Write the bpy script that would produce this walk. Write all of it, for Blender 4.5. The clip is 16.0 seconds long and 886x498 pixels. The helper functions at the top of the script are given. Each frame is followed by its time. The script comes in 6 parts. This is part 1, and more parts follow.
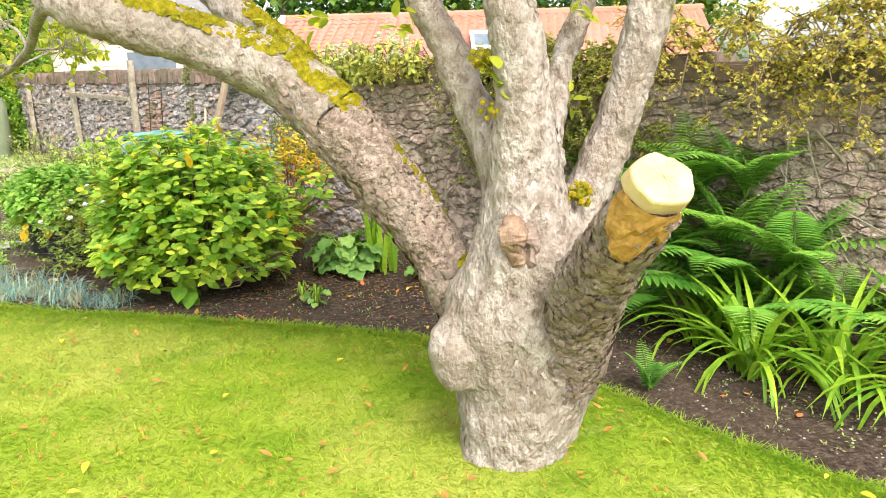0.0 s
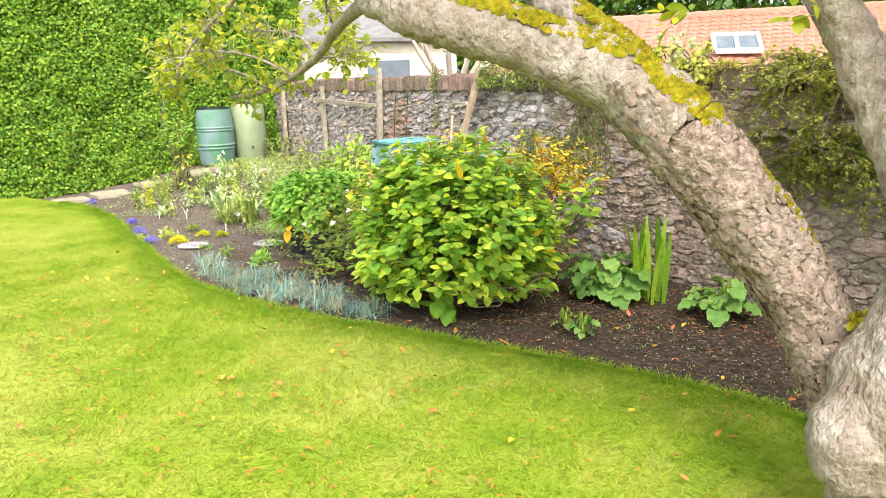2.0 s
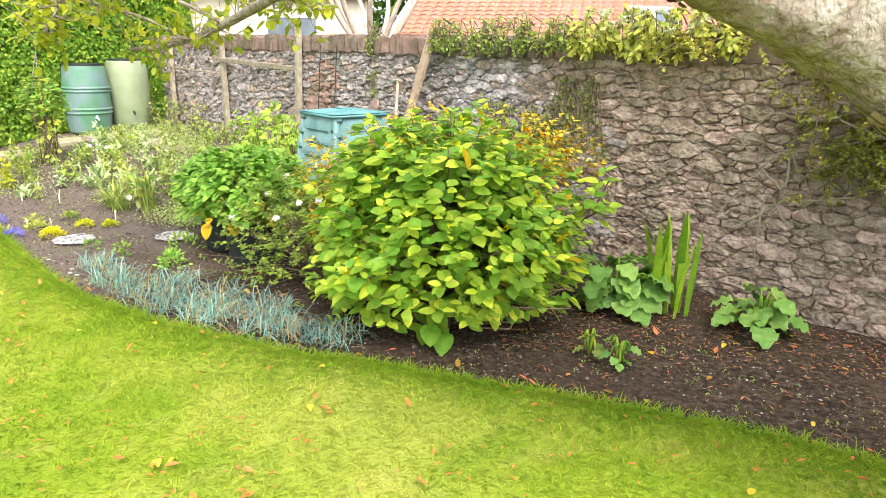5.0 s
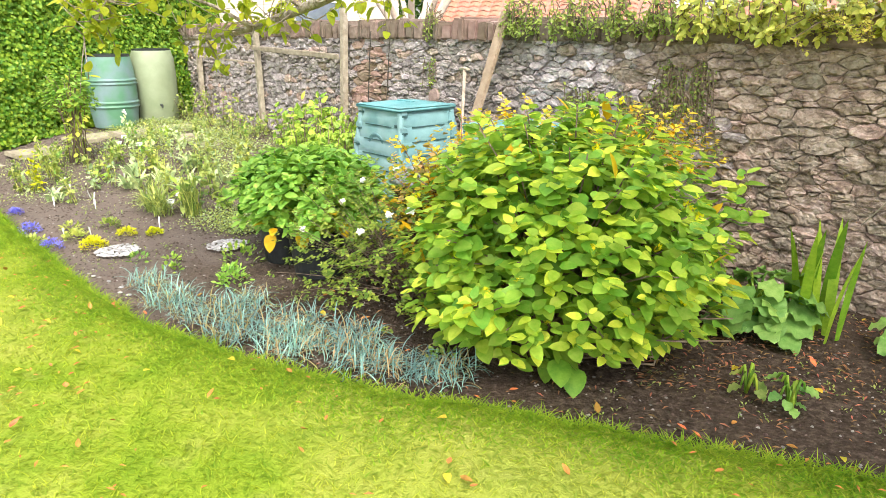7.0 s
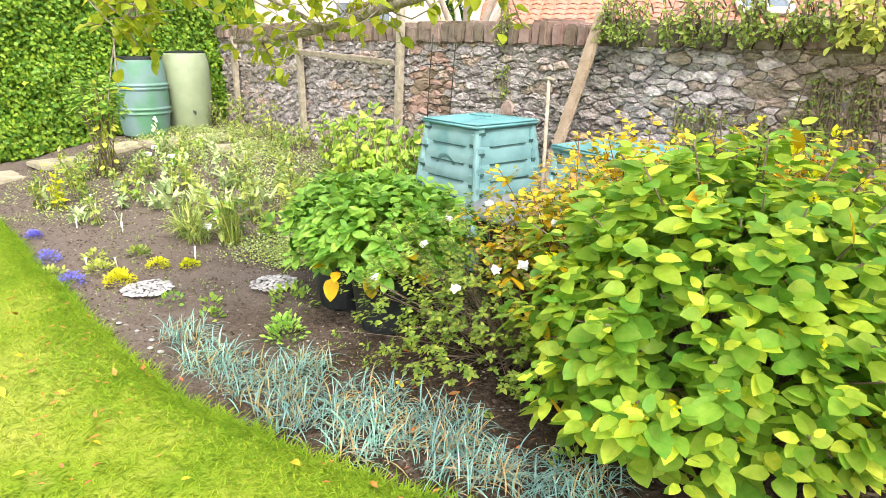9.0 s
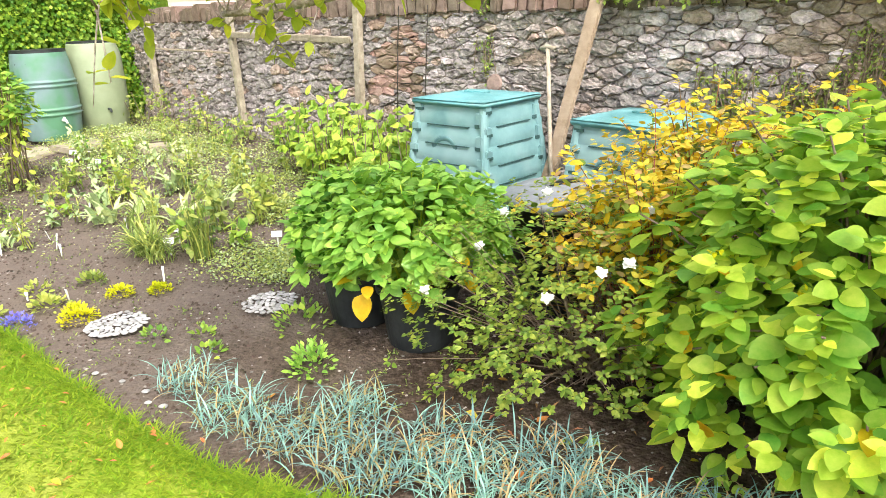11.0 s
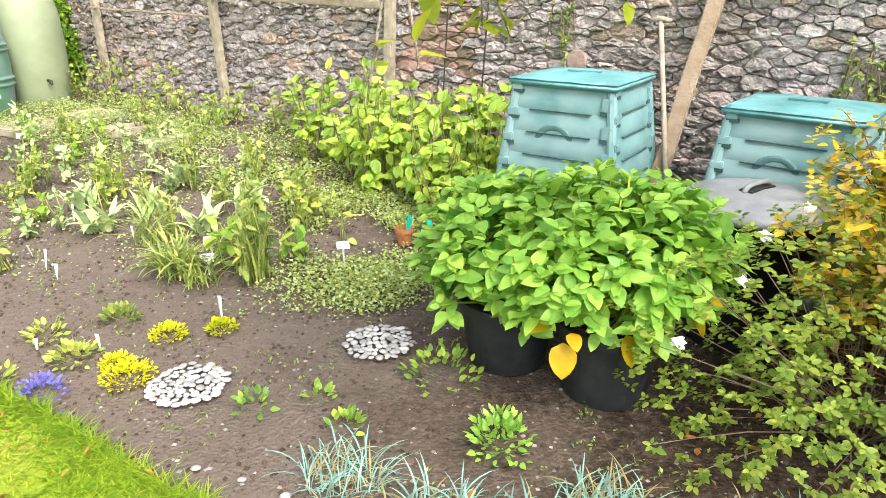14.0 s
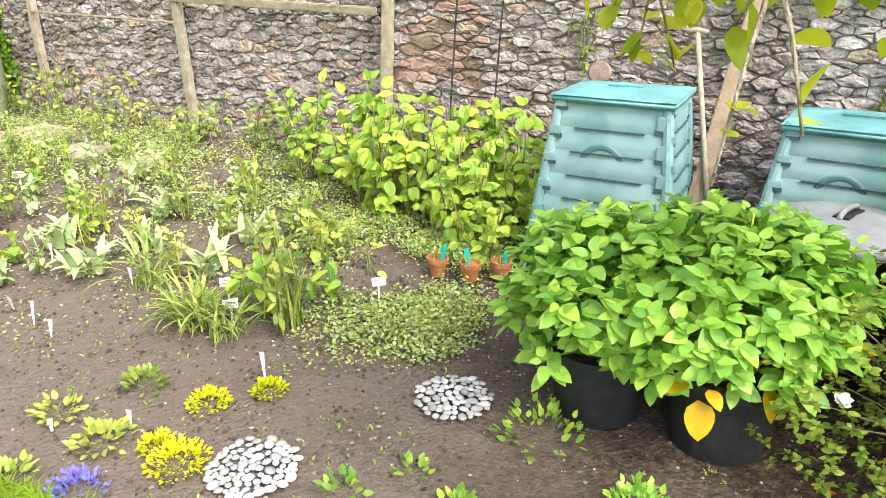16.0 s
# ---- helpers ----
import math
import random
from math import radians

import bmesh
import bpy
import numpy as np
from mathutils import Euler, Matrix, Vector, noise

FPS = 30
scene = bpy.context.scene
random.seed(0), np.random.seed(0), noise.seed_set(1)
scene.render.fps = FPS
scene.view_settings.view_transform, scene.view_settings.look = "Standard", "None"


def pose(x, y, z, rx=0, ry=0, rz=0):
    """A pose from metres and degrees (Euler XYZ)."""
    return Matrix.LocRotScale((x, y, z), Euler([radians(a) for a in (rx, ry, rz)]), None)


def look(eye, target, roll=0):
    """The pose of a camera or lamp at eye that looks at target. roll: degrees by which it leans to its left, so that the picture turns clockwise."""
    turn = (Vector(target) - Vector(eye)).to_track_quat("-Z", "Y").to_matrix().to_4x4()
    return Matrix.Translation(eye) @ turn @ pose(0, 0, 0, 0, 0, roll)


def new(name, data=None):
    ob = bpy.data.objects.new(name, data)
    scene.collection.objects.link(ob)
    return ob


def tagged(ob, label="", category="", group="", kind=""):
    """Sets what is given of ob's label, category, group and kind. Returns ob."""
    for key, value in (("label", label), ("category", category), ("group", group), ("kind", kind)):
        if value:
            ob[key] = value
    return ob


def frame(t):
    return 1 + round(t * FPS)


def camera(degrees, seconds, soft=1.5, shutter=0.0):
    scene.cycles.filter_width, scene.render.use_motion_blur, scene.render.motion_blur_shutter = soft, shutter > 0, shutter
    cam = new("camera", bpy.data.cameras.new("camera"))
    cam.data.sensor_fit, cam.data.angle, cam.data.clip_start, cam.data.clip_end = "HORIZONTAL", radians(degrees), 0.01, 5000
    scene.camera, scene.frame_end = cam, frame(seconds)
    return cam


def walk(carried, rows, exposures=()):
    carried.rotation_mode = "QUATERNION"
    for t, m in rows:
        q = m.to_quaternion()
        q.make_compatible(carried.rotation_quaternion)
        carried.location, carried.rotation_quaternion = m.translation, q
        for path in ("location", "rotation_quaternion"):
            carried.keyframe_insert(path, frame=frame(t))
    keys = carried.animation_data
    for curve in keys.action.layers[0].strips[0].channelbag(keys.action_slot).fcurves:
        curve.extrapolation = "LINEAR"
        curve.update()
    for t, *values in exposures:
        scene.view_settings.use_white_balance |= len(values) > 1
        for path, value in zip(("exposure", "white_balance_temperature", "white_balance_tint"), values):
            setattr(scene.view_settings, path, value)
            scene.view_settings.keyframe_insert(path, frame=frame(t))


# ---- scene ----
import collections

cam = camera(66.1, 16.0, soft=0.85)
PATH = [
    (0, (0.216, 0.474, 1.537), (0.118, 2.405, 1.025), -1.2),
    (0.5, (0.168, 0.615, 1.543), (-0.113, 2.528, 1.029), -0.7),
    (1, (0.074, 0.666, 1.535), (-0.463, 2.525, 1.027), -0.0),
    (1.5, (-0.112, 0.763, 1.524), (-0.709, 2.608, 1.036), -0.5),
    (2, (-0.36, 0.824, 1.544), (-1.005, 2.655, 1.063), -1.5),
    (2.5, (-0.505, 0.955, 1.53), (-1.192, 2.766, 1.032), 0.5),
    (3, (-0.658, 1.177, 1.516), (-1.304, 2.994, 0.987), -0.1),
    (3.5, (-0.823, 1.326, 1.516), (-1.431, 3.155, 0.982), 0.7),
    (3.7, (-0.931, 1.346, 1.503), (-1.393, 3.221, 0.982), 0.2),
    (5.8, (-1.406, 1.845, 1.493), (-1.658, 3.743, 0.915), 0.7),
    (6, (-1.485, 1.885, 1.482), (-1.712, 3.792, 0.924), 0.4),
    (6.5, (-1.712, 1.98, 1.495), (-1.901, 3.877, 0.891), -1.2),
    (7, (-1.855, 2.103, 1.494), (-2.177, 3.981, 0.885), 0.1),
    (7.5, (-1.98, 2.352, 1.501), (-2.255, 4.249, 0.932), 1.3),
    (8, (-2.102, 2.52, 1.5), (-2.559, 4.371, 0.895), 0.6),
    (8.2, (-2.167, 2.584, 1.511), (-2.595, 4.447, 0.921), 0.4),
    (10.3, (-2.726, 3.152, 1.432), (-3.038, 5.028, 0.814), 1.4),
    (10.5, (-2.804, 3.198, 1.431), (-3.028, 5.091, 0.826), 1.0),
    (11, (-3.06, 3.231, 1.426), (-3.181, 5.118, 0.773), -1.9),
    (11.5, (-3.243, 3.356, 1.416), (-3.436, 5.225, 0.732), 1.0),
    (12, (-3.403, 3.557, 1.411), (-3.615, 5.396, 0.655), 1.1),
    (12.5, (-3.538, 3.682, 1.424), (-3.754, 5.541, 0.718), 1.3),
    (13, (-3.798, 3.745, 1.423), (-3.781, 5.625, 0.741), -1.1),
    (13.5, (-3.996, 3.809, 1.421), (-3.967, 5.683, 0.722), 1.0),
    (14, (-4.136, 3.997, 1.396), (-3.978, 5.852, 0.664), 0.0),
    (14.5, (-4.285, 4.133, 1.42), (-3.906, 5.955, 0.687), 1.3),
    (15, (-4.526, 4.209, 1.439), (-3.976, 5.989, 0.71), -1.6),
    (15.5, (-4.648, 4.277, 1.434), (-4.112, 6.071, 0.731), -0.2),
    (16, (-4.659, 4.4, 1.446), (-4.284, 6.22, 0.708), 0.4),
]
walk(cam, [(t, look(eye, target, roll)) for t, eye, target, roll in PATH], [(0.0, 1.68), (11.0, 1.69), (14.0, 1.72), (16.0, 1.75)])

# ---- world, sun, exposure ----
world = bpy.data.worlds.new("sky")
scene.world = world
world.use_nodes = True
wn, wl = world.node_tree.nodes, world.node_tree.links
sky = wn.new("ShaderNodeTexSky")
sky.sky_type, sky.sun_disc = "NISHITA", False
sky.sun_elevation, sky.sun_rotation = radians(50), radians(157)
sky.air_density, sky.dust_density = 1.0, 3.0
haze = wn.new("ShaderNodeHueSaturation")
haze.inputs["Saturation"].default_value = 0.28
wl.new(sky.outputs[0], haze.inputs["Color"])
wl.new(haze.outputs[0], wn["Background"].inputs[0])
wn["Background"].inputs[1].default_value = 0.15
sun = new("sun", bpy.data.lights.new("sun", "SUN"))
sun.data.energy, sun.data.angle, sun.data.color = 1.3, radians(26), (1.0, 0.94, 0.80)
sun.matrix_world = look((3.4, -6, 11), (0, 2.0, 0))
scene.view_settings.exposure = 1.68

# ---- materials ----
MATS = {}


def node_mat(name, cols, scale=8.0, detail=6.0, rough=0.8, bump=0.3, bump_scale=60.0, vary=0.0, island=0.0,
             translucent=0.0, big=0.0, big_col=None, big_scale=1.2, metallic=0.0, spec=0.3, dist=0.01, stretch=1.0, fleck=0.0, fleck_col=(0.05, 0.035, 0.025), fleck_scale=45.0):
    """A surface of two or three mixed colours, stained on a large scale and rough on a small one."""
    m = bpy.data.materials.new(name)
    m.use_nodes = True
    nt = m.node_tree
    n, l = nt.nodes, nt.links
    bsdf = n["Principled BSDF"]
    geo = n.new("ShaderNodeNewGeometry")
    vec = n.new("ShaderNodeVectorMath")
    vec.operation = "MULTIPLY"
    vec.inputs[1].default_value = (1, 1, stretch)
    l.new(geo.outputs["Position"], vec.inputs[0])
    tex = n.new("ShaderNodeTexNoise")
    tex.inputs["Scale"].default_value, tex.inputs["Detail"].default_value = scale, detail
    tex.inputs["Roughness"].default_value = 0.65
    l.new(vec.outputs[0], tex.inputs["Vector"])
    ramp = n.new("ShaderNodeValToRGB")
    el = ramp.color_ramp.elements
    el[0].position, el[1].position = 0.32, 0.68
    el[0].color, el[1].color = (*cols[0], 1), (*cols[-1], 1)
    for i, c in enumerate(cols[1:-1]):
        e = el.new(0.32 + 0.36 * (i + 1) / (len(cols) - 1))
        e.color = (*c, 1)
    l.new(tex.outputs["Fac"], ramp.inputs[0])
    col = ramp.outputs[0]
    if big_col:
        t2 = n.new("ShaderNodeTexNoise")
        t2.inputs["Scale"].default_value, t2.inputs["Detail"].default_value = big_scale, 3.0
        l.new(geo.outputs["Position"], t2.inputs["Vector"])
        r2 = n.new("ShaderNodeValToRGB")
        r2.color_ramp.elements[0].position, r2.color_ramp.elements[1].position = 0.45, 0.62
        l.new(t2.outputs["Fac"], r2.inputs[0])
        sc = n.new("ShaderNodeMath")
        sc.operation = "MULTIPLY"
        sc.inputs[1].default_value = big
        l.new(r2.outputs[0], sc.inputs[0])
        mx = n.new("ShaderNodeMixRGB")
        mx.inputs[2].default_value = (*big_col, 1)
        l.new(sc.outputs[0], mx.inputs[0])
        l.new(col, mx.inputs[1])
        col = mx.outputs[0]
    if fleck:
        t3 = n.new("ShaderNodeTexNoise")
        t3.inputs["Scale"].default_value, t3.inputs["Detail"].default_value = fleck_scale, 4.0
        l.new(vec.outputs[0], t3.inputs["Vector"])
        r3 = n.new("ShaderNodeValToRGB")
        r3.color_ramp.elements[0].position, r3.color_ramp.elements[1].position = 0.60, 0.66
        l.new(t3.outputs["Fac"], r3.inputs[0])
        s3 = n.new("ShaderNodeMath")
        s3.operation = "MULTIPLY"
        s3.inputs[1].default_value = fleck
        l.new(r3.outputs[0], s3.inputs[0])
        m3 = n.new("ShaderNodeMixRGB")
        m3.inputs[2].default_value = (*fleck_col, 1)
        l.new(s3.outputs[0], m3.inputs[0])
        l.new(col, m3.inputs[1])
        col = m3.outputs[0]
    for amount, src in ((vary, "object"), (island, "island")):
        if amount:
            rnd = n.new("ShaderNodeObjectInfo").outputs["Random"] if src == "object" else geo.outputs["Random Per Island"]
            mr = n.new("ShaderNodeMapRange")
            mr.inputs[3].default_value, mr.inputs[4].default_value = 1 - amount, 1 + amount
            l.new(rnd, mr.inputs[0])
            hs = n.new("ShaderNodeHueSaturation")
            l.new(mr.outputs[0], hs.inputs["Value"])
            mr2 = n.new("ShaderNodeMapRange")
            mr2.inputs[3].default_value, mr2.inputs[4].default_value = 0.5 + amount * 0.08, 0.5 - amount * 0.08
            l.new(rnd, mr2.inputs[0])
            l.new(mr2.outputs[0], hs.inputs["Hue"])
            l.new(col, hs.inputs["Color"])
            col = hs.outputs[0]
    l.new(col, bsdf.inputs["Base Color"])
    bsdf.inputs["Roughness"].default_value = rough
    bsdf.inputs["Metallic"].default_value = metallic
    bsdf.inputs["Specular IOR Level"].default_value = spec
    if bump:
        tb = n.new("ShaderNodeTexNoise")
        tb.inputs["Scale"].default_value, tb.inputs["Detail"].default_value = bump_scale, 5.0
        l.new(vec.outputs[0], tb.inputs["Vector"])
        bp = n.new("ShaderNodeBump")
        bp.inputs["Strength"].default_value, bp.inputs["Distance"].default_value = bump, dist
        l.new(tb.outputs["Fac"], bp.inputs["Height"])
        l.new(bp.outputs[0], bsdf.inputs["Normal"])
    if translucent:
        tr = n.new("ShaderNodeBsdfTranslucent")
        l.new(col, tr.inputs["Color"])
        ms = n.new("ShaderNodeMixShader")
        ms.inputs[0].default_value = translucent
        l.new(bsdf.outputs[0], ms.inputs[1])
        l.new(tr.outputs[0], ms.inputs[2])
        l.new(ms.outputs[0], n["Material Output"].inputs["Surface"])
    MATS[name] = m
    return m


def leaf_mat(name, a, b, vary=0.25, rough=0.45, trans=0.40, spec=0.3):
    return node_mat(name, [a, b], scale=24, rough=rough, bump=0.15, bump_scale=90, vary=vary, island=vary, translucent=trans, spec=spec)


M_LAWN = node_mat("lawn", [(0.140, 0.226, 0.014), (0.203, 0.272, 0.021), (0.282, 0.315, 0.046)], 2.4, rough=0.9, fleck=0.16, fleck_col=(0.36, 0.33, 0.11), fleck_scale=4.0, bump=0.6, bump_scale=130,
                  big=0.5, big_col=(0.365, 0.37, 0.08), big_scale=0.6, spec=0.1)
M_BLADE = node_mat("grass_blade", [(0.205, 0.315, 0.018), (0.325, 0.40, 0.038)], 2.4, rough=0.7, fleck=0.18, fleck_col=(0.42, 0.38, 0.12), fleck_scale=4.0, bump=0, island=0.26, translucent=0.5,
                   big=0.45, big_col=(0.44, 0.445, 0.095), big_scale=0.6, spec=0.15)
M_BLADE_G = node_mat("grass_blade_lush", [(0.185, 0.335, 0.016), (0.30, 0.42, 0.032)], 3.0, rough=0.65, bump=0, island=0.26, translucent=0.5, spec=0.2)
M_SOIL = node_mat("soil", [(0.020, 0.014, 0.010), (0.064, 0.045, 0.034), (0.140, 0.105, 0.082)], 34, 9, rough=0.95, bump=0.9, bump_scale=70,
                  big=0.5, big_col=(0.085, 0.058, 0.043), big_scale=1.2, spec=0.1, dist=0.02)


def pale_patch(m, x_dark, x_pale, colour, amount):
    """Paler soil towards one end of the bed, with a ragged border."""
    n, l = m.node_tree.nodes, m.node_tree.links
    bsdf = n["Principled BSDF"]
    old = bsdf.inputs["Base Color"].links[0].from_socket
    geo, sep, tex = n.new("ShaderNodeNewGeometry"), n.new("ShaderNodeSeparateXYZ"), n.new("ShaderNodeTexNoise")
    tex.inputs["Scale"].default_value, tex.inputs["Detail"].default_value = 2.6, 6.0
    l.new(geo.outputs["Position"], sep.inputs[0])
    l.new(geo.outputs["Position"], tex.inputs["Vector"])
    add = n.new("ShaderNodeMath")
    add.operation = "MULTIPLY_ADD"
    add.inputs[1].default_value = 2.2
    l.new(tex.outputs["Fac"], add.inputs[0])
    l.new(sep.outputs["X"], add.inputs[2])
    mr = n.new("ShaderNodeMapRange")
    mr.inputs[1].default_value, mr.inputs[2].default_value, mr.inputs[4].default_value = x_dark + 1.1, x_pale + 1.1, amount
    l.new(add.outputs[0], mr.inputs[0])
    mx = n.new("ShaderNodeMixRGB")
    mx.inputs[2].default_value = (*colour, 1)
    l.new(mr.outputs[0], mx.inputs[0])
    l.new(old, mx.inputs[1])
    l.new(mx.outputs[0], bsdf.inputs["Base Color"])


pale_patch(M_SOIL, -3.3, -4.6, (0.205, 0.165, 0.143), 0.62)
M_CLOD = node_mat("clod", [(0.034, 0.024, 0.018), (0.13, 0.098, 0.078)], 30, rough=0.95, bump=0.5, island=0.35, spec=0.1)
M_STONE = node_mat("stone", [(0.25, 0.212, 0.218), (0.44, 0.385, 0.385), (0.63, 0.57, 0.56)], 13, 10, rough=0.92, bump=1.0, bump_scale=30,
                   vary=0.25, island=0.25, big=0.35, big_col=(0.35, 0.275, 0.22), big_scale=0.7, spec=0.15, fleck=0.45, fleck_col=(0.56, 0.52, 0.47), fleck_scale=18, dist=0.035)
M_STONE_W = node_mat("stone_brown", [(0.18, 0.132, 0.10), (0.355, 0.28, 0.222), (0.51, 0.43, 0.36)], 13, 10, rough=0.92, bump=1.0, bump_scale=30,
                     vary=0.25, island=0.25, big=0.4, big_col=(0.30, 0.255, 0.225), big_scale=0.9, spec=0.15, fleck=0.4, fleck_col=(0.47, 0.42, 0.36), fleck_scale=18, dist=0.035)
M_BRICK = node_mat("brick_red", [(0.25, 0.16, 0.125), (0.38, 0.28, 0.23)], 14, 8, rough=0.92, bump=0.6, bump_scale=40, vary=0.25, island=0.25, spec=0.15)
M_MORTAR = node_mat("mortar", [(0.20, 0.155, 0.125), (0.42, 0.345, 0.29)], 14, 8, rough=0.95, bump=0.9, bump_scale=55, spec=0.1)
M_COPE = node_mat("coping", [(0.115, 0.088, 0.070), (0.28, 0.22, 0.18)], 12, 8, rough=0.92, bump=0.6, bump_scale=40, vary=0.3, big=0.5,
                  big_col=(0.20, 0.125, 0.095), big_scale=1.4, spec=0.15)
M_BARK = node_mat("bark_grey", [(0.19, 0.142, 0.11), (0.37, 0.312, 0.267), (0.50, 0.448, 0.408)], 22, 12, rough=0.9, bump=0.9, bump_scale=60, stretch=0.65, fleck=0.4, fleck_col=(0.15, 0.10, 0.07), fleck_scale=30,
                  big=0.5, big_col=(0.25, 0.195, 0.15), big_scale=3.2, spec=0.15, dist=0.03)
M_BARK2 = node_mat("bark_brown", [(0.115, 0.080, 0.062), (0.29, 0.215, 0.172), (0.46, 0.365, 0.305)], 36, 10, fleck=0.7, fleck_scale=60, rough=0.95, bump=1.0, bump_scale=42,
                   big=0.35, big_col=(0.36, 0.30, 0.25), big_scale=5.0, spec=0.12, dist=0.04)
M_FLAKE = node_mat("bark_flake", [(0.135, 0.095, 0.075), (0.35, 0.27, 0.22)], 30, 8, rough=0.95, bump=0.6, island=0.3, spec=0.1)
M_FLAKE2 = node_mat("bark_flake_pale", [(0.26, 0.205, 0.165), (0.44, 0.38, 0.335)], 30, 8, rough=0.95, bump=0.6, island=0.25, spec=0.1)
M_RUST = node_mat("stem_russet", [(0.20, 0.085, 0.04), (0.36, 0.18, 0.09)], 25, rough=0.9, bump=0.3, island=0.3, spec=0.15)
M_TWIG = node_mat("twig", [(0.12, 0.085, 0.06), (0.26, 0.20, 0.15)], 25, rough=0.9, bump=0.5, spec=0.15)
M_MOSS = node_mat("moss", [(0.10, 0.085, 0.008), (0.22, 0.19, 0.010), (0.31, 0.27, 0.02)], 30, 8, rough=1.0, bump=0.8, bump_scale=120, island=0.25, spec=0.05)
M_KNOT = node_mat("knot_wood", [(0.12, 0.07, 0.045), (0.27, 0.18, 0.125), (0.40, 0.29, 0.21)], 30, 10, rough=0.9, bump=0.8, bump_scale=60, stretch=0.5, spec=0.12)
M_CUT = node_mat("cut_wood", [(0.52, 0.37, 0.16), (0.66, 0.52, 0.27)], 16, rough=0.8, bump=0.25, bump_scale=70, spec=0.2)
M_SPLIT = node_mat("split_wood", [(0.27, 0.125, 0.03), (0.62, 0.36, 0.10)], 20, rough=0.85, bump=0.5, spec=0.2)
M_HYD = leaf_mat("leaf_hydrangea", (0.31, 0.52, 0.04), (0.53, 0.65, 0.095), 0.32, trans=0.5)
M_HYD_G = leaf_mat("leaf_hydrangea_green", (0.15, 0.37, 0.036), (0.29, 0.49, 0.065), 0.25, rough=0.38, spec=0.4)
# darker leaf green: shade inside the bushes put into the colour; also the low sucker
M_HYD_D = leaf_mat("leaf_dark_shade", (0.12, 0.285, 0.026), (0.23, 0.41, 0.045))
M_YEL = leaf_mat("leaf_yellow", (0.62, 0.36, 0.008), (0.72, 0.52, 0.02), 0.2)
M_POT_L = leaf_mat("leaf_potted", (0.205, 0.455, 0.055), (0.37, 0.605, 0.12), rough=0.38, spec=0.45)
M_APPLE = leaf_mat("leaf_apple", (0.42, 0.49, 0.03), (0.63, 0.63, 0.06), 0.25, trans=0.58)
M_HEDGE = leaf_mat("leaf_hedge", (0.225, 0.385, 0.025), (0.45, 0.585, 0.06), 0.42)
# dark green of the hedge core: shade in the leaf gaps put into the colour
M_HEDGE_IN = node_mat("hedge_inside_shade", [(0.055, 0.095, 0.010), (0.12, 0.19, 0.02)], 14, rough=1.0, bump=0.8, spec=0.05)
M_FERN = leaf_mat("leaf_fern", (0.15, 0.35, 0.04), (0.28, 0.50, 0.08), 0.2)
M_CRAMBE = leaf_mat("leaf_crambe", (0.13, 0.30, 0.055), (0.27, 0.44, 0.12), 0.25, trans=0.3)
M_IVY = leaf_mat("leaf_ivy", (0.11, 0.18, 0.035), (0.22, 0.30, 0.07), 0.35, trans=0.25)
M_STRAP = leaf_mat("leaf_strap", (0.16, 0.34, 0.02), (0.30, 0.48, 0.04), 0.25)
M_DIAN = leaf_mat("leaf_bluegrey", (0.125, 0.275, 0.235), (0.29, 0.45, 0.40), 0.28, trans=0.15, rough=0.6)
M_STRAW = leaf_mat("straw", (0.30, 0.22, 0.09), (0.45, 0.36, 0.18), 0.2, trans=0.2, rough=0.8)
M_ROSE = leaf_mat("leaf_rose", (0.27, 0.37, 0.045), (0.49, 0.54, 0.10), 0.35)
M_RASP = leaf_mat("leaf_raspberry", (0.24, 0.42, 0.05), (0.42, 0.56, 0.10), 0.3)
M_OLIVE = leaf_mat("leaf_cotoneaster", (0.31, 0.35, 0.05), (0.56, 0.55, 0.11), 0.35, trans=0.5)
M_LIME = leaf_mat("leaf_lime", (0.56, 0.56, 0.008), (0.72, 0.70, 0.016), 0.15, trans=0.3)
M_SILVER = leaf_mat("leaf_silver", (0.34, 0.46, 0.19), (0.55, 0.63, 0.33), 0.25, trans=0.2, rough=0.8)
M_WEED = leaf_mat("leaf_weed", (0.22, 0.32, 0.06), (0.44, 0.49, 0.15), 0.35)
M_TREE = leaf_mat("leaf_far", (0.06, 0.15, 0.02), (0.14, 0.25, 0.03), 0.35)
M_CLIMB = leaf_mat("leaf_climber", (0.30, 0.40, 0.055), (0.53, 0.56, 0.15), 0.25)
M_WHITE_P = leaf_mat("petal_white", (0.80, 0.80, 0.76), (0.88, 0.88, 0.85), 0.05, trans=0.25)
M_FLORET = leaf_mat("petal_cream", (0.62, 0.66, 0.36), (0.76, 0.78, 0.52), 0.12, trans=0.25)
M_BLUE_P = leaf_mat("petal_blue", (0.13, 0.12, 0.52), (0.24, 0.20, 0.72), 0.2, trans=0.25)
M_BRACT = leaf_mat("bract_yellow", (0.66, 0.47, 0.03), (0.80, 0.68, 0.08), 0.2)
M_DEAD = leaf_mat("leaf_dead", (0.34, 0.21, 0.08), (0.56, 0.38, 0.15), 0.35, trans=0.15, rough=0.8)
M_FALL = leaf_mat("leaf_fallen", (0.33, 0.12, 0.03), (0.58, 0.27, 0.06), 0.35, trans=0.1, rough=0.8)
M_LITTER = leaf_mat("leaf_litter", (0.17, 0.065, 0.03), (0.46, 0.23, 0.11), 0.5, trans=0.1, rough=0.85)
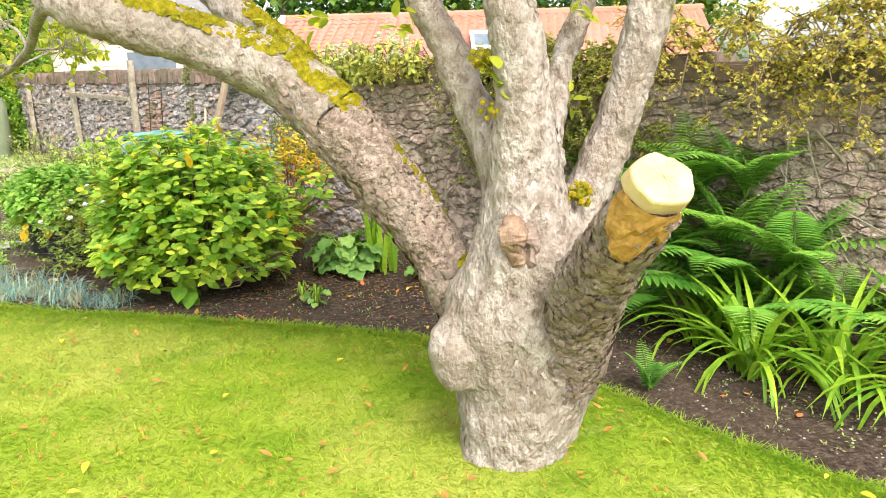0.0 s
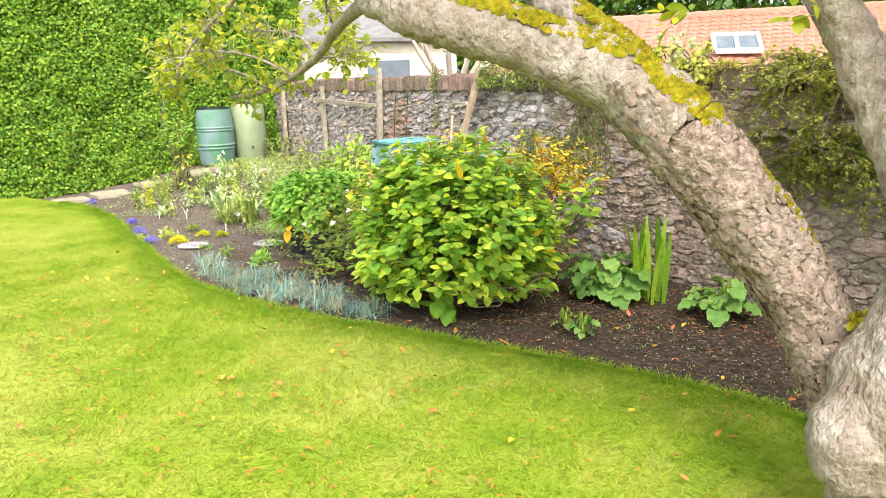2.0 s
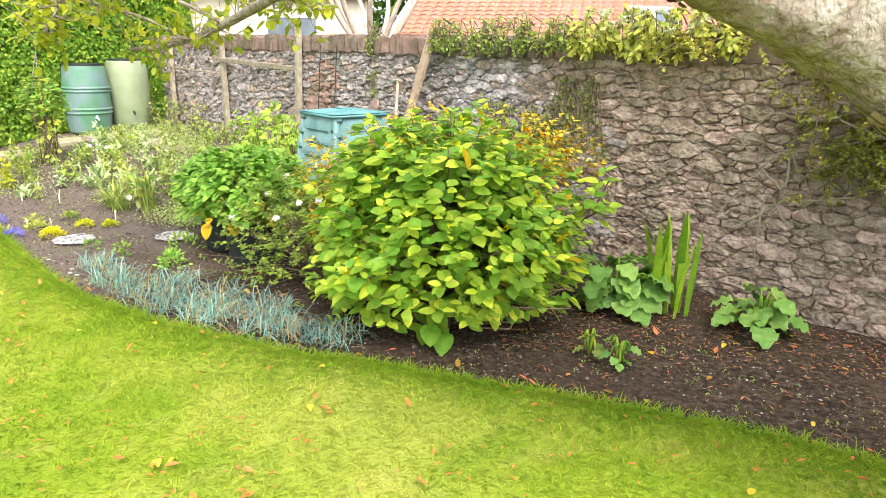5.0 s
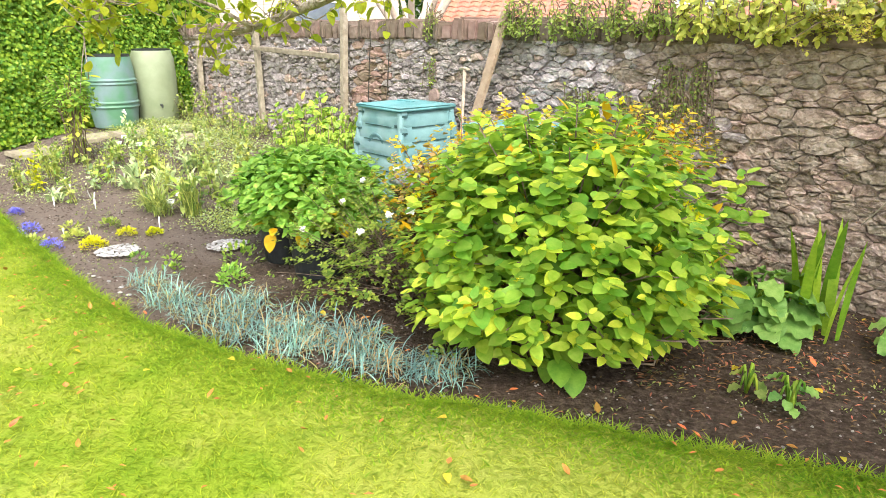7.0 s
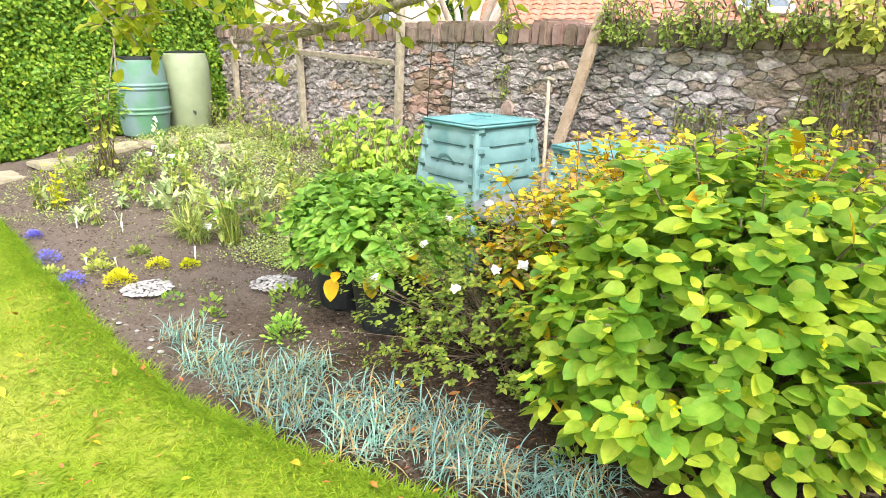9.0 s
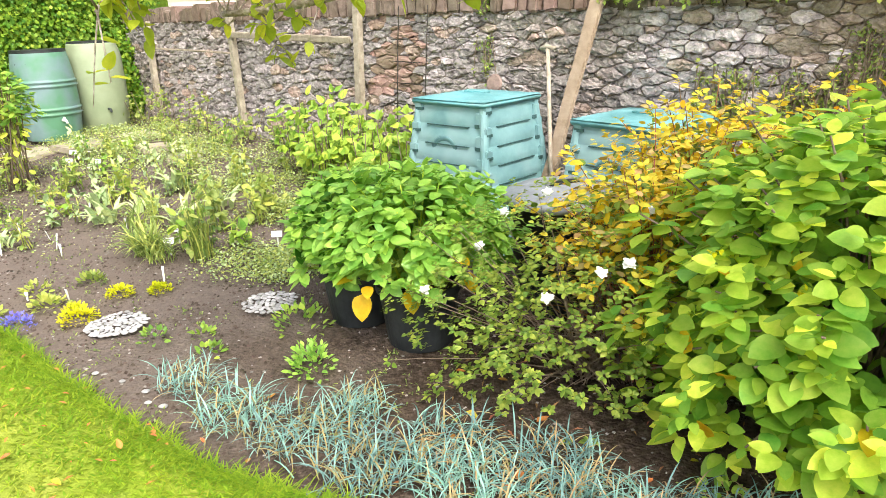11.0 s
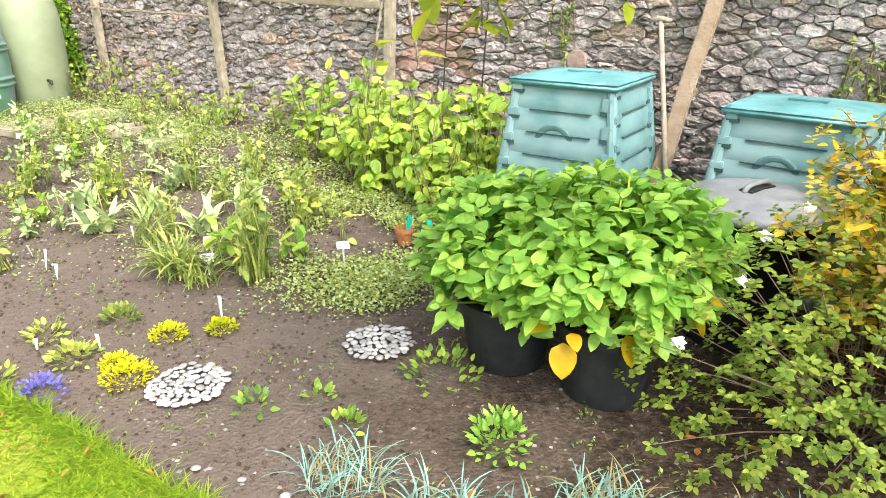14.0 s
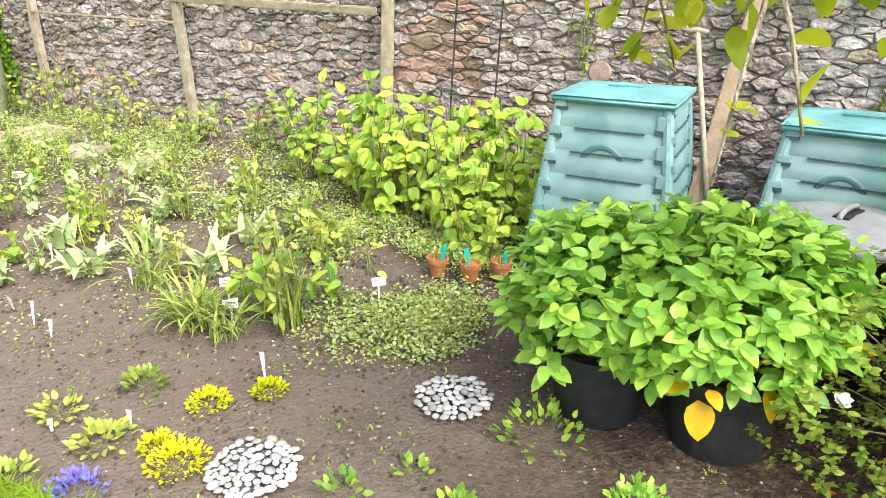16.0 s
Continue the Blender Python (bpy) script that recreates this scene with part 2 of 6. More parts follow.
M_BIN = node_mat("plastic_teal", [(0.13, 0.265, 0.285), (0.22, 0.39, 0.41)], 4, 6, rough=0.5, bump=0.12, bump_scale=200, vary=0.05,
                 big=0.65, big_col=(0.34, 0.49, 0.51), big_scale=2.4, spec=0.4)
M_BIN_D = node_mat("plastic_teal_dark", [(0.035, 0.085, 0.085), (0.06, 0.13, 0.13)], 10, rough=0.6, bump=0.1)
M_BIN_M = node_mat("plastic_teal_stain", [(0.08, 0.175, 0.185), (0.13, 0.25, 0.26)], 10, rough=0.6, bump=0.1)
M_LID = node_mat("plastic_teal_lid", [(0.10, 0.32, 0.35), (0.22, 0.47, 0.50)], 5, rough=0.42, bump=0.25, bump_scale=45, big=0.35,
                 big_col=(0.025, 0.10, 0.09), big_scale=3.5, spec=0.5)
# blue-grey base has the barrel's bluish reflections painted in; green shows in patches
M_BUTT = node_mat("butt_green", [(0.13, 0.205, 0.21), (0.20, 0.285, 0.29)], 3, rough=0.45, bump=0.1, bump_scale=120, big=0.7,
                  big_col=(0.05, 0.20, 0.07), big_scale=3.0, spec=0.4)
M_BUTT2 = node_mat("butt_sage", [(0.22, 0.265, 0.155), (0.30, 0.34, 0.22)], 3, rough=0.5, bump=0.1, bump_scale=120, big=0.4,
                   big_col=(0.15, 0.17, 0.085), big_scale=2.5, spec=0.4)
M_BLACK = node_mat("plastic_black", [(0.012, 0.014, 0.016), (0.03, 0.034, 0.036)], 12, rough=0.5, bump=0.15, spec=0.4)
M_GREYLID = node_mat("plastic_grey", [(0.20, 0.21, 0.235), (0.30, 0.315, 0.34)], 9, rough=0.5, bump=0.2, bump_scale=60, big=0.3,
                     big_col=(0.17, 0.175, 0.17), big_scale=4, spec=0.4)
M_LABEL = node_mat("label_white", [(0.72, 0.72, 0.70), (0.82, 0.82, 0.80)], 40, rough=0.5, bump=0.05)
M_INK = node_mat("label_ink", [(0.12, 0.12, 0.13), (0.2, 0.2, 0.21)], 60, rough=0.7, bump=0)
M_TEALTAG = node_mat("label_teal", [(0.01, 0.36, 0.28), (0.02, 0.45, 0.36)], 40, rough=0.5, bump=0.05)
M_TERRA = node_mat("terracotta", [(0.36, 0.13, 0.05), (0.50, 0.21, 0.09)], 18, rough=0.85, bump=0.3, bump_scale=90)
M_ROOF = node_mat("roof_tile", [(0.40, 0.160, 0.105), (0.47, 0.21, 0.145)], 9, rough=0.85, bump=0.4, bump_scale=50, island=0.12, vary=0.12,
                  big=0.4, big_col=(0.47, 0.25, 0.19), big_scale=0.6)
M_TIMBER = node_mat("timber_grey", [(0.24, 0.20, 0.15), (0.42, 0.37, 0.29)], 16, 8, rough=0.9, bump=0.6, bump_scale=60, vary=0.2, spec=0.15)
M_PLANK = node_mat("timber_tan", [(0.24, 0.165, 0.11), (0.40, 0.30, 0.215)], 12, 8, rough=0.9, bump=0.6, bump_scale=60, big=0.4, big_col=(0.50, 0.42, 0.34), spec=0.15)
M_WHITE = node_mat("paint_white", [(0.68, 0.68, 0.66), (0.80, 0.80, 0.78)], 10, rough=0.6, bump=0.1)
M_CREAM = node_mat("render_cream", [(0.58, 0.52, 0.40), (0.70, 0.64, 0.52)], 6, rough=0.9, bump=0.3)
M_SLATE = node_mat("slate", [(0.16, 0.15, 0.15), (0.26, 0.25, 0.25)], 6, rough=0.8, bump=0.4, island=0.2)
M_PEB = node_mat("pebble", [(0.26, 0.25, 0.255), (0.50, 0.48, 0.47)], 22, rough=0.75, bump=0.2, vary=0.3, island=0.3, spec=0.3)
M_GRIT = node_mat("grit", [(0.15, 0.13, 0.12), (0.36, 0.33, 0.30)], 30, rough=0.85, bump=0.2, island=0.4)
M_SLAB = node_mat("paving", [(0.27, 0.23, 0.165), (0.44, 0.385, 0.295)], 9, 8, rough=0.9, bump=0.4, big=0.35, big_col=(0.28, 0.27, 0.15), vary=0.12)
M_PALE = node_mat("bark_pale", [(0.42, 0.33, 0.26), (0.58, 0.49, 0.41)], 12, rough=0.9, bump=0.4)
M_IRON = node_mat("iron_dark", [(0.03, 0.03, 0.03), (0.09, 0.075, 0.06)], 20, rough=0.7, bump=0.2, spec=0.3)
M_GLASS = node_mat("glass_dark", [(0.10, 0.13, 0.16), (0.17, 0.20, 0.23)], 3, rough=0.06, bump=0, spec=0.8)

# ---- geometry helpers ----
WN, WD = Vector((0.625, 0.780, 0)), Vector((-0.780, 0.625, 0))


def wall_pt(s, v, z):
    """s metres along the stone wall, v metres in front of its face, z up."""
    return WN * (4.60 - v) + WD * s + Vector((0, 0, z))


def sstep(a, lo, hi):
    u = min(1.0, max(0.0, (a - lo) / (hi - lo)))
    return u * u * (3 - 2 * u)


def gz(x, y):
    """Height of the ground, which climbs a little towards the far corner."""
    s, v = -0.780 * x + 0.625 * y, 4.6 - (0.625 * x + 0.780 * y)
    return 0.30 * sstep(s, 6.5, 11.0) * (1 - sstep(v, 0.8, 3.6))


def raw_mesh(name, verts, faces, smooth=False):
    me = bpy.data.meshes.new(name)
    me.from_pydata([tuple(map(float, v)) for v in verts], [], [tuple(map(int, f)) for f in faces])
    if smooth:
        me.polygons.foreach_set("use_smooth", [True] * len(me.polygons))
    me.update()
    return me


def big_mesh(name, verts, loops, sizes, smooth=False):
    """A large mesh straight from arrays."""
    me = bpy.data.meshes.new(name)
    me.vertices.add(len(verts))
    me.vertices.foreach_set("co", np.asarray(verts, np.float32).ravel())
    me.loops.add(len(loops))
    me.loops.foreach_set("vertex_index", np.asarray(loops, np.int32))
    sizes = np.asarray(sizes, np.int32)
    me.polygons.add(len(sizes))
    me.polygons.foreach_set("loop_start", np.concatenate(([0], np.cumsum(sizes)[:-1])).astype(np.int32))
    if smooth:
        me.polygons.foreach_set("use_smooth", np.ones(len(sizes), bool))
    me.update(calc_edges=True)
    me.validate()
    return me


def scatter_mesh(name, template, mats, smooth=True):
    """Many copies of a template (verts, faces) at the matrices, joined into one mesh."""
    tv, tf = template
    tv = np.c_[np.asarray(tv, float), np.ones(len(tv))]
    mm = np.array([[list(r) for r in m] for m in mats])
    v = np.einsum("nij,vj->nvi", mm, tv)[:, :, :3].reshape(-1, 3)
    loops1 = np.concatenate([np.array(f) for f in tf])
    sizes1 = np.array([len(f) for f in tf])
    k = len(mm)
    loops = (loops1[None, :] + (np.arange(k) * len(tv))[:, None]).ravel()
    return big_mesh(name, v, loops, np.tile(sizes1, k), smooth)


def join_geo(parts):
    verts, faces = [], []
    for v, f in parts:
        o = len(verts)
        verts.extend(v)
        faces.extend([tuple(i + o for i in q) for q in f])
    return verts, faces


def thing(name, label, category, loc=(0, 0, 0), group="", kind="", rz=0.0):
    e = new(name)
    e.matrix_world = pose(loc[0], loc[1], loc[2], 0, 0, rz)
    return tagged(e, label, category, group, kind)


def part(name, mesh, material, parent=None, label="", m=None, kind=""):
    ob = new(name, mesh)
    if not mesh.materials:
        mesh.materials.append(material)
    if parent:
        ob.parent = parent
    if m is not None:
        ob.matrix_basis = m
    return tagged(ob, label, kind=kind)


def box_geo(x0, x1, y0, y1, z0, z1, b=0.0):
    """A box with bevelled edges."""
    bm = bmesh.new()
    bmesh.ops.create_cube(bm, size=1)
    for v in bm.verts:
        v.co = Vector((x0 + (v.co.x + 0.5) * (x1 - x0), y0 + (v.co.y + 0.5) * (y1 - y0), z0 + (v.co.z + 0.5) * (z1 - z0)))
    if b:
        bmesh.ops.bevel(bm, geom=bm.edges[:], offset=b, segments=2, affect="EDGES")
    bm.verts.index_update()
    out = [v.co.copy() for v in bm.verts], [tuple(v.index for v in f.verts) for f in bm.faces]
    bm.free()
    return out


def box(name, dims, material, parent, b=0.004, m=None, label="", jig=0.0):
    v, f = box_geo(*dims, b)
    if jig:
        v = [p + Vector(noise.noise_vector(p * 6)) * jig for p in v]
    return part(name, raw_mesh(name, v, f), material, parent, label, m)


def tube(pts, radii, seg=10, rough=0.0, freq=5.0, closed=True, sub=1):
    """A bent, tapering tube along points, with an uneven skin."""
    pts = [Vector(p) for p in pts]
    if sub > 1:
        q, r = [], []
        for i in range(len(pts) - 1):
            p0, p1, p2, p3 = pts[max(i - 1, 0)], pts[i], pts[i + 1], pts[min(i + 2, len(pts) - 1)]
            for k in range(sub):
                t = k / sub
                q.append(0.5 * ((2 * p1) + (p2 - p0) * t + (2 * p0 - 5 * p1 + 4 * p2 - p3) * t * t + (3 * p1 - p0 - 3 * p2 + p3) * t ** 3))
                r.append(radii[i] * (1 - t) + radii[i + 1] * t)
        pts, radii = q + [pts[-1]], r + [radii[-1]]
    verts, faces = [], []
    up = Vector((0.3, 0.9, 0.2))
    for i, p in enumerate(pts):
        d = (pts[min(i + 1, len(pts) - 1)] - pts[max(i - 1, 0)]).normalized()
        a = d.cross(up).normalized()
        up = a.cross(d)
        for k in range(seg):
            w = 2 * math.pi * k / seg
            dirv = a * math.cos(w) + up * math.sin(w)
            q = p + dirv * radii[i]
            if rough:
                q += dirv * radii[i] * rough * (noise.noise(q * freq) + 0.5 * noise.noise(q * freq * 2.7))
            verts.append(q)
    n = len(pts)
    for i in range(n - 1):
        for k in range(seg):
            a, b = i * seg + k, i * seg + (k + 1) % seg
            faces.append((a, b, b + seg, a + seg))
    if closed:
        faces.append(tuple(range(seg - 1, -1, -1)))
        faces.append(tuple((n - 1) * seg + k for k in range(seg)))
    return verts, faces


def lathe(profile, seg=32, wob=0.0):
    verts, faces = [], []
    for r, z in profile:
        for k in range(seg):
            w = 2 * math.pi * k / seg
            verts.append(Vector((r * math.cos(w), r * math.sin(w), z)))
    for i in range(len(profile) - 1):
        for k in range(seg):
            a, b = i * seg + k, i * seg + (k + 1) % seg
            faces.append((a, b, b + seg, a + seg))
    faces.append(tuple(range(seg - 1, -1, -1)))
    faces.append(tuple((len(profile) - 1) * seg + k for k in range(seg)))
    return verts, faces


def leaf_geo(width=0.6, rows=5, fold=0.25, droop=0.25, tip=1.0, wavy=0.0):
    """A leaf of length 1 along +y with a midrib fold, drooping at its tip."""
    v, f = [], []
    for i in range(rows + 1):
        t = i / rows
        w = width * 0.5 * math.sin(math.pi * min(1, t ** 0.8)) ** 0.62 * (1 - 0.2 * t * tip) if 0 < t < 1 else 0.012
        z = -droop * t * t
        wv = wavy * math.sin(t * 19)
        v += [(-w, t, z + fold * w + wv), (0, t, z), (w, t, z + fold * w - wv)]
    for i in range(rows):
        a = i * 3
        f += [(a, a + 1, a + 4, a + 3), (a + 1, a + 2, a + 5, a + 4)]
    return v, f


LEAF_BROAD = leaf_geo(0.80, 6, 0.20, 0.16, 0.6)
LEAF_OVAL = leaf_geo(0.64, 5, 0.18, 0.10, 1.0)
LEAF_POINT = leaf_geo(0.76, 6, 0.18, 0.16, 1.7)
LEAF_SMALL = ([(0, 0, 0), (0.33, 0.5, 0.08), (0, 1, -0.06), (-0.33, 0.5, 0.08)], [(0, 1, 2), (0, 2, 3)])
BLADE = ([(-0.5, 0, 0), (0.5, 0, 0), (0.32, 0.6, 0.55), (-0.32, 0.6, 0.55), (0, 1.1, 0.72)], [(0, 1, 2, 3), (3, 2, 4)])


def aim(p, d, size, twist=0.0, wide=1.0, face=Vector((0, 0, 1))):
    """A matrix that puts a leaf at p with its length along d and its face up."""
    d = d.normalized()
    x = d.cross(face)
    if x.length < 1e-3:
        x = Vector((1, 0, 0))
    x.normalize()
    z = x.cross(d)
    r = Matrix((x, d, z)).transposed().to_4x4() @ Matrix.Rotation(twist, 4, "Y")
    return Matrix.Translation(p) @ r @ Matrix.Diagonal((size * wide, size, size, 1))


RNG = random.Random(11)


def rnd_dir(up_bias=0.0):
    while True:
        v = Vector((RNG.uniform(-1, 1), RNG.uniform(-1, 1), RNG.uniform(-1, 1)))
        if 0.05 < v.length < 1:
            v.normalize()
            v.z += up_bias
            return v.normalized()


def put_leaves(parent, templates, mats, material, singles, name="leaf", label=""):
    """The first `singles` leaves as parts of their own on shared meshes, the rest joined."""
    RNG.shuffle(mats)
    meshes = [raw_mesh(name, t[0], t[1], True) for t in templates]
    for i, m in enumerate(mats[:singles]):
        part(name, meshes[i % len(meshes)], material, parent, label, m)
    rest = mats[singles:]
    k = len(templates)
    for j in range(k):
        sub = rest[j::k]
        if sub:
            part("foliage", scatter_mesh("foliage", templates[j], sub), material, parent, label, kind="stuff")


def shoots(base, centre, radii, n, leaf, per, inner=0.55, low=-0.35, shell=0.25, rosette=1.0, droop=0.15, rng=None):
    """Shoot tips spread over a rounded bush: leaf matrices, dark inner leaf matrices and stems."""
    rng = rng or RNG
    leaves, deep, stems, tips = [], [], [], []
    base, centre = Vector(base), Vector(centre)
    for i in range(n):
        u = (i + 0.5) / n
        zz = 1 - u * (1 - low)
        ph = i * 2.39996 + rng.uniform(-0.35, 0.35)
        rr = math.sqrt(max(0, 1 - zz * zz))
        dirv = Vector((rr * math.cos(ph), rr * math.sin(ph), zz))
        bulge = 1 + 0.16 * noise.noise(dirv * 2.3 + centre) + rng.uniform(-shell, shell * 0.35)
        tip = centre + Vector((dirv.x * radii[0], dirv.y * radii[1], dirv.z * radii[2])) * bulge
        out = (dirv * 0.75 + Vector((0, 0, 0.75 + 0.5 * max(0, -zz)))).normalized()
        tips.append((tip, out))
        if i % 3 == 0:
            stems.append((base + Vector((rng.uniform(-.12, .12), rng.uniform(-.12, .12), 0)), centre.lerp(tip, 0.55) - Vector((0, 0, 0.1)), tip))
        a0 = rng.uniform(0, 6.28)
        out2 = (out * 0.55 + Vector((0, 0, 0.8))).normalized()
        side = out2.cross(Vector((0.9, 0.3, 0.2))).normalized()
        for k in range(per):
            a = a0 + k * (math.pi / 2 if k % 2 else math.pi) + rng.uniform(-.3, .3) + (k // 2) * 1.2
            lev = k / max(1, per - 1)
            ld = (Matrix.Rotation(a, 3, out2) @ side) * rosette + out2 * (0.45 - 0.5 * lev) - Vector((0, 0, droop * lev)) + dirv * 0.2
            p = tip - out * (0.16 * lev * leaf * 5) + ld.normalized() * leaf * 0.12
            sz = leaf * rng.uniform(0.6, 1.12) * (0.72 + 0.4 * lev)
            leaves.append(aim(p, ld, sz, rng.uniform(-.35, .35), 1.0, Vector((dirv.x * 0.5 + rng.uniform(-.35, .35), dirv.y * 0.5 + rng.uniform(-.35, .35), 0.85))))
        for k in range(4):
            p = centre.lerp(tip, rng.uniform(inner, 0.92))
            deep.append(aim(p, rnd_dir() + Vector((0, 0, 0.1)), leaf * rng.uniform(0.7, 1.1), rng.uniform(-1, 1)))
    return leaves, deep, stems, tips


def stems_part(parent, stems, r0, r1, material, name="stem_mass", seg=5):
    return part(name, raw_mesh(name, *join_geo([tube(s, [r0 + (r1 - r0) * i / (len(s) - 1) for i in range(len(s))], seg, sub=2) for s in stems]), True), material, parent, kind="stuff")

# ---- ground and lawn ----
EDGE = [(-16.0, 9.4), (-9.6, 8.2), (-8.0, 7.80), (-6.95, 7.28), (-6.31, 6.80), (-5.85, 6.42), (-5.35, 6.08), (-4.82, 5.66), (-4.40, 5.36),
        (-3.95, 5.08), (-3.20, 4.78), (-2.53, 4.59), (-1.96, 4.52), (-1.37, 4.41), (-0.80, 4.33), (-0.23, 4.20), (0.15, 4.05),
        (0.50, 3.80), (0.84, 3.50), (1.18, 3.09), (1.55, 2.77), (2.20, 2.30), (3.20, 1.70), (8.0, -0.8)]


def edge_y(x):
    for (x0, y0), (x1, y1) in zip(EDGE, EDGE[1:]):
        if x0 <= x <= x1:
            return y0 + (y1 - y0) * (x - x0) / (x1 - x0) + 0.018 * noise.noise(Vector((x * 7, 0, 0)))
    return EDGE[0][1] if x < EDGE[0][0] else EDGE[-1][1]


def soil_z(x, y):
    p = Vector((x, y, 0))
    return gz(x, y) + 0.016 * noise.noise(p * 3.1) + 0.008 * noise.noise(p * 9.0) - 0.012


def lines(lo, hi, step):
    return [-900, -300, -90, -40, -25] + list(np.arange(lo, hi, step)) + [25, 40, 90, 300, 900]


gx, gy = lines(-14, 6, 0.10), lines(-2, 17, 0.10)
gv = [(x, y, soil_z(x, y) if -14 <= x <= 6 and -2 <= y <= 17 else -0.02) for y in gy for x in gx]
W_ = len(gx)
gf = [(j * W_ + i, j * W_ + i + 1, (j + 1) * W_ + i + 1, (j + 1) * W_ + i) for j in range(len(gy) - 1) for i in range(W_ - 1)]
ground = part("ground", raw_mesh("ground", gv, gf, True), M_SOIL)
tagged(ground, "dark brown crumbly garden soil bed", "ground", kind="structure")

LAWN_Z = 0.035


def lawn_z(x, y):
    return LAWN_Z + 0.012 * noise.noise(Vector((x * 0.9, y * 0.9, 3))) + 0.006 * noise.noise(Vector((x * 5, y * 5, 7)))


lx = np.arange(-16, 8.01, 0.08)
lv, lf = [], []
ROWS_L = 60
for x in lx:
    ye = edge_y(x)
    lv.append((x, ye + 0.01, -0.03))
    for j in range(ROWS_L + 1):
        y = ye + (-14 - ye) * (j / ROWS_L) ** 1.9
        lv.append((x, y, lawn_z(x, y) - (0.012 if j == 0 else 0)))
RL = ROWS_L + 2
for i in range(len(lx) - 1):
    for j in range(RL - 1):
        a = i * RL + j
        lf.append((a, a + RL, a + RL + 1, a + 1))
lawn = part("lawn", raw_mesh("lawn", lv, lf, True), M_LAWN)
tagged(lawn, "mown green lawn with yellowed worn patches", "lawn", kind="structure")

rs = np.random.RandomState(4)


def blades_at(pts, hmin, hmax, w):
    mats = []
    for x, y in pts:
        a, h = rs.uniform(0, 6.283), rs.uniform(hmin, hmax)
        mats.append(Matrix.Translation((x, y, lawn_z(x, y) - 0.003)) @ Matrix.Rotation(a, 4, "Z") @ Matrix.Diagonal((w, h * rs.uniform(0.8, 2.0), h * 0.9, 1)))
    return mats


pts = []
while len(pts) < 150000:
    x, y = rs.uniform(-9.6, 2.4), rs.uniform(0.9, 8.2)
    if y < edge_y(x) - 0.005:
        near = min(math.hypot(x - cx, y - cy) for cx, cy in ((0.2, 1.0), (-1.2, 2.0), (-2.6, 3.2), (-4.3, 4.4)))
        if rs.rand() < min(1, 2.2 / (near + 0.4)):
            pts.append((x, y))
grass = part("grass", scatter_mesh("grass", BLADE, blades_at(pts, 0.012, 0.028, 0.0065), False), M_BLADE)
tagged(grass, "short mown grass blades of the lawn", "grass", kind="stuff")
pts = []
for i in range(26000):
    x = rs.uniform(-8.5, 2.3)
    pts.append((x, edge_y(x) - 0.004 - abs(rs.normal(0, 0.24)) * (0.6 + 0.5 * noise.noise(Vector((x * 1.4, 0, 9))))))
lush = part("grass_edge", scatter_mesh("grass_edge", BLADE, blades_at(pts, 0.012, 0.026, 0.008), False), M_BLADE_G)
tagged(lush, "lusher green grass in a band beside the bed", "grass", kind="stuff")
pts = []
for i in range(9000):
    x = rs.uniform(-8.5, 2.3)
    pts.append((x, edge_y(x) + 0.012 - abs(rs.normal(0, 0.035))))
fringe = part("grass_edge", scatter_mesh("grass_edge", BLADE, blades_at(pts, 0.022, 0.05, 0.005), False), M_BLADE_G)
tagged(fringe, "longer uncut grass along the lawn edge", "grass", kind="stuff")

# soil crumbs and small stones on the bed
CLOD = ([(0.5, 0, 0), (0, 0.45, 0.05), (-0.5, 0.05, 0), (0, -0.5, 0), (0.05, 0, 0.45), (-0.1, 0.1, 0.4)],
        [(0, 1, 4), (1, 5, 4), (1, 2, 5), (2, 3, 5), (3, 4, 5), (3, 0, 4)])


def in_bed(x, y):
    return y > edge_y(x) + 0.03 and 0.625 * x + 0.78 * y < 4.55


def bed_points(n, x0, x1, y0, y1):
    out = []
    while len(out) < n:
        x, y = rs.uniform(x0, x1), rs.uniform(y0, y1)
        if in_bed(x, y):
            out.append((x, y))
    return out


clods = []
for x, y in bed_points(34000, -8.5, 3, 2.4, 10):
    sz = 0.007 + 0.022 * rs.rand() ** 3
    clods.append(Matrix.Translation((x, y, soil_z(x, y))) @ Matrix.Rotation(rs.uniform(0, 6.28), 4, "Z") @ Matrix.Diagonal((sz, sz * rs.uniform(.6, 1), sz * .8, 1)))
tagged(part("soil_crumbs", scatter_mesh("soil_crumbs", CLOD, clods, False), M_CLOD), "brown soil crumbs and grit on the bed", "soil", kind="stuff")
grit = [Matrix.Translation((x, y, soil_z(x, y))) @ Matrix.Rotation(rs.uniform(0, 6.28), 4, "Z") @ Matrix.Diagonal((*([rs.uniform(.008, .022)] * 2), .012, 1))
        for x, y in bed_points(2600, -7.5, 2.6, 2.6, 8)]
tagged(part("grit_stones", scatter_mesh("grit_stones", CLOD, grit, False), M_GRIT), "small pale stones lying on the soil", "stones", kind="stuff")

# ---- the rubble stone wall ----
S0, S1, WALL_TOP = -2.0, 13.6, 1.43
wall = thing("wall_north", "old rubble stone garden wall with upright coping", "wall", kind="structure")
core = raw_mesh("wall_core", [wall_pt(s, v, z) for s in (S0, S1) for v in (-0.011, -0.40) for z in (-0.4, WALL_TOP + 0.02)],
                [(0, 1, 3, 2), (4, 6, 7, 5), (0, 4, 5, 1), (2, 3, 7, 6), (1, 5, 7, 3), (0, 2, 6, 4)])
bmc = bmesh.new()
bmc.from_mesh(core)
bmesh.ops.subdivide_edges(bmc, edges=bmc.edges[:], cuts=40, use_grid_fill=True)
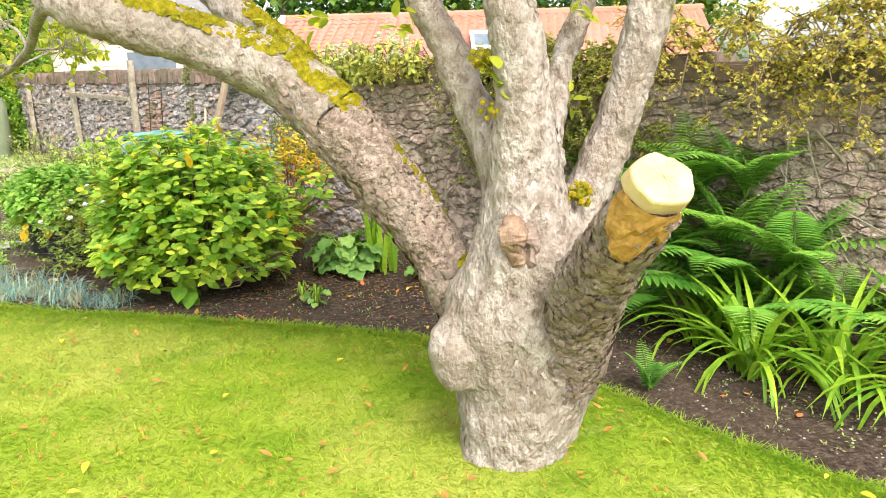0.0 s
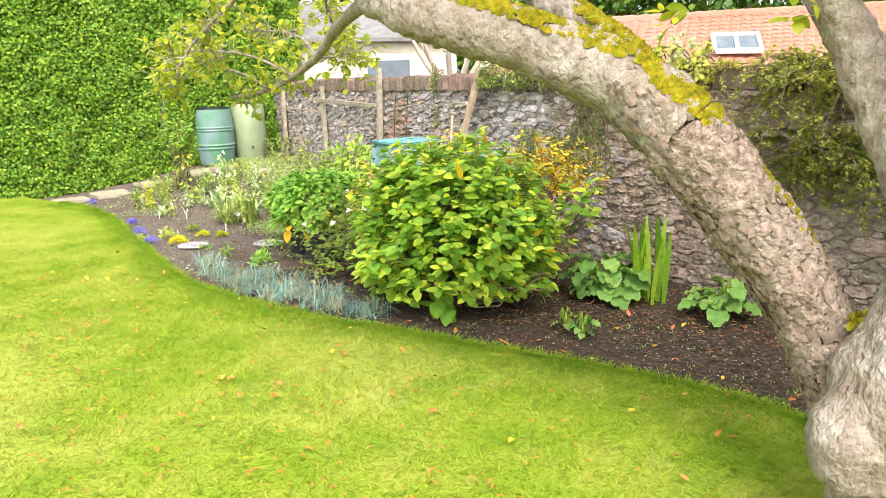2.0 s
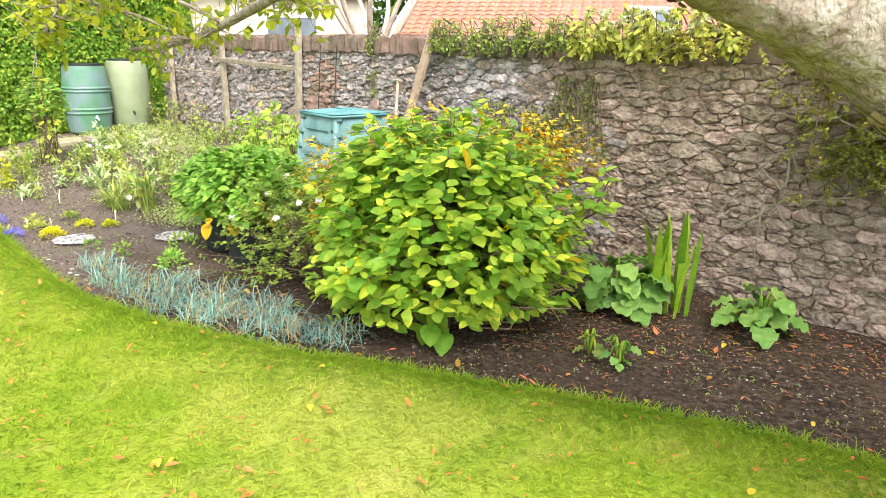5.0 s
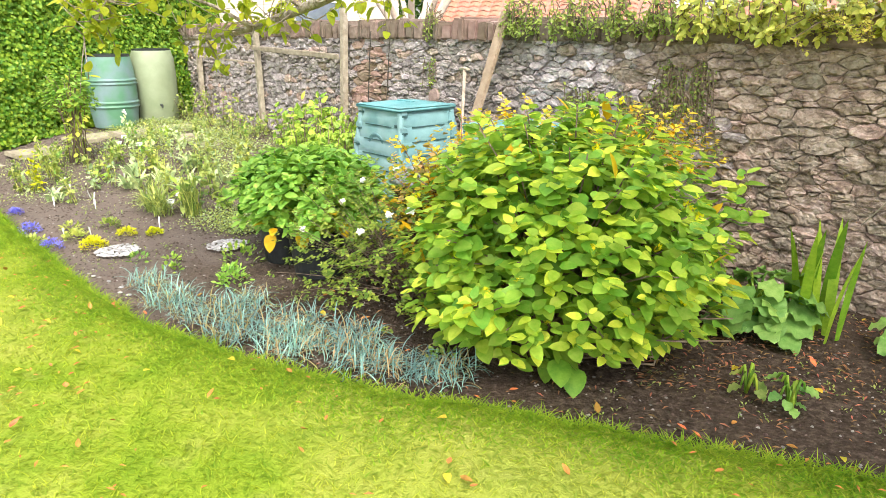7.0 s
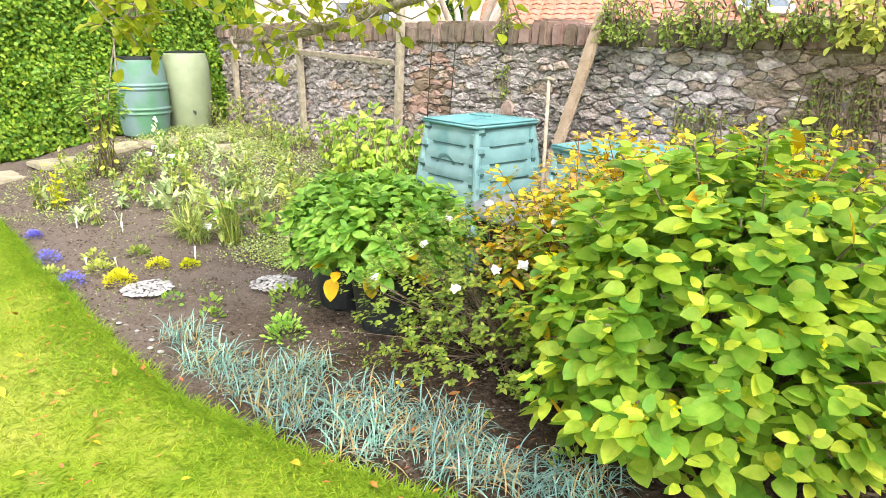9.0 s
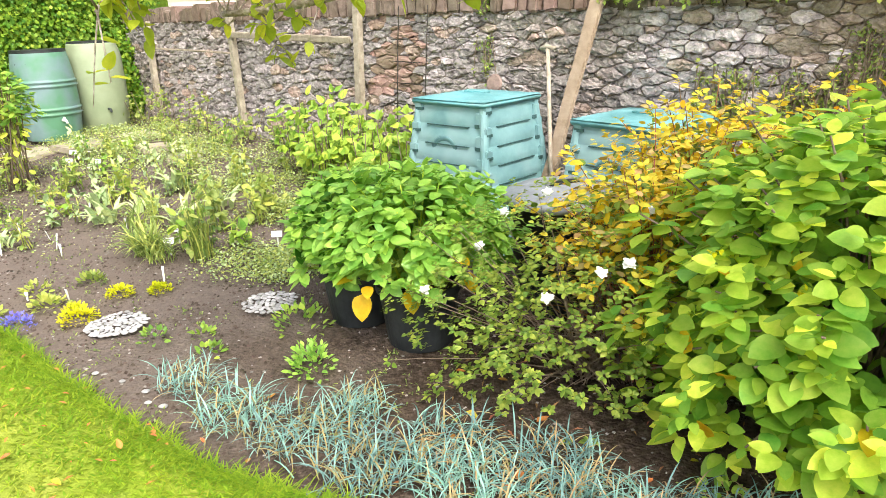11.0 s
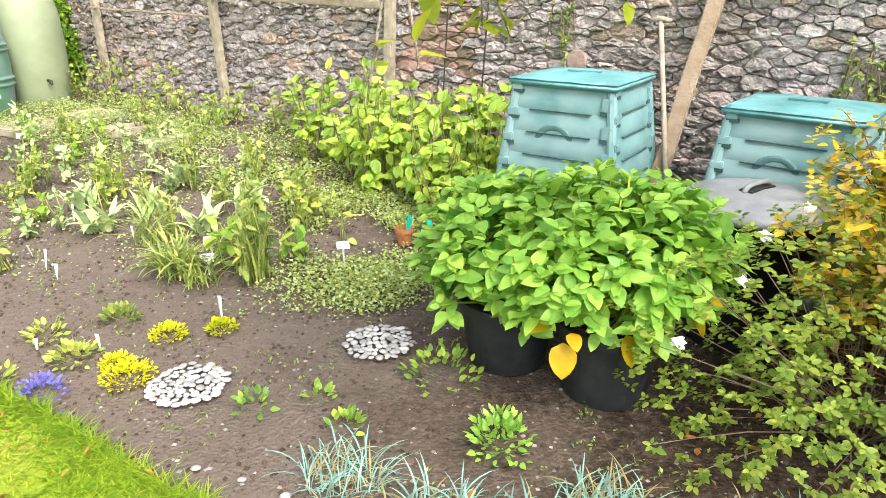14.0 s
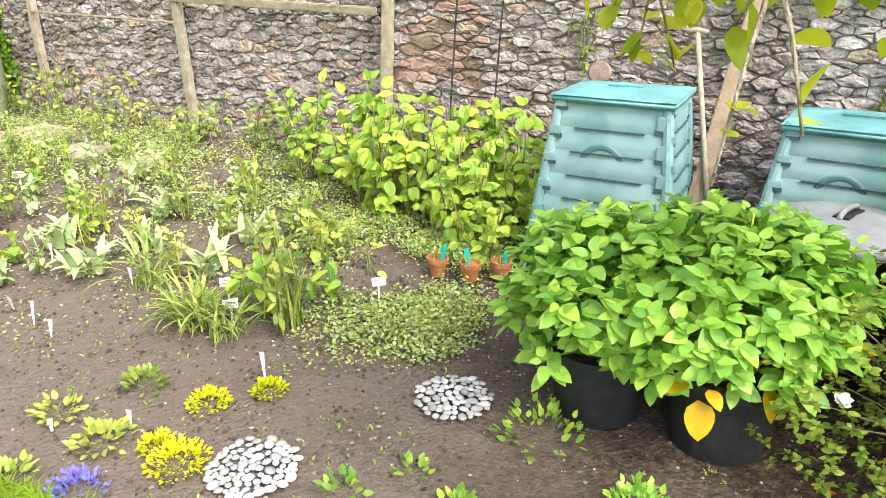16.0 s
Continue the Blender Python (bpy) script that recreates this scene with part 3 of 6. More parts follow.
for v in bmc.verts:
    v.co += Vector(noise.noise_vector(v.co * 4)) * 0.012
bmc.to_mesh(core)
bmc.free()
part("mortar", core, M_MORTAR, wall, "crumbling lime mortar")


def clip_half(poly, nx, nz, d):
    """Keep the part of a convex polygon where nx*x + nz*z <= d."""
    out = []
    for i, (x0, z0) in enumerate(poly):
        x1, z1 = poly[(i + 1) % len(poly)]
        a, b = nx * x0 + nz * z0 - d, nx * x1 + nz * z1 - d
        if a <= 0:
            out.append((x0, z0))
        if (a < 0 < b) or (b < 0 < a):
            k = a / (a - b)
            out.append((x0 + (x1 - x0) * k, z0 + (z1 - z0) * k))
    return out


def rubble(s0, s1, z0, z1, aspect):
    """Random stones of many sizes packed into a stretch of wall: a weighted cell for each."""
    rg = random.Random(21)
    seeds, cells = [], collections.defaultdict(list)
    for radius, tries in ((0.047, 330), (0.036, 2600), (0.027, 9000), (0.019, 30000), (0.013, 24000)):
        for i in range(tries):
            u, z = rg.uniform(s0 / aspect, s1 / aspect), rg.uniform(z0, z1)
            r = radius * rg.uniform(0.85, 1.15)
            key = (int(u / 0.16), int(z / 0.16))
            near = [q for dx in (-1, 0, 1) for dz in (-1, 0, 1) for q in cells[key[0] + dx, key[1] + dz]]
            if all((u - q[0]) ** 2 + (z - q[1]) ** 2 > (0.92 * (r + q[2])) ** 2 for q in near):
                cells[key].append((u, z, r))
                seeds.append((u, z, r))
    for u, z, r in seeds:
        poly = [(u - 0.2, z - 0.2), (u + 0.2, z - 0.2), (u + 0.2, z + 0.2), (u - 0.2, z + 0.2)]
        kx, kz = int(u / 0.16), int(z / 0.16)
        for dx in (-2, -1, 0, 1, 2):
            for dz in (-2, -1, 0, 1, 2):
                for a, b, q in cells[kx + dx, kz + dz]:
                    if (a, b) != (u, z) and len(poly) > 2:
                        nx, nz = a - u, b - z
                        poly = clip_half(poly, nx, nz, (a * a + b * b - u * u - z * z + r * r - q * q) / 2)
        poly = clip_half(clip_half(poly, 0, 1, z1), 0, -1, -z0) if len(poly) > 2 else []
        if len(poly) > 2:
            yield [(p[0] * aspect, p[1]) for p in poly]


def stone_geo(poly, depth, joint):
    """One rough-faced stone on a packed outline, its corners knocked off."""
    out = []
    n = len(poly)
    for i in range(n):
        (x0, z0), (x1, z1) = poly[i], poly[(i + 1) % n]
        L = math.hypot(x1 - x0, z1 - z0)
        for k in (0.08, 0.36, 0.66, 0.92) if L > 0.09 else (0.10, 0.90) if L > 0.03 else (0.5,):
            w = RNG.uniform(-0.05, 0.02) * L if 0.3 < k < 0.7 else 0
            out.append((x0 + (x1 - x0) * k + w * (z1 - z0) / (L + 1e-6), z0 + (z1 - z0) * k - w * (x1 - x0) / (L + 1e-6)))
    poly, n = out, len(out)
    cx, cz = sum(p[0] for p in poly) / n, sum(p[1] for p in poly) / n
    tx, tz = RNG.uniform(-0.16, 0.16), RNG.uniform(-0.30, 0.14)
    v = []
    for inset, dep in ((joint, -0.06), (joint, depth * 0.5), (joint + 0.006, depth), (0.0, depth + 0.004)):
        for x, z in poly:
            r = math.hypot(x - cx, z - cz) or 1
            k = max(0.35, 1 - inset / r) if dep <= depth else 0.5
            px, pz = cx + (x - cx) * k, cz + (z - cz) * k
            lean = (tx * (px - cx) + tz * (pz - cz)) if dep > 0 else 0
            v.append(wall_pt(px + RNG.uniform(-.004, .004), dep + lean + (RNG.uniform(-.006, .006) if dep > 0 else 0), pz + RNG.uniform(-.004, .004)))
    f = []
    for r in (0, n, 2 * n):
        f += [(r + i, r + (i + 1) % n, r + n + (i + 1) % n, r + n + i) for i in range(n)]
    f.append(tuple(3 * n + i for i in range(n)))
    return v, [tuple(reversed(q)) for q in f]


singles, joined = [], {"stone": [], "brown": [], "brick": []}
for poly in rubble(S0, S1, -0.15, WALL_TOP, 2.15):
    s, z = sum(p[0] for p in poly) / len(poly), sum(p[1] for p in poly) / len(poly)
    g = stone_geo(poly, RNG.uniform(0.0, 0.024), RNG.uniform(0.001, 0.004))
    brown = s + 1.1 * noise.noise(Vector((s * 0.9, z * 1.5, 4))) + RNG.uniform(-0.5, 0.5) < 5.5 or RNG.random() < 0.10
    red = 8.2 < s < 8.8 and z > 0.8 and RNG.random() < 0.7
    if 4.3 < s < 6.4 and z > 0.1 and len(singles) < 300:
        singles.append((g, M_STONE_W if brown else M_STONE))
    else:
        joined["brick" if red else "brown" if brown else "stone"].append(g)
part("stonework", raw_mesh("stonework", *join_geo(joined["stone"])), M_STONE, wall, "mauve-grey rubble stones", kind="stuff")
part("stonework", raw_mesh("stonework", *join_geo(joined["brown"])), M_STONE_W, wall, "brown rubble stones", kind="stuff")
part("brick_patch", raw_mesh("brick_patch", *join_geo(joined["brick"])), M_BRICK, wall, "reddish weathered patch", kind="stuff")
s = S0
copes = []
while s < S1:
    w = RNG.uniform(0.085, 0.15) if s > 6.4 else (RNG.uniform(0.12, 0.2) if s > 5.0 else RNG.uniform(0.28, 0.46))
    h = WALL_TOP + RNG.uniform(0.11, 0.18)
    v, f = box_geo(s + 0.006, s + w - 0.006, -0.40, 0.035 + RNG.uniform(-.02, .02), WALL_TOP - 0.01, h, 0.015)
    v = [wall_pt(p.x, p.y, p.z) + Vector(noise.noise_vector(p * 9)) * 0.022 for p in v]
    copes.append((v, [tuple(reversed(q)) for q in f]))
    s += w

# ---- hedge in the far corner ----
HO, HD, HN = Vector((-9.50, 8.15, 0)), Vector((0.5, 0.866, 0)), Vector((0.866, -0.5, 0))
hedge = thing("hedge", "tall clipped green beech hedge at the lawn's end", "hedge")
# solid core whose dark colour stands for the shade between leaves
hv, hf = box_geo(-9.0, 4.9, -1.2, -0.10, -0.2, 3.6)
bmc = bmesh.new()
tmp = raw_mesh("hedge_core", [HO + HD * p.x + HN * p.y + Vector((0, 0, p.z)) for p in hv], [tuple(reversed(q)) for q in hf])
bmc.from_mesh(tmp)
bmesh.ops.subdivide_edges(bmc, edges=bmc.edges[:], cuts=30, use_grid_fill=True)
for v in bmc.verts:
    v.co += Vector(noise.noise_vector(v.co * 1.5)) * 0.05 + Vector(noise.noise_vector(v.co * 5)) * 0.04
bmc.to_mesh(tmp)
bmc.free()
part("hedge_core", tmp, M_HEDGE_IN, hedge, "plain dark core painted as shade behind the leaves")
mats = []
for i in range(115000):
    u, zz = rs.uniform(-5.0, 4.7), 3.6 * rs.rand() ** 1.15
    b = 0.10 * noise.noise(Vector((u * 1.3, zz * 1.3, 0))) + 0.10 * noise.noise(Vector((u * 4, zz * 4, 5)))
    p = HO + HD * u + HN * (b + rs.uniform(-0.13, 0.07)) + Vector((0, 0, zz + 0.02))
    p.z += gz(p.x, p.y)
    d = HN * rs.uniform(0.0, 0.5) + HD * rs.uniform(-1, 1) + Vector((0, 0, rs.uniform(-1.0, 0.4)))
    face = HN + HD * rs.uniform(-0.5, 0.5) + Vector((0, 0, rs.uniform(0.0, 0.8)))
    mats.append(aim(p, d, rs.uniform(0.032, 0.060), rs.uniform(-.6, .6), 1.4, face))
part("foliage", scatter_mesh("foliage", LEAF_SMALL, mats), M_HEDGE, hedge, kind="stuff")

# ---- the old apple tree ----
tree = thing("apple_tree", "old pruned apple tree with pale flaking bark and moss", "tree")


def fused(name, tubes, voxel, disp, size, material, label=""):
    """Tubes melted into one skin, then roughened."""
    ob = part(name, raw_mesh(name, *join_geo(tubes), True), material, tree, label)
    r = ob.modifiers.new("melt", "REMESH")
    r.mode, r.voxel_size, r.use_smooth_shade = "VOXEL", voxel, True
    sm = ob.modifiers.new("soften", "SMOOTH")
    sm.factor, sm.iterations = 0.5, 10
    for k, (dd, ss) in enumerate(((disp * 0.9, size * 1.5), (disp * 0.5, size * 0.35))):
        tx = bpy.data.textures.new(name + "_bark", "CLOUDS")
        tx.noise_scale, tx.noise_depth = ss, 3
        dm = ob.modifiers.new("bark", "DISPLACE")
        dm.texture, dm.strength, dm.mid_level, dm.texture_coords = tx, dd, 0.5, "GLOBAL"
    return ob


def T(pts, radii, seg=14, sub=4, rough=0.12):
    return tube(pts, radii, seg, rough, 4.0, sub=sub)


trunk = [
    T([(0.37, 3.00, -0.12), (0.36, 3.00, 0.05), (0.36, 3.00, 0.28), (0.38, 2.99, 0.60), (0.41, 2.98, 0.86), (0.40, 2.97, 1.18), (0.385, 2.96, 1.48), (0.33, 2.95, 1.78), (0.25, 2.95, 2.3), (0.2, 2.9, 3.0)],
      [0.24, 0.215, 0.235, 0.29, 0.225, 0.135, 0.100, 0.092, 0.08, 0.05], 20),
    T([(0.36, 3.03, 0.90), (0.31, 3.10, 1.18), (0.22, 3.17, 1.38), (0.12, 3.22, 1.60), (0.0, 3.24, 1.82), (-0.2, 3.3, 2.3), (-0.35, 3.3, 2.9)], [0.09, 0.10, 0.085, 0.075, 0.07, 0.05, 0.03]),
    T([(0.48, 3.05, 1.15), (0.55, 3.35, 1.44), (0.60, 3.42, 1.62), (0.68, 3.46, 1.85), (0.8, 3.5, 2.6)], [0.06, 0.055, 0.055, 0.05, 0.03]),
    T([(0.50, 3.05, 0.70), (0.62, 3.12, 0.98), (0.72, 3.15, 1.22), (0.80, 3.16, 1.48), (0.87, 3.16, 1.74), (0.98, 3.2, 2.3), (1.05, 3.2, 3.0)], [0.12, 0.105, 0.09, 0.083, 0.08, 0.06, 0.03]),
    T([(0.16, 2.86, 0.36), (0.13, 2.87, 0.50), (0.20, 2.92, 0.63)], [0.07, 0.105, 0.09]),
    T([(0.52, 2.92, -0.1), (0.51, 2.94, 0.10), (0.49, 2.96, 0.35)], [0.075, 0.065, 0.095]),
    T([(0.50, 2.98, 0.10), (0.53, 2.95, 0.42), (0.55, 2.80, 0.68)], [0.12, 0.14, 0.11]),
    T([(0.22, 2.88, -0.1), (0.24, 2.92, 0.08), (0.28, 2.96, 0.3)], [0.10, 0.08, 0.10]),
]
fused("trunk", trunk, 0.017, 0.045, 0.09, M_BARK)
LIMB = [(0.24, 3.08, 0.40), (0.16, 3.16, 0.56), (0.08, 3.20, 0.76), (-0.12, 3.23, 1.05), (-0.37, 3.25, 1.36), (-0.57, 3.26, 1.52), (-0.97, 3.22, 1.69), (-1.22, 3.17, 1.76), (-1.45, 3.25, 1.86), (-1.75, 3.6, 2.05), (-2.1, 4.0, 2.2), (-2.6, 4.5, 2.3)]
LIMB_R = [0.12, 0.115, 0.118, 0.135, 0.135, 0.125, 0.108, 0.098, 0.085, 0.065, 0.05, 0.03]
fused("limb", [T(LIMB[:5], LIMB_R[:5], 16)], 0.016, 0.06, 0.05, M_BARK2, "rough brown bark")
fused("limb", [T(LIMB[4:], LIMB_R[4:], 16), T([(-0.40, 3.32, 1.40), (-0.58, 3.46, 1.60), (-0.76, 3.52, 1.74), (-0.95, 3.58, 1.90), (-1.3, 3.7, 2.3)], [0.10, 0.085, 0.075, 0.07, 0.05])],
      0.017, 0.045, 0.08, M_BARK, "pale grey flaking bark")
fused("cut_limb", [T([(0.50, 3.08, -0.1), (0.52, 3.04, 0.15), (0.555, 2.95, 0.42), (0.58, 2.73, 0.74), (0.63, 2.38, 1.05), (0.665, 2.20, 1.215)], [0.09, 0.11, 0.145, 0.13, 0.10, 0.083], 16)], 0.014, 0.05, 0.04, M_BARK2, "rough brown bark of a sawn limb")
# sawn face
cdir = Vector((0.22, -0.72, 0.62)).normalized()
cut_c = Vector((0.672, 2.165, 1.255))
cx_ = cdir.cross(Vector((0, 0, 1))).normalized()
cy_ = cx_.cross(cdir)
cv, cf = [], []
for lay, (off, sc) in enumerate(((-0.03, 1.04), (0.012, 1.0), (0.018, 0.96), (0.019, 0.5), (0.02, 0.02))):
    for k in range(28):
        a = 6.28319 * k / 28
        r = sc * 0.079 * (1 + 0.07 * math.sin(2 * a + 1) + 0.04 * math.sin(5 * a))
        cv.append(cut_c + cdir * (off + 0.003 * math.sin(9 * a)) + cx_ * r * math.cos(a) + cy_ * r * math.sin(a))
for lay in range(4):
    for k in range(28):
        a, b = lay * 28 + k, lay * 28 + (k + 1) % 28
        cf.append((a, b, b + 28, a + 28))
part("sawn_face", raw_mesh("sawn_face", cv, cf), M_CUT, tree, "fresh pale yellow sawn wood")
lo_p, hi_p = Vector((0.60, 2.43, 0.97)), Vector((0.668, 2.185, 1.235))
ax = (hi_p - lo_p).normalized()
fx = Vector((-0.35, -0.75, -0.4))
fx = (fx - ax * fx.dot(ax)).normalized()
fy = ax.cross(fx)
sv, sf = [], []
for j in range(15):
    a = -1.15 + 2.3 * j / 14
    low = 0.38 + 0.30 * noise.noise(Vector((a * 2.2, 0, 4))) + 0.30 * abs(a) / 1.15
    for i in range(8):
        u = low + (1 - low) * i / 7
        p = lo_p.lerp(hi_p, u)
        r = 0.108 - 0.022 * u + 0.012 * noise.noise(Vector((a * 6, u * 9, 0))) - (0.02 if i == 0 else 0)
        sv.append(p + (fx * math.cos(a) + fy * math.sin(a)) * r)
for j in range(14):
    for i in range(7):
        q = j * 8 + i
        sf.append((q, q + 8, q + 9, q + 1))
part("torn_wood", raw_mesh("torn_wood", sv, sf), M_SPLIT, tree, "torn orange wood below the saw cut")
# healed knot
def knot_lump(pts, radii, seed):
    v, f = tube(pts, radii, 12, 0.3, 20, sub=6)
    return [p + Vector(noise.noise_vector(p * 26 + Vector((seed, 0, 0)))) * 0.014 + Vector(noise.noise_vector(p * 80)) * 0.006 for p in v], f


part("knot", raw_mesh("knot", *knot_lump([(0.325, 2.80, 1.03), (0.335, 2.785, 1.015), (0.345, 2.775, 0.96), (0.36, 2.775, 0.90), (0.375, 2.79, 0.86)], [0.018, 0.036, 0.048, 0.036, 0.012], 1)),
     M_KNOT, tree, "pale rotten wood plug of an old knot")
part("knot_lip", raw_mesh("knot_lip", *knot_lump([(0.385, 2.80, 1.01), (0.402, 2.785, 0.98), (0.415, 2.78, 0.93), (0.40, 2.78, 0.88), (0.38, 2.795, 0.845)], [0.010, 0.024, 0.028, 0.026, 0.012], 2)),
     M_FLAKE, tree, "brown split side of the knot")


def limb_at(u, pts=LIMB, rad=LIMB_R):
    i = min(int(u), len(pts) - 2)
    t = u - i
    a, b = Vector(pts[i]), Vector(pts[i + 1])
    return a.lerp(b, t), rad[i] * (1 - t) + rad[i + 1] * t, (b - a).normalized()


# bark flakes standing proud
flakes = []
FL = ([(-0.5, -0.5, 0), (0.5, -0.4, 0), (0.45, 0.5, 0), (-0.4, 0.55, 0), (0, 0, 0.22)], [(0, 1, 4), (1, 2, 4), (2, 3, 4), (3, 0, 4)])
for i in range(1500):
    u = RNG.uniform(0.9, 4.7) if i % 5 else RNG.uniform(4.7, 8.0)
    p, r, d = limb_at(u)
    o = (Matrix.Rotation(RNG.uniform(0, 6.28), 3, d) @ d.cross(Vector((0.1, 1, 0.2))).normalized())
    q = Matrix((d, o.cross(d), o)).transposed().to_4x4()
    sz = RNG.uniform(0.010, 0.026) if i % 5 else RNG.uniform(0.006, 0.014)
    flakes.append(Matrix.Translation(p + o * r * 0.985) @ q @ Matrix.Rotation(RNG.uniform(-.5, .5), 4, "Z") @ Matrix.Diagonal((sz * 1.5, sz, sz * 0.8, 1)))
SP = [Vector(p) for p in ((0.52, 3.02, 0.18), (0.56, 2.93, 0.42), (0.58, 2.72, 0.74), (0.63, 2.38, 1.05), (0.65, 2.25, 1.16))]
SR = [0.11, 0.15, 0.135, 0.10, 0.09]
for i in range(520):
    p, r, d = limb_at(RNG.uniform(0.2, 3.8), SP, SR)
    o = (Matrix.Rotation(RNG.uniform(0, 6.28), 3, d) @ d.cross(Vector((0.1, 1, 0.2))).normalized())
    q = Matrix((d, o.cross(d), o)).transposed().to_4x4()
    sz = RNG.uniform(0.012, 0.03)
    flakes.append(Matrix.Translation(p + o * r) @ q @ Matrix.Diagonal((sz * 1.5, sz, sz * 0.8, 1)))
TP = [Vector(p) for p in ((0.36, 3.00, 0.05), (0.36, 3.00, 0.28), (0.38, 2.99, 0.60), (0.41, 2.98, 0.86), (0.40, 2.97, 1.18), (0.385, 2.96, 1.48), (0.33, 2.95, 1.78))]
TR = [0.215, 0.235, 0.285, 0.225, 0.135, 0.100, 0.092]
pale = []
for i in range(900):
    p, r, d = limb_at(RNG.uniform(0, 5.9), TP, TR)
    o = (Matrix.Rotation(RNG.uniform(0, 6.28), 3, d) @ d.cross(Vector((0.1, 1, 0.2))).normalized())
    q = Matrix((d, o.cross(d), o)).transposed().to_4x4()
    sz = RNG.uniform(0.007, 0.022)
    pale.append(Matrix.Translation(p + o * r * 0.985) @ q @ Matrix.Rotation(RNG.uniform(-.9, .9), 4, "Z") @ Matrix.Diagonal((sz * RNG.uniform(1.2, 3.0), sz * RNG.uniform(0.5, 1.0), sz * 0.5, 1)))
part("bark_texture", scatter_mesh("bark_texture", FL, pale, False), M_FLAKE2, tree, kind="stuff")
part("bark_texture", scatter_mesh("bark_texture", FL, flakes, False), M_FLAKE, tree, kind="stuff")
# moss along the upper side of the limbs
MOSS = ([(0.5, 0, 0), (0.15, 0.48, 0), (-0.4, 0.3, 0), (-0.4, -0.3, 0), (0.15, -0.48, 0), (0.05, 0.05, 0.55)], [(0, 1, 5), (1, 2, 5), (2, 3, 5), (3, 4, 5), (4, 0, 5)])
moss = []
SEC = [(-0.40, 3.32, 1.40), (-0.58, 3.46, 1.60), (-0.76, 3.52, 1.74), (-0.95, 3.58, 1.90)]
for i in range(15000):
    u = 3.0
    if i % 4:
        u = RNG.uniform(3.9, 8.4)
        p, r, d = limb_at(u)
    elif i % 8:
        p, r, d = limb_at(RNG.uniform(0.2, 2.9), SEC, [0.10, 0.085, 0.075, 0.07])
    else:
        p, r, d = limb_at(RNG.uniform(1.2, 4.0))
    up = (Vector((0, 0, 1)) - d * d.z).normalized()
    spread = 0.72 if u < 6.5 else 0.85
    if i % 8 == 0:
        spread = 0.25
        up = (up + Vector((0.9, 0.0, 0))).normalized()
    a = RNG.gauss(0, spread * 0.6)
    o = Matrix.Rotation(a, 3, d) @ up
    if abs(a) > 0.95 or noise.noise(p * 6 + o * 1.5) < -0.38 + 0.32 * abs(a):
        continue
    q = o.to_track_quat("Z", "Y").to_matrix().to_4x4()
    sz = RNG.uniform(0.012, 0.034)
    moss.append(Matrix.Translation(p + o * (r * 1.0)) @ q @ Matrix.Rotation(RNG.uniform(0, 6.28), 4, "Z") @ Matrix.Diagonal((sz, sz, sz * RNG.uniform(.5, 1), 1)))
for c, k, rr in (((0.60, 3.02, 1.08), 45, 0.05), ((0.20, 3.12, 0.78), 150, 0.06), ((0.24, 3.02, 1.55), 26, 0.06), ((0.28, 3.0, 1.4), 16, 0.05)):
    for i in range(k):
        p = Vector(c) + rnd_dir() * rr * RNG.random() ** 0.5 + Vector((0, -0.05, 0))
        sz = RNG.uniform(0.012, 0.03)
        moss.append(Matrix.Translation(p) @ Vector((0.1, -1, 0.5)).to_track_quat("Z", "Y").to_matrix().to_4x4() @ Matrix.Diagonal((sz, sz, sz, 1)))
part("moss", scatter_mesh("moss", MOSS, moss, False), M_MOSS, tree, "yellow-green cushion moss", kind="stuff")

# leafy branches that droop from the limb over the bed
BRANCHES = [
    ([(-1.42, 3.25, 1.86), (-1.95, 3.95, 1.83), (-2.55, 4.75, 1.70), (-3.05, 5.30, 1.60), (-3.40, 5.60, 1.53), (-3.75, 5.82, 1.47), (-4.05, 5.95, 1.45)], 0.034, 0.012),
    ([(-3.05, 5.30, 1.60), (-3.5, 5.45, 1.76), (-3.95, 5.5, 1.82), (-4.35, 5.5, 1.82)], 0.013, 0.005),
    ([(-3.5, 5.65, 1.52), (-3.75, 5.65, 1.64), (-4.2, 5.75, 1.74), (-4.6, 5.85, 1.76)], 0.012, 0.004),
    ([(-2.55, 4.75, 1.70), (-2.9, 5.2, 1.85), (-3.4, 5.7, 1.95), (-3.9, 6.0, 1.98)], 0.012, 0.004),
    ([(-2.6, 4.5, 2.3), (-3.1, 4.85, 2.15), (-3.5, 5.1, 2.0), (-3.8, 5.2, 1.86)], 0.014, 0.005),
    ([(-3.1, 4.85, 2.15), (-3.75, 5.12, 1.86), (-4.0, 5.16, 1.60), (-4.12, 5.16, 1.46)], 0.012, 0.004),
    ([(-2.1, 4.0, 2.2), (-2.6, 5.0, 2.15), (-2.9, 5.6, 2.05), (-3.1, 6.2, 1.9)], 0.014, 0.005),
    ([(-2.55, 4.75, 1.70), (-2.7, 5.2, 1.72), (-2.72, 5.6, 1.74), (-2.8, 5.9, 1.72)], 0.009, 0.003),
    ([(-3.40, 5.60, 1.53), (-3.3, 5.9, 1.66), (-3.25, 6.3, 1.78), (-3.3, 6.6, 1.80)], 0.010, 0.004),
]
bgeo, apple, unseen_crown = [], [], []
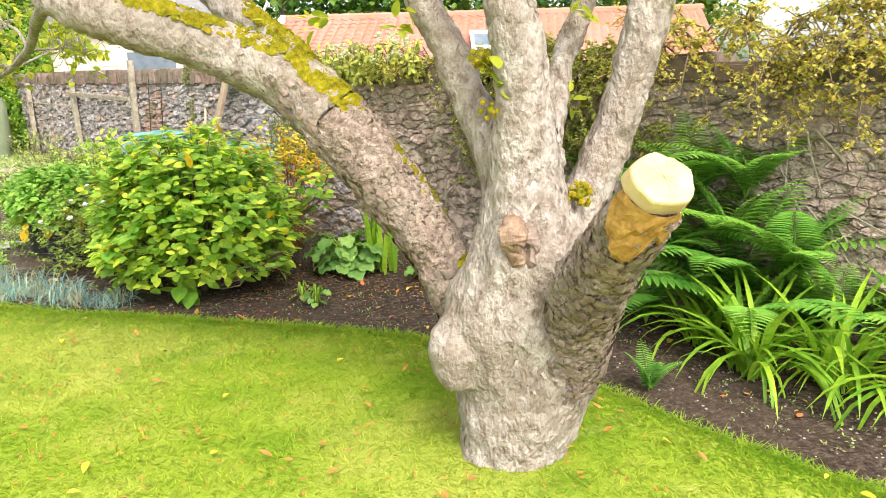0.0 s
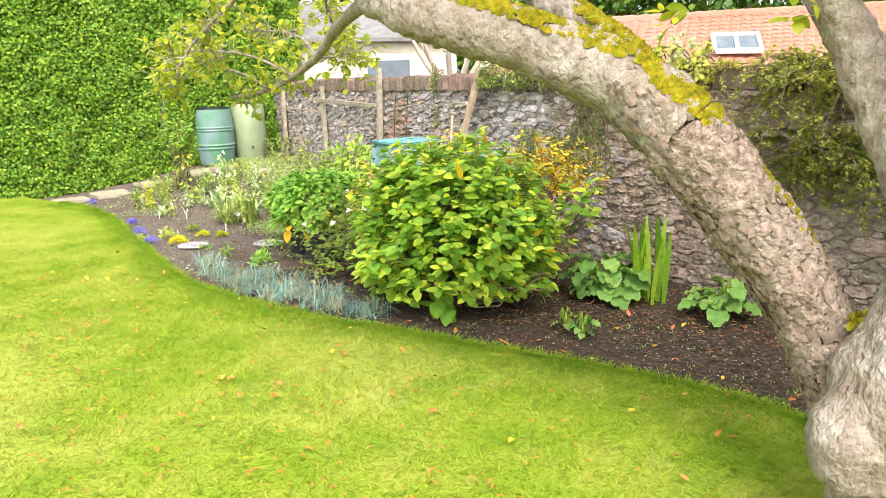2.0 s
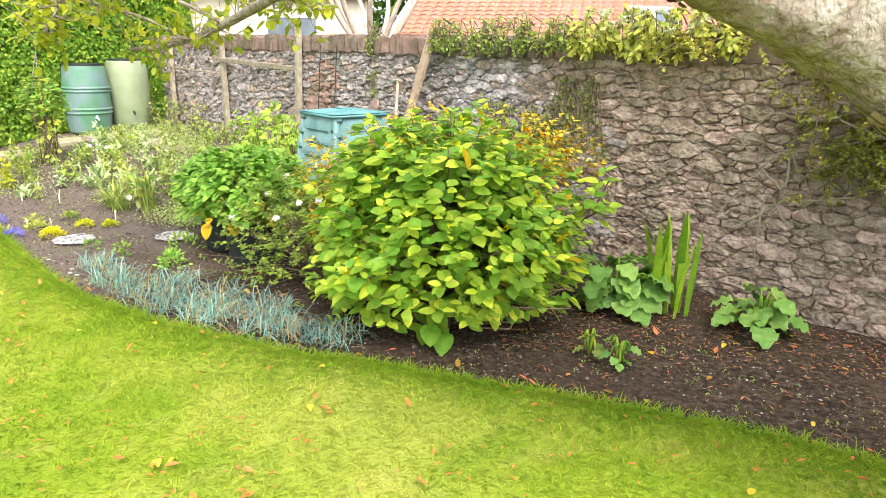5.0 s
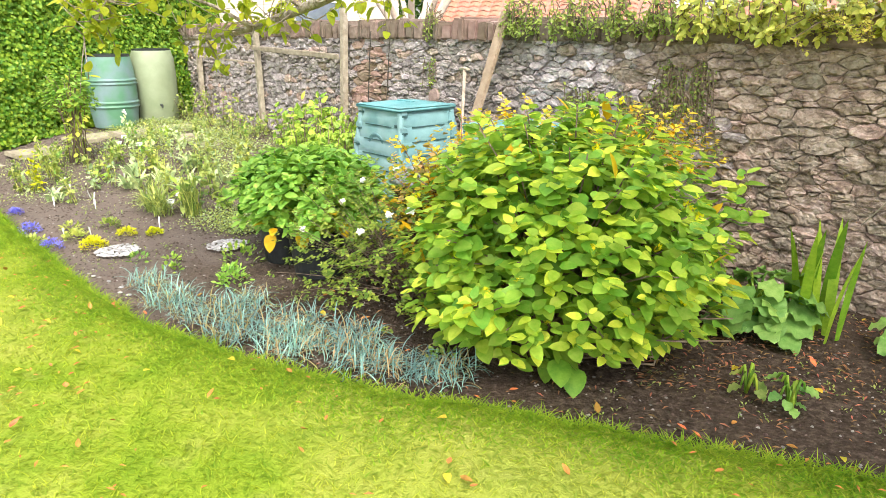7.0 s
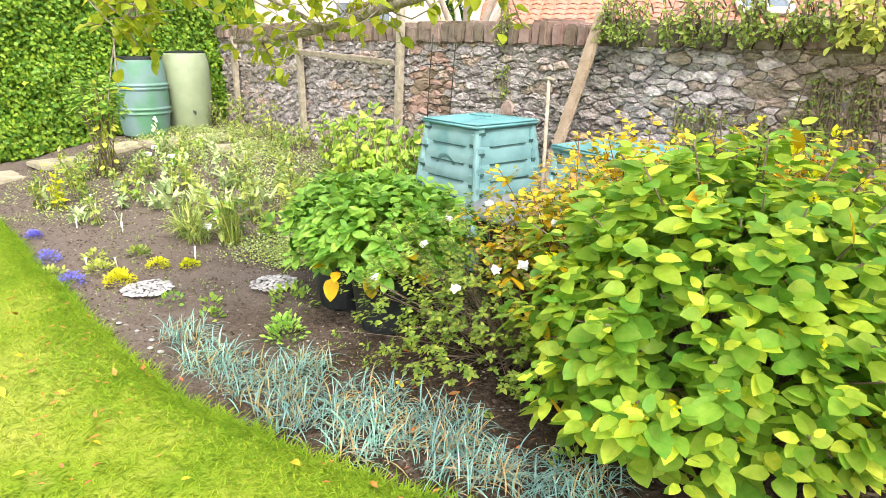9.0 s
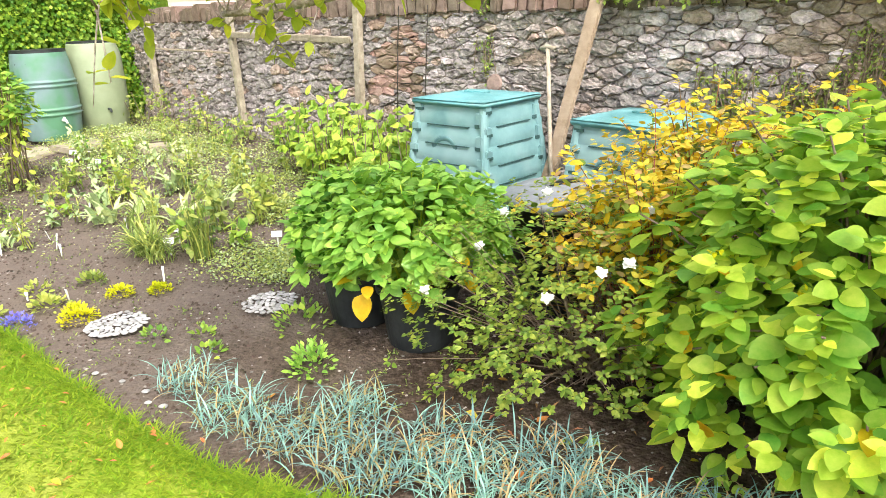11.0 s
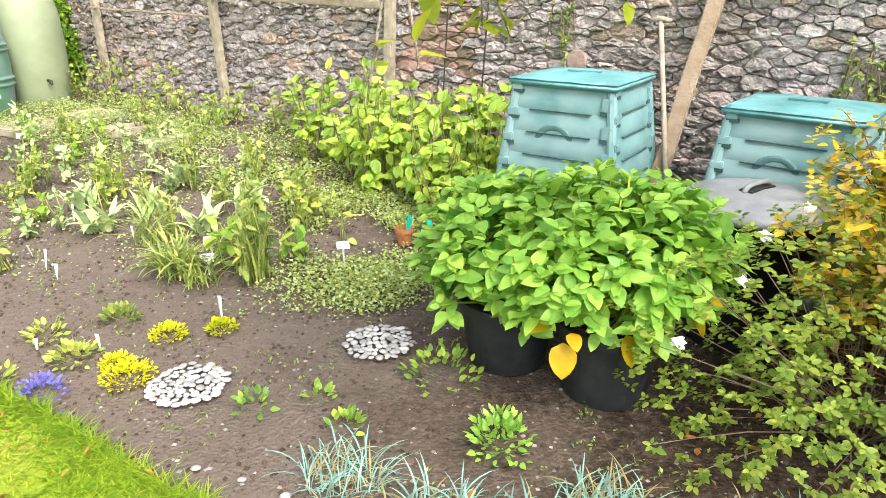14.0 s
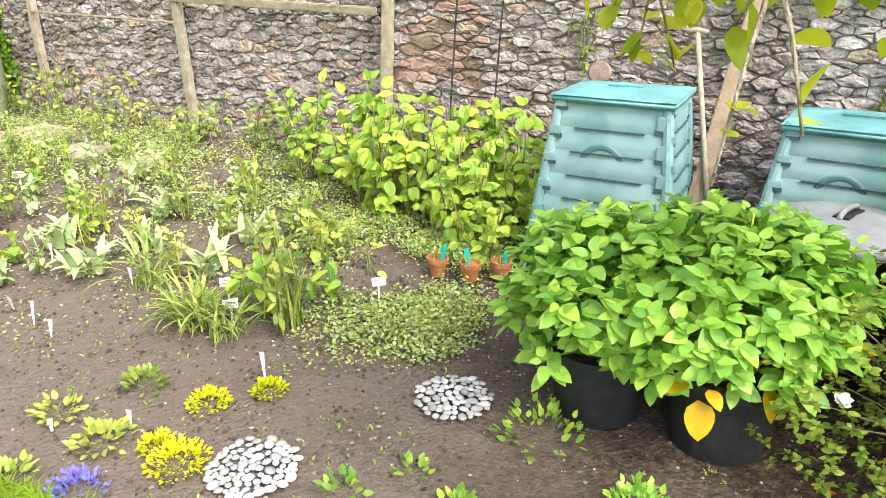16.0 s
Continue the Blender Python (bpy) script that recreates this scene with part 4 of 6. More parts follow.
for pts, r0, r1 in BRANCHES:
    n_ = len(pts)
    bgeo.append(tube(pts, [r0 + (r1 - r0) * i / (n_ - 1) for i in range(n_)], 8, 0.2, 12, sub=5))
    for j in range(46 if n_ == 4 else 52):
        u = RNG.uniform(0.45 if n_ == 4 else 0.42, 1.0) * (n_ - 1)
        p, r, d = limb_at(u, pts, [r0] * n_)
        side = (rnd_dir(0.25) * 1.0 + d * 0.3).normalized()
        L = RNG.uniform(0.08, 0.28)
        mid = p + side * L * 0.5 + Vector((0, 0, RNG.uniform(-0.02, 0.05)))
        end = p + side * L + Vector((0, 0, RNG.uniform(-0.04, 0.08)))
        bgeo.append(tube([p, mid, end], [0.004, 0.003, 0.002], 4, sub=2))
        for q in range(RNG.randint(3, 6)):
            b = mid.lerp(end, RNG.uniform(0.0, 1.05))
            ld = (rnd_dir(-0.15) + side * 0.5)
            apple.append(aim(b, ld, RNG.uniform(0.038, 0.074), RNG.uniform(-.6, .6)))
for c in ((0.27, 2.93, 1.56), (0.30, 2.90, 1.50), (0.60, 3.35, 1.40), (-0.05, 3.15, 1.72), (0.62, 3.3, 1.75), (-0.72, 3.4, 1.72), (-0.42, 3.3, 1.72), (0.90, 3.1, 1.78)):
    for k in range(9):
        apple.append(aim(Vector(c) + rnd_dir() * 0.04, rnd_dir(), RNG.uniform(0.04, 0.075), RNG.uniform(-.6, .6)))
# crown leaves above the view, added to shade the trunk, lawn and bed
for i in range(330):
    c = Vector((RNG.gauss(0.2, 1.3), RNG.gauss(3.6, 1.1), RNG.uniform(2.55, 3.7)))
    for k in range(9):
        unseen_crown.append(aim(c + rnd_dir() * 0.16, rnd_dir(), RNG.uniform(0.06, 0.10), RNG.uniform(-.6, .6)))
# boughs that carry the added, unseen crown
for i in range(26):
    b = Vector(RNG.choice(((0.22, 2.92, 2.6), (-0.28, 3.3, 2.6), (0.75, 3.48, 2.4), (1.0, 3.2, 2.6), (-1.2, 3.66, 2.2))))
    e = Vector((RNG.gauss(0.2, 1.3), RNG.gauss(3.6, 1.1), RNG.uniform(2.8, 3.6)))
    bgeo.append(tube([b, b.lerp(e, 0.5) + Vector((0, 0, 0.15)), e], [0.03, 0.018, 0.006], 6, sub=3))
put_leaves(tree, [LEAF_OVAL], unseen_crown, M_APPLE, 0)
part("branch_mass", raw_mesh("branch_mass", *join_geo(bgeo), True), M_BARK, tree, kind="stuff")
put_leaves(tree, [LEAF_OVAL, LEAF_BROAD], apple, M_APPLE, 250, label="")

# ---- hydrangea ----
def hydrangea():
    t = thing("hydrangea_bush", "large rounded hydrangea bush with yellow-green leaves", "bush", (-1.87, 5.24, 0))
    lv, dp, st, tips = shoots((0, 0, 0), (0.04, 0, 0.52), (0.74, 0.66, 0.62), 520, 0.090, 8, low=-0.60, shell=0.24, rosette=1.25, droop=0.12)
    l2, d2, s2, t2 = shoots((0, 0, 0), (0.86, 0.36, 0.62), (0.16, 0.16, 0.22), 10, 0.11, 6)
    lv += l2
    RNG.shuffle(lv)
    k = int(len(lv) * 0.74)
    put_leaves(t, [LEAF_BROAD, LEAF_OVAL], lv[:k], M_HYD, 200)
    put_leaves(t, [LEAF_BROAD, LEAF_OVAL], lv[k:], M_HYD_G, 90)
    # inner leaves carry the bush's inner shade in their darker colour
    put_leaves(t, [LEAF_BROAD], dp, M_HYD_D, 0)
    low = [(Vector((0.1, 0, 0)), Vector((RNG.uniform(0.1, 0.5), RNG.uniform(-0.4, 0.1), RNG.uniform(0.08, 0.2))), Vector((RNG.uniform(0.3, 0.8), RNG.uniform(-0.5, 0.2), RNG.uniform(0.2, 0.42)))) for i in range(26)]
    stems_part(t, st + s2 + low, 0.008, 0.003, M_TWIG)
    yl = [aim(p + rnd_dir() * 0.06, o + rnd_dir() * 0.8, RNG.uniform(0.07, 0.11)) for p, o in RNG.sample(tips, 26)]
    put_leaves(t, [LEAF_OVAL], yl, M_YEL, 0)
    buds = [aim(p + o * 0.03 + rnd_dir() * 0.012, o + rnd_dir() * 0.7, 0.022) for p, o in RNG.sample(tips, 40) for k in range(8)]
    part("flower_bud_mass", scatter_mesh("flower_bud_mass", LEAF_SMALL, buds), M_LIME, t, "small lime flower buds", kind="stuff")
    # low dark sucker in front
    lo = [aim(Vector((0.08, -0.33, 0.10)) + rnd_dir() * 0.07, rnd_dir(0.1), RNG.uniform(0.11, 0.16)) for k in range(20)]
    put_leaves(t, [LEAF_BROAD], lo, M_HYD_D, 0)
    return t


hydrangea()


# ---- two black tubs of leafy plants ----
def tub(loc, r, h):
    t = thing("plant_tub", "black plastic plant tub standing on soil", "pot", loc, "black plant tubs")
    prof = [(r * 0.78, 0), (r * 0.80, 0.01), (r * 0.97, h - 0.035), (r * 1.04, h - 0.035), (r * 1.04, h), (r * 0.96, h), (r * 0.93, h - 0.05), (0.01, h - 0.06)]
    part("tub", raw_mesh("tub", *lathe(prof, 36)), M_BLACK, t)
    v, f = lathe([(0.01, h - 0.05), (r * 0.5, h - 0.03), (r * 0.93, h - 0.045)], 24)
    part("compost", raw_mesh("compost", v, f[:-2]), M_SOIL, t)
    return t


tub((-3.36, 6.10, -0.01), 0.19, 0.30)
tub((-3.68, 6.36, -0.01), 0.19, 0.28)


def potted(loc, c, rad, n):
    t = thing("potato_plant", "dense bright green leafy plants growing from tubs", "plant", loc, "plants in the tubs")
    lv, dp, st, tips = shoots((0, 0, 0.2), c, rad, int(n * 1.6), 0.080, 8, low=-0.55, shell=0.18, droop=0.3)
    put_leaves(t, [LEAF_POINT, LEAF_OVAL], lv, M_POT_L, 150)
    # darker inner leaves, with the shade under the outer ones painted in
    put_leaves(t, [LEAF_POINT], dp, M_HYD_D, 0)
    stems_part(t, st, 0.007, 0.003, M_HYD)
    return t, tips


pt, tips = potted((-3.36, 6.15, 0), (0, 0, 0.52), (0.44, 0.38, 0.28), 130)
yl = [aim(Vector(p), Vector(d), s_) for p, d, s_ in (((-0.22, -0.24, 0.30), (-0.1, -0.5, -0.9), 0.12), ((-0.26, -0.22, 0.36), (-0.8, -0.4, 0), 0.08), ((-0.02, -0.26, 0.33), (0.2, -0.4, -0.8), 0.11),
      ((0.16, -0.28, 0.47), (0.5, -0.5, 0.1), 0.11), ((0.22, -0.2, 0.38), (0.4, -0.4, -0.7), 0.10), ((-0.2, -0.25, 0.34), (0.1, -0.7, -0.3), 0.07))]
put_leaves(pt, [LEAF_BROAD], yl, M_YEL, 6, label="yellowed leaf")
potted((-3.64, 6.38, 0), (0, 0, 0.46), (0.37, 0.36, 0.27), 115)


# ---- white rose and the yellowing bush behind it ----
def rose_bush():
    t = thing("rose_bush", "sprawling white-flowered rose with thin brown stems", "bush", (-2.70, 5.68, 0))
    lv, dp, st, tips = shoots((0.1, 0.1, 0), (0, 0, 0.34), (0.66, 0.44, 0.42), 980, 0.028, 9, low=-0.75, shell=0.6, rosette=1.2)
    put_leaves(t, [LEAF_OVAL], lv, M_ROSE, 120)
    tw = []
    for i in range(50):
        a, r = RNG.uniform(0, 6.28), RNG.uniform(0.1, 0.62)
        b = Vector((0.15 + 0.2 * math.cos(a * 2), 0.1, 0.0))
        e = Vector((r * math.cos(a) + 0.12, 0.75 * r * math.sin(a), RNG.uniform(0.03, 0.5)))
        tw.append((b, b.lerp(e, 0.5) + Vector((RNG.uniform(-.1, .1), RNG.uniform(-.1, .1), 0.1)), e))
    stems_part(t, tw + st[::3], 0.003, 0.0012, M_TWIG)
    for x, y, z in ((0.02, -0.36, 0.61), (0.12, -0.30, 0.62), (-0.60, 0.02, 0.40), (-0.28, 0.20, 0.66), (-0.1, 0.28, 0.72), (0.22, -0.10, 0.74), (0.40, 0.05, 0.80), (0.5, 0.12, 0.82), (-0.38, 0.1, 0.55), (-0.15, -0.30, 0.5), (0.33, -.25, .36)):
        pet = []
        for k in range(16):
            a = k * 2.4
            pet.append(aim(rnd_dir() * 0.003, Vector((math.cos(a), math.sin(a), RNG.uniform(0.0, 0.5) + 0.05 * k)), RNG.uniform(0.018, 0.030), RNG.uniform(-.5, .5), 1.0))
        part("rose_flower", scatter_mesh("rose_flower", LEAF_BROAD, pet), M_WHITE_P, t, "white rose bloom", Matrix.Translation((x, y, z)) @ Matrix.Rotation(RNG.uniform(.2, .8), 4, "X") @ Matrix.Rotation(RNG.uniform(0, 6), 4, "Z"))
    return t


rose_bush()


def yellow_bush(loc, c, rad, n, gold=0.72):
    t = thing("yellowing_bush", "autumn-yellow bush with brown stems and seed heads", "bush", loc)
    lv, dp, st, tips = shoots((0, 0, 0), c, rad, int(n * 1.35), 0.047, 6, low=-0.2, shell=0.55)
    k = int(len(lv) * gold)
    RNG.shuffle(lv)
    put_leaves(t, [LEAF_OVAL], lv[:k], M_BRACT, 120)
    put_leaves(t, [LEAF_OVAL], lv[k:], M_DEAD, 0)
    put_leaves(t, [LEAF_OVAL], dp[::2], M_YEL, 0)
    put_leaves(t, [LEAF_OVAL], dp[1::2], M_ROSE, 0)
    low = []
    for i in range(70):
        a, r = RNG.uniform(0, 6.28), RNG.uniform(0.3, 1.0)
        e = Vector((rad[0] * r * math.cos(a), rad[1] * r * math.sin(a), RNG.uniform(0.05, 0.9) * c[2]))
        low.append((Vector((RNG.uniform(-.08, .08), RNG.uniform(-.08, .08), 0)), e * 0.5 + rnd_dir() * 0.08 + Vector((0, 0, 0.08)), e))
    stems_part(t, st + low, 0.004, 0.0015, M_RUST)
    return t


yellow_bush((-2.10, 6.22, 0), (0, 0, 0.62), (0.46, 0.40, 0.46), 220, 0.9)
yellow_bush((-2.40, 5.78, 0), (0, 0, 0.50), (0.46, 0.40, 0.47), 210, 0.75)
yellow_bush((-1.45, 6.30, 0), (0, 0, 0.70), (0.5, 0.24, 0.38), 110, 0.92)


# ---- compost bins ----
def compost_bin(s, v, ztop, w_top, w_base, rz=0.0, base=0.0):
    p = wall_pt(s, v, base)
    t = thing("compost_bin", "weathered teal plastic compost bin with hinged lid", "compost bin", p, "compost bins", rz=141.3 + rz)
    h = ztop - base
    hb = h - 0.05

    def half(z):
        return (w_base + (w_top * 0.97 - w_base) * (z / hb)) / 2
    # local x runs along the wall, local -y looks back to the wall's side
    for k in range(4):
        side = Matrix.Rotation(k * math.pi / 2, 4, "Z")
        geo, slots = [], []
        for j in range(8):
            z0, z1 = hb * j / 8 + 0.005, hb * (j + 1) / 8 - 0.005
            a, b = half(z0), half(z1)
            n_ = 10
            vv, ff = [], []
            for zi, (zz, hh) in enumerate(((z0 - 0.006, a), (z0 + 0.012, a + 0.003), ((z0 + z1) / 2, (a + b) / 2 + 0.006), (z1 - 0.012, b + 0.003), (z1 + 0.006, b))):
                for i in range(n_ + 1):
                    u = -1 + 2 * i / n_
                    bow = 0.008 * (1 - u * u)
                    vv.append(Vector((u * (hh - 0.012), -(hh + bow - 0.006), zz)))
            for zi in range(4):
                for i in range(n_):
                    q = zi * (n_ + 1) + i
                    ff.append((q, q + 1, q + n_ + 2, q + n_ + 1))
            geo.append((vv, ff))
            if j:
                slots.append(box_geo(-half(z0) * 0.60, half(z0) * 0.60, -half(z0) - 0.013, -half(z0) + 0.01, z0 - 0.009, z0 - 0.003, 0.0))
        for g_ in geo:
            part("panel_board", raw_mesh("panel_board", *g_, True), M_BIN, t, "", side)
        for g_ in slots:
            part("slot", raw_mesh("slot", *g_), M_BIN_D, t, "", side)
        for j in range(7):
            z0 = hb * (j + 0.25) / 7
            a = half(z0)
            box("corner_clip", (-a + 0.002, -a + 0.062, -a - 0.009, -a + 0.02, z0 + hb / 13 + 0.006, z0 + hb / 7 - 0.012), M_BIN, t, 0.005, side)
            box("clip_slot", (-a + 0.010, -a + 0.066, -a - 0.0075, -a + 0.01, z0 + hb / 13 - 0.008, z0 + hb / 13 + 0.008), M_BIN_D, t, 0.0, side)
            box("corner_clip", (a - 0.062, a - 0.002, -a - 0.009, -a + 0.02, z0, z0 + hb / 13), M_BIN, t, 0.005, side)
            box("clip_slot", (a - 0.066, a - 0.010, -a - 0.0075, -a + 0.01, z0 - 0.018, z0 + 0.004), M_BIN_D, t, 0.0, side)
        part("corner_post", raw_mesh("corner_post", *tube([Vector((half(0) - 0.01, -half(0) + 0.01, 0)), Vector((half(hb) - 0.01, -half(hb) + 0.01, hb))], [0.03, 0.026], 10)), M_BIN, t, "", side)
    # round badge worn on the front
    hz = hb * 0.74
    for k in (0, 2):
        ringg = tube([Vector((0.092 * math.cos(a), 0, 0.085 * math.sin(a))) for a in np.linspace(0, math.pi, 14)], [0.016] * 14, 6)
        ringg = [Vector((p.x, p.y * 0.12, p.z)) for p in ringg[0]], ringg[1]
        part("moulded_arch", raw_mesh("moulded_arch", *ringg, True), M_BIN_M, t, "", Matrix.Rotation(k * math.pi / 2, 4, "Z") @ Matrix.Translation((-0.02, -half(hz) - 0.004, hz - 0.04)))
    wl_ = w_top / 2 + 0.02
    lid = []
    n_ = 14
    vv, ff = [], []
    for j in range(n_ + 1):
        for i in range(n_ + 1):
            x, y = -1 + 2 * i / n_, -1 + 2 * j / n_
            zz = hb + 0.035 + 0.022 * (1 - x * x) * (1 - y * y) + 0.004 * noise.noise(Vector((x * 3, y * 3, s)))
            vv.append(Vector((x * wl_, y * wl_, zz)))
    for j in range(n_):
        for i in range(n_):
            q = j * (n_ + 1) + i
            ff.append((q, q + 1, q + n_ + 2, q + n_ + 1))
    lid.append((vv, ff))
    lid.append(box_geo(-wl_, wl_, -wl_, wl_, hb, hb + 0.036, 0.01))
    lid_ob = part("lid", raw_mesh("lid", *join_geo(lid), True), M_LID, t, "wet shiny teal lid")
    box("lid_recess", (-0.09, 0.09, -0.03, 0.03, hb + 0.052, hb + 0.064), M_LID, lid_ob, 0.006)
    box("hatch_slot", (-0.11, 0.04, -half(hb * .33) - 0.018, -half(hb * .33) + 0.01, hb * .31, hb * .36), M_BIN_D, t, 0.003)
    return t


compost_bin(7.14, 0.64, 0.955, 0.54, 0.74, 0)
compost_bin(6.10, 0.44, 0.87, 0.56, 0.74, -6)


def dustbin():
    t = thing("garden_bin", "black round garden bin with a grey domed lid", "bin", (-2.68, 6.47, 0))
    part("body", raw_mesh("body", *lathe([(0.20, 0), (0.21, 0.01), (0.262, 0.56), (0.27, 0.56), (0.27, 0.58)], 36), True), M_BLACK, t)
    lid = part("lid", raw_mesh("lid", *lathe([(0.268, 0.555), (0.285, 0.555), (0.29, 0.58), (0.27, 0.60), (0.23, 0.606), (0.22, 0.618), (0.15, 0.632), (0.01, 0.638)], 40), True), M_GREYLID, t, "dusty grey plastic lid")
    box("grip_hollow", (-0.085, 0.085, -0.03, 0.03, 0.630, 0.641), M_BLACK, lid, 0.004, Matrix.Rotation(radians(30), 4, "Z"))
    part("grip", raw_mesh("grip", *tube([(-0.09, 0, 0.63), (-0.06, 0, 0.656), (0.06, 0, 0.656), (0.09, 0, 0.63)], [0.011] * 4, 8, sub=3), True), M_GREYLID, lid, "", Matrix.Rotation(radians(30), 4, "Z"))
    return t


dustbin()


# ---- water butts ----
def butt_ribbed(loc):
    t = thing("water_butt", "green ribbed plastic barrel water butt with tap", "water butt", loc, "water butts")
    R, H = 0.305, 0.92
    prof = [(R * 0.80, 0)]
    for i in range(1, 90):
        z = H * i / 90
        u = z / H
        r = R * (0.82 + 0.18 * math.sin(math.pi * min(1, max(0, u * 0.92 + 0.04))) ** 0.7)
        for c in (0.30, 0.36, 0.62, 0.67):
            r += 0.020 * math.exp(-((u - c) / 0.010) ** 2)
        prof.append((r, z))
    prof += [(R * 0.84, H), (R * 0.80, H + 0.012), (R * 0.5, H + 0.008), (0.01, H + 0.008)]
    part("barrel", raw_mesh("barrel", *lathe(prof, 40), True), M_BUTT, t)
    rim = part("rim", raw_mesh("rim", *lathe([(R * 0.79, H - 0.015), (R * 0.87, H - 0.015), (R * 0.87, H + 0.02), (R * 0.80, H + 0.02)], 40)), M_BLACK, t, "dark rim")
    tap = part("tap", raw_mesh("tap", *join_geo([tube([(0, 0, 0), (0.07, 0, 0), (0.09, 0, -0.03)], [0.016, 0.014, 0.012], 8), tube([(0.045, 0, 0.01), (0.045, 0, 0.035)], [0.009, 0.016], 6)])), M_WHITE, t, "pale plastic tap", pose(0.235, -0.18, 0.22, 0, 0, -35))
    part("handle_slot", raw_mesh("handle_slot", *box_geo(-0.07, 0.07, -0.01, 0.01, -0.012, 0.012, 0.004)), M_BLACK, t, "", pose(-0.04, -0.262, H * 0.87, 0, 0, -8))
    return t


def butt_plain(loc):
    t = thing("water_butt", "plain sage-green plastic water butt, streaked with dirt", "water butt", loc, "water butts")
    R, H = 0.292, 0.95
    prof = [(R * 0.86, 0), (R * 0.88, 0.02), (R * 0.98, H * 0.30), (R, H * 0.6), (R * 0.97, H * 0.88), (R * 0.88, H - 0.02), (R * 0.86, H)]
    part("barrel", raw_mesh("barrel", *lathe(prof, 40), True), M_BUTT2, t)
    part("lid", raw_mesh("lid", *lathe([(R * 0.80, H), (R * 0.84, H), (R * 0.84, H + 0.018), (R * 0.7, H + 0.024), (0.01, H + 0.02)], 36)), M_BLACK, t, "black lid")
    part("tap", raw_mesh("tap", *tube([(0, 0, 0), (0.07, 0, 0), (0.085, 0, -0.03)], [0.016, 0.014, 0.011], 8)), M_BLACK, t, "black tap", pose(0.19, -0.212, 0.24, 0, 0, -48))
    return t


butt_ribbed((-7.745, 10.47, 0.265))
butt_plain((-7.455, 11.01, 0.29))

# ---- posts and rails of a broken fruit frame against the wall ----
def leaning(name, a, b, w, d, material, label, cat, group=""):
    t = thing(name, label, cat, a, group)
    a, b = Vector(a), Vector(b)
    L = (b - a).length
    v, f = box_geo(-w / 2, w / 2, -d / 2, d / 2, 0, L, 0.006)
    bm = bmesh.new()
    bm.from_mesh(raw_mesh("t", v, f))
    bmesh.ops.subdivide_edges(bm, edges=[e for e in bm.edges if e.calc_length() > 0.3], cuts=8)
    for q in bm.verts:
        q.co += Vector(noise.noise_vector(q.co * 4 + a)) * 0.007
    me = bpy.data.meshes.new(name)
    bm.to_mesh(me)
    bm.free()
    x = WD.copy()
    z = (b - a).normalized()
    y = z.cross(x).normalized()
    x = y.cross(z)
    part("timber", me, material, t, "", Matrix((x, y, z)).transposed().to_4x4())
    return t


for s, base_z, top, lean in ((12.50, 0.27, 1.45, 0.06), (10.72, 0.27, 1.50, 0.10), (8.86, 0.18, 1.72, -0.05)):
    leaning("fence_post", wall_pt(s - lean * 0.4, 0.10, base_z), wall_pt(s + lean * 0.5, 0.07, top), 0.07, 0.06, M_TIMBER, "grey weathered timber post against the stone wall", "post", "fruit frame posts")
leaning("fence_rail", wall_pt(10.80, 0.11, 1.30), wall_pt(8.92, 0.10, 1.24), 0.055, 0.03, M_TIMBER, "grey weathered timber rail between two posts", "rail")
leaning("fence_rail", wall_pt(12.5, 0.11, 1.16), wall_pt(10.75, 0.11, 1.12), 0.02, 0.02, M_TIMBER, "thin weathered rail against the wall", "rail")
leaning("prop_plank", wall_pt(6.82, 0.50, 0.02), wall_pt(6.60, 0.07, 1.64), 0.085, 0.035, M_PLANK, "rough brown plank leaning on the stone wall", "plank")


def garden_fork():
    t = thing("garden_fork", "old garden fork with a worn wooden T handle", "garden fork", wall_pt(6.62, 0.55, 0.0))
    top = wall_pt(6.90, 0.22, 1.20) - wall_pt(6.62, 0.55, 0.0)
    z = top.normalized()
    part("shaft", raw_mesh("shaft", *tube([z * 0.25, z * 0.7, top], [0.013, 0.014, 0.013], 8), True), M_TIMBER, t)
    part("grip", raw_mesh("grip", *tube([top + WD * -0.055, top + Vector((0, 0, 0.008)), top + WD * 0.055], [0.012, 0.016, 0.012], 8), True), M_TIMBER, t, "worn wooden T grip")
    part("tines", raw_mesh("tines", *join_geo([tube([z * 0.27 + WD * o * 0.3, z * 0.2 + WD * o, z * 0.0 + WD * o], [0.008, 0.007, 0.004], 6) for o in (-.07, -.023, .023, .07)])), M_IRON, t, "rusty iron tines")
    return t


garden_fork()
t = thing("stone_disc", "round grey stone leaning on the wall", "stone", wall_pt(7.42, 0.10, 0.90))
part("disc", raw_mesh("disc", *lathe([(0.01, -0.02), (0.085, -0.02), (0.10, 0), (0.085, 0.02), (0.01, 0.02)], 20)), M_COPE, t, "", pose(0, 0, 0.05, 80, 0, -38) @ Matrix.Diagonal((0.68, 0.68, 0.7, 1)))
for s in (8.35, 8.05):
    leaning("support_cane", wall_pt(s, 0.2, 0.15), wall_pt(s - 0.03, 0.12, 1.5), 0.012, 0.012, M_IRON, "thin dark wire support standing by the wall", "cane", "wire supports")
for k in range(6):
    leaning("support_cane", wall_pt(8.05, 0.19, 0.45 + k * 0.16), wall_pt(8.35, 0.19, 0.45 + k * 0.16), 0.006, 0.006, M_IRON, "thin dark wire support tied across canes", "cane", "wire supports")


